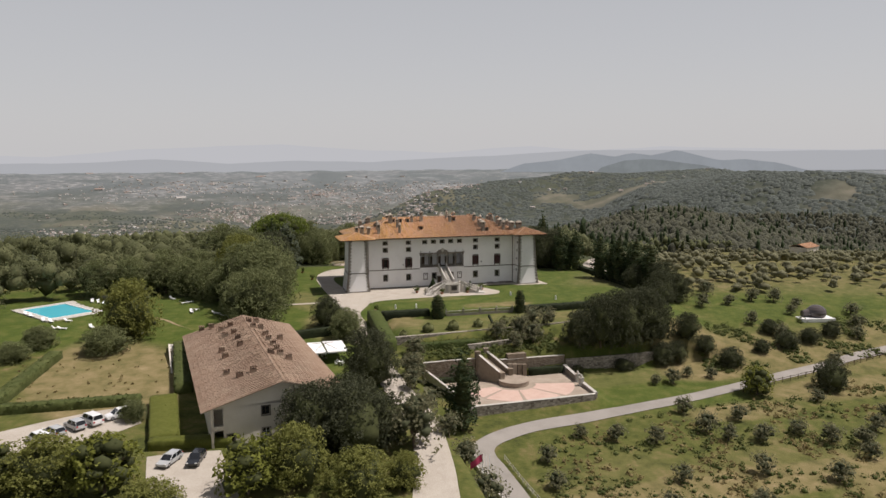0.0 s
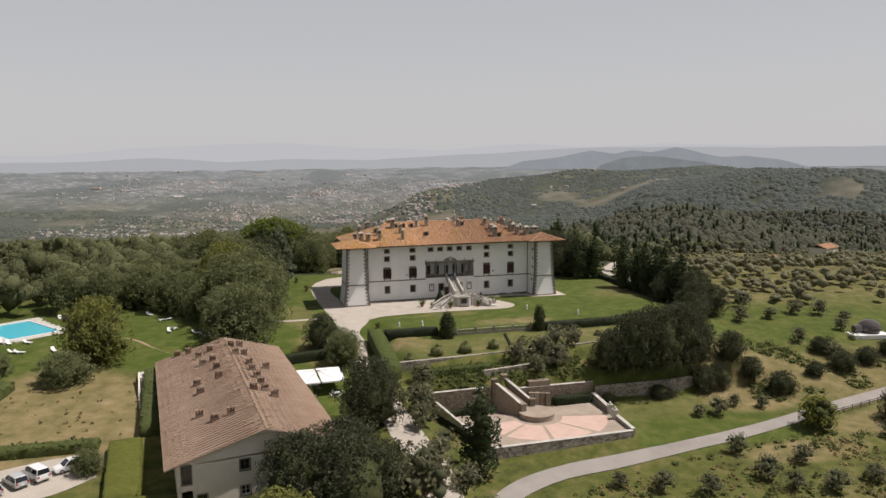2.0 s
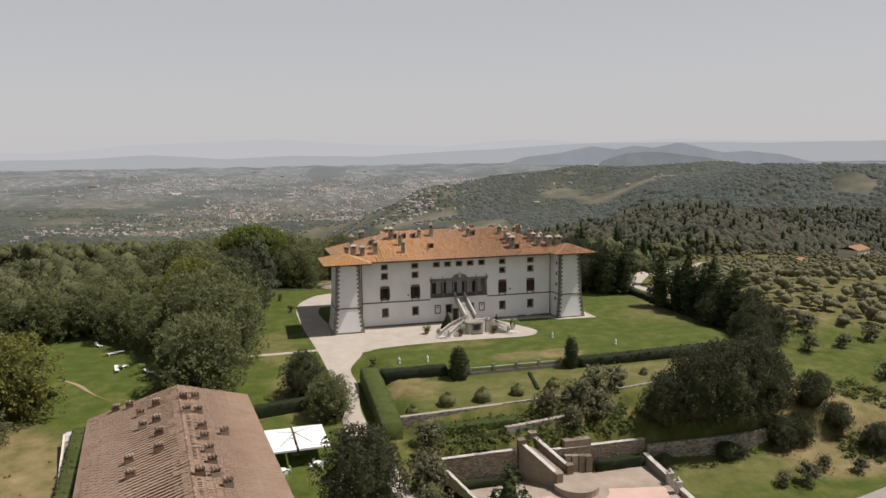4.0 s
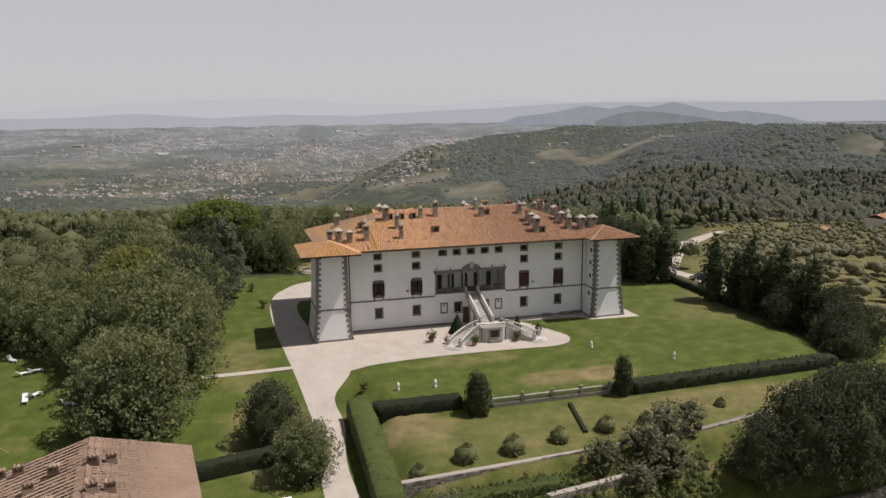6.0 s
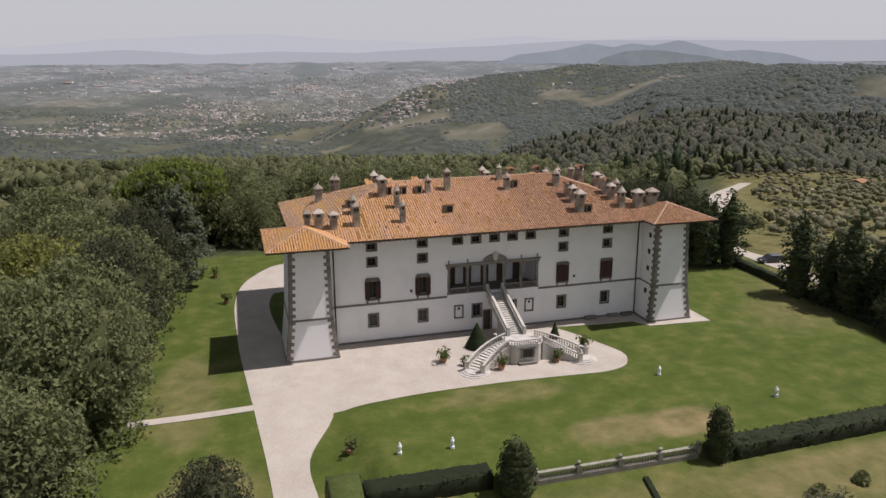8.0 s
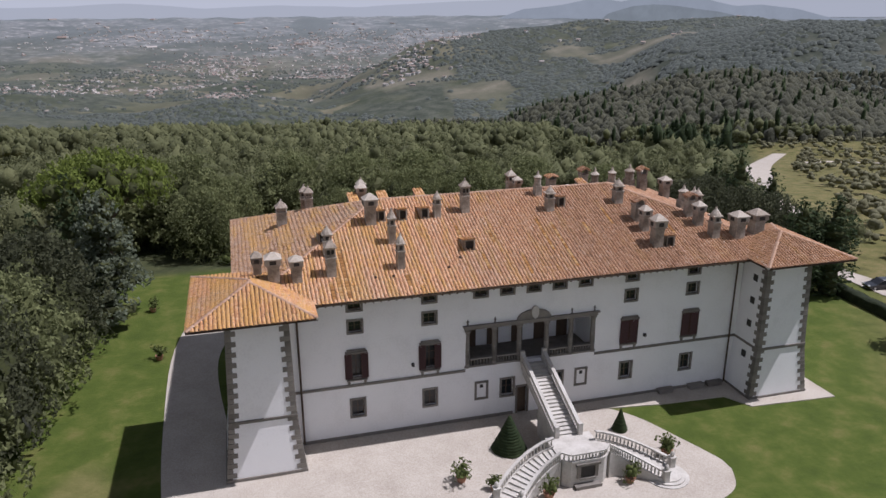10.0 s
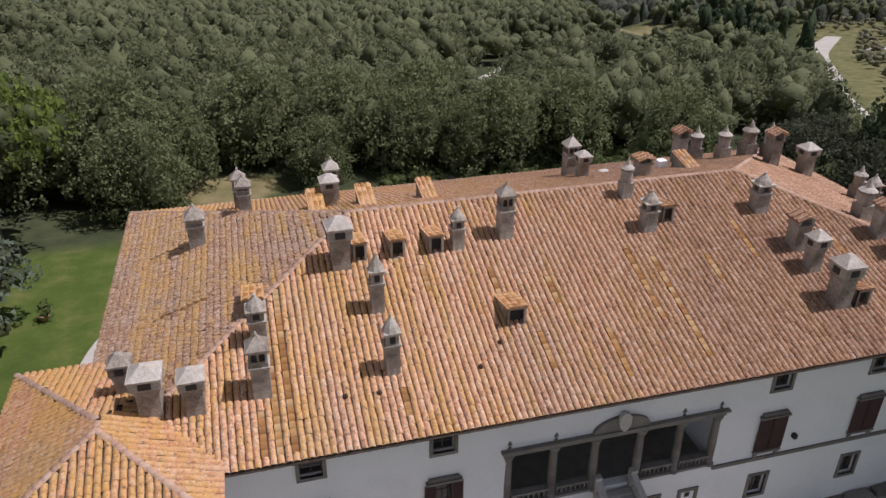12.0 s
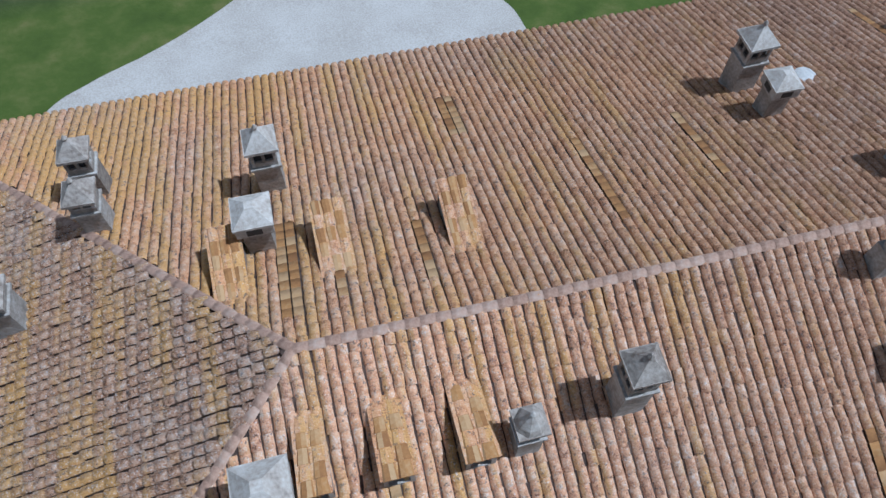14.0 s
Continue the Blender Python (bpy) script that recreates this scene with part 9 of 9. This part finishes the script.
# faint ridges at the edge of sight, their haze painted as a flat glow
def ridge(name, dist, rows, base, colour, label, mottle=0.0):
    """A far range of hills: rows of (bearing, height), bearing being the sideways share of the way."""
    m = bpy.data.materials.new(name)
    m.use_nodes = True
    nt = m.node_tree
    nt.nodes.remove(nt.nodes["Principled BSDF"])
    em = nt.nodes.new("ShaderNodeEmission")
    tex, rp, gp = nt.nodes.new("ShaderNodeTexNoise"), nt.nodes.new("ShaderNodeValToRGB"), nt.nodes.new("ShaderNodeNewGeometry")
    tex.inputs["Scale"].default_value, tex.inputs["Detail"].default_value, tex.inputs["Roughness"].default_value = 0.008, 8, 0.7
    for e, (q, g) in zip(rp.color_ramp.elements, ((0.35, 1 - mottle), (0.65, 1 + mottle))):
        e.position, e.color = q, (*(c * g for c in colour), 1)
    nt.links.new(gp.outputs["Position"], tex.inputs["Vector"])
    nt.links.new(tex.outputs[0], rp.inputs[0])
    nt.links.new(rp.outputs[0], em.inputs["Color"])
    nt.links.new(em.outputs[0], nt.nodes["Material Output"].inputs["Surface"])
    bs = np.linspace(-1.0, 1.0, 240)
    top = np.interp(bs, [r[0] for r in rows], [r[1] for r in rows])
    r2 = random.Random(len(name))
    for k in range(1, 7):
        top = top + 5.0 / k * np.sin(bs * 17 * k + r2.uniform(0, 6)) * 0.5
    V, F = [], []
    for i, q in enumerate(bs):
        x, y = uv(dist / math.sqrt(1 + q * q), dist * q / math.sqrt(1 + q * q))
        V += [(x, y, base), (x, y, top[i])]
    for i in range(len(bs) - 1):
        F.append((2 * i, 2 * i + 2, 2 * i + 3, 2 * i + 1))
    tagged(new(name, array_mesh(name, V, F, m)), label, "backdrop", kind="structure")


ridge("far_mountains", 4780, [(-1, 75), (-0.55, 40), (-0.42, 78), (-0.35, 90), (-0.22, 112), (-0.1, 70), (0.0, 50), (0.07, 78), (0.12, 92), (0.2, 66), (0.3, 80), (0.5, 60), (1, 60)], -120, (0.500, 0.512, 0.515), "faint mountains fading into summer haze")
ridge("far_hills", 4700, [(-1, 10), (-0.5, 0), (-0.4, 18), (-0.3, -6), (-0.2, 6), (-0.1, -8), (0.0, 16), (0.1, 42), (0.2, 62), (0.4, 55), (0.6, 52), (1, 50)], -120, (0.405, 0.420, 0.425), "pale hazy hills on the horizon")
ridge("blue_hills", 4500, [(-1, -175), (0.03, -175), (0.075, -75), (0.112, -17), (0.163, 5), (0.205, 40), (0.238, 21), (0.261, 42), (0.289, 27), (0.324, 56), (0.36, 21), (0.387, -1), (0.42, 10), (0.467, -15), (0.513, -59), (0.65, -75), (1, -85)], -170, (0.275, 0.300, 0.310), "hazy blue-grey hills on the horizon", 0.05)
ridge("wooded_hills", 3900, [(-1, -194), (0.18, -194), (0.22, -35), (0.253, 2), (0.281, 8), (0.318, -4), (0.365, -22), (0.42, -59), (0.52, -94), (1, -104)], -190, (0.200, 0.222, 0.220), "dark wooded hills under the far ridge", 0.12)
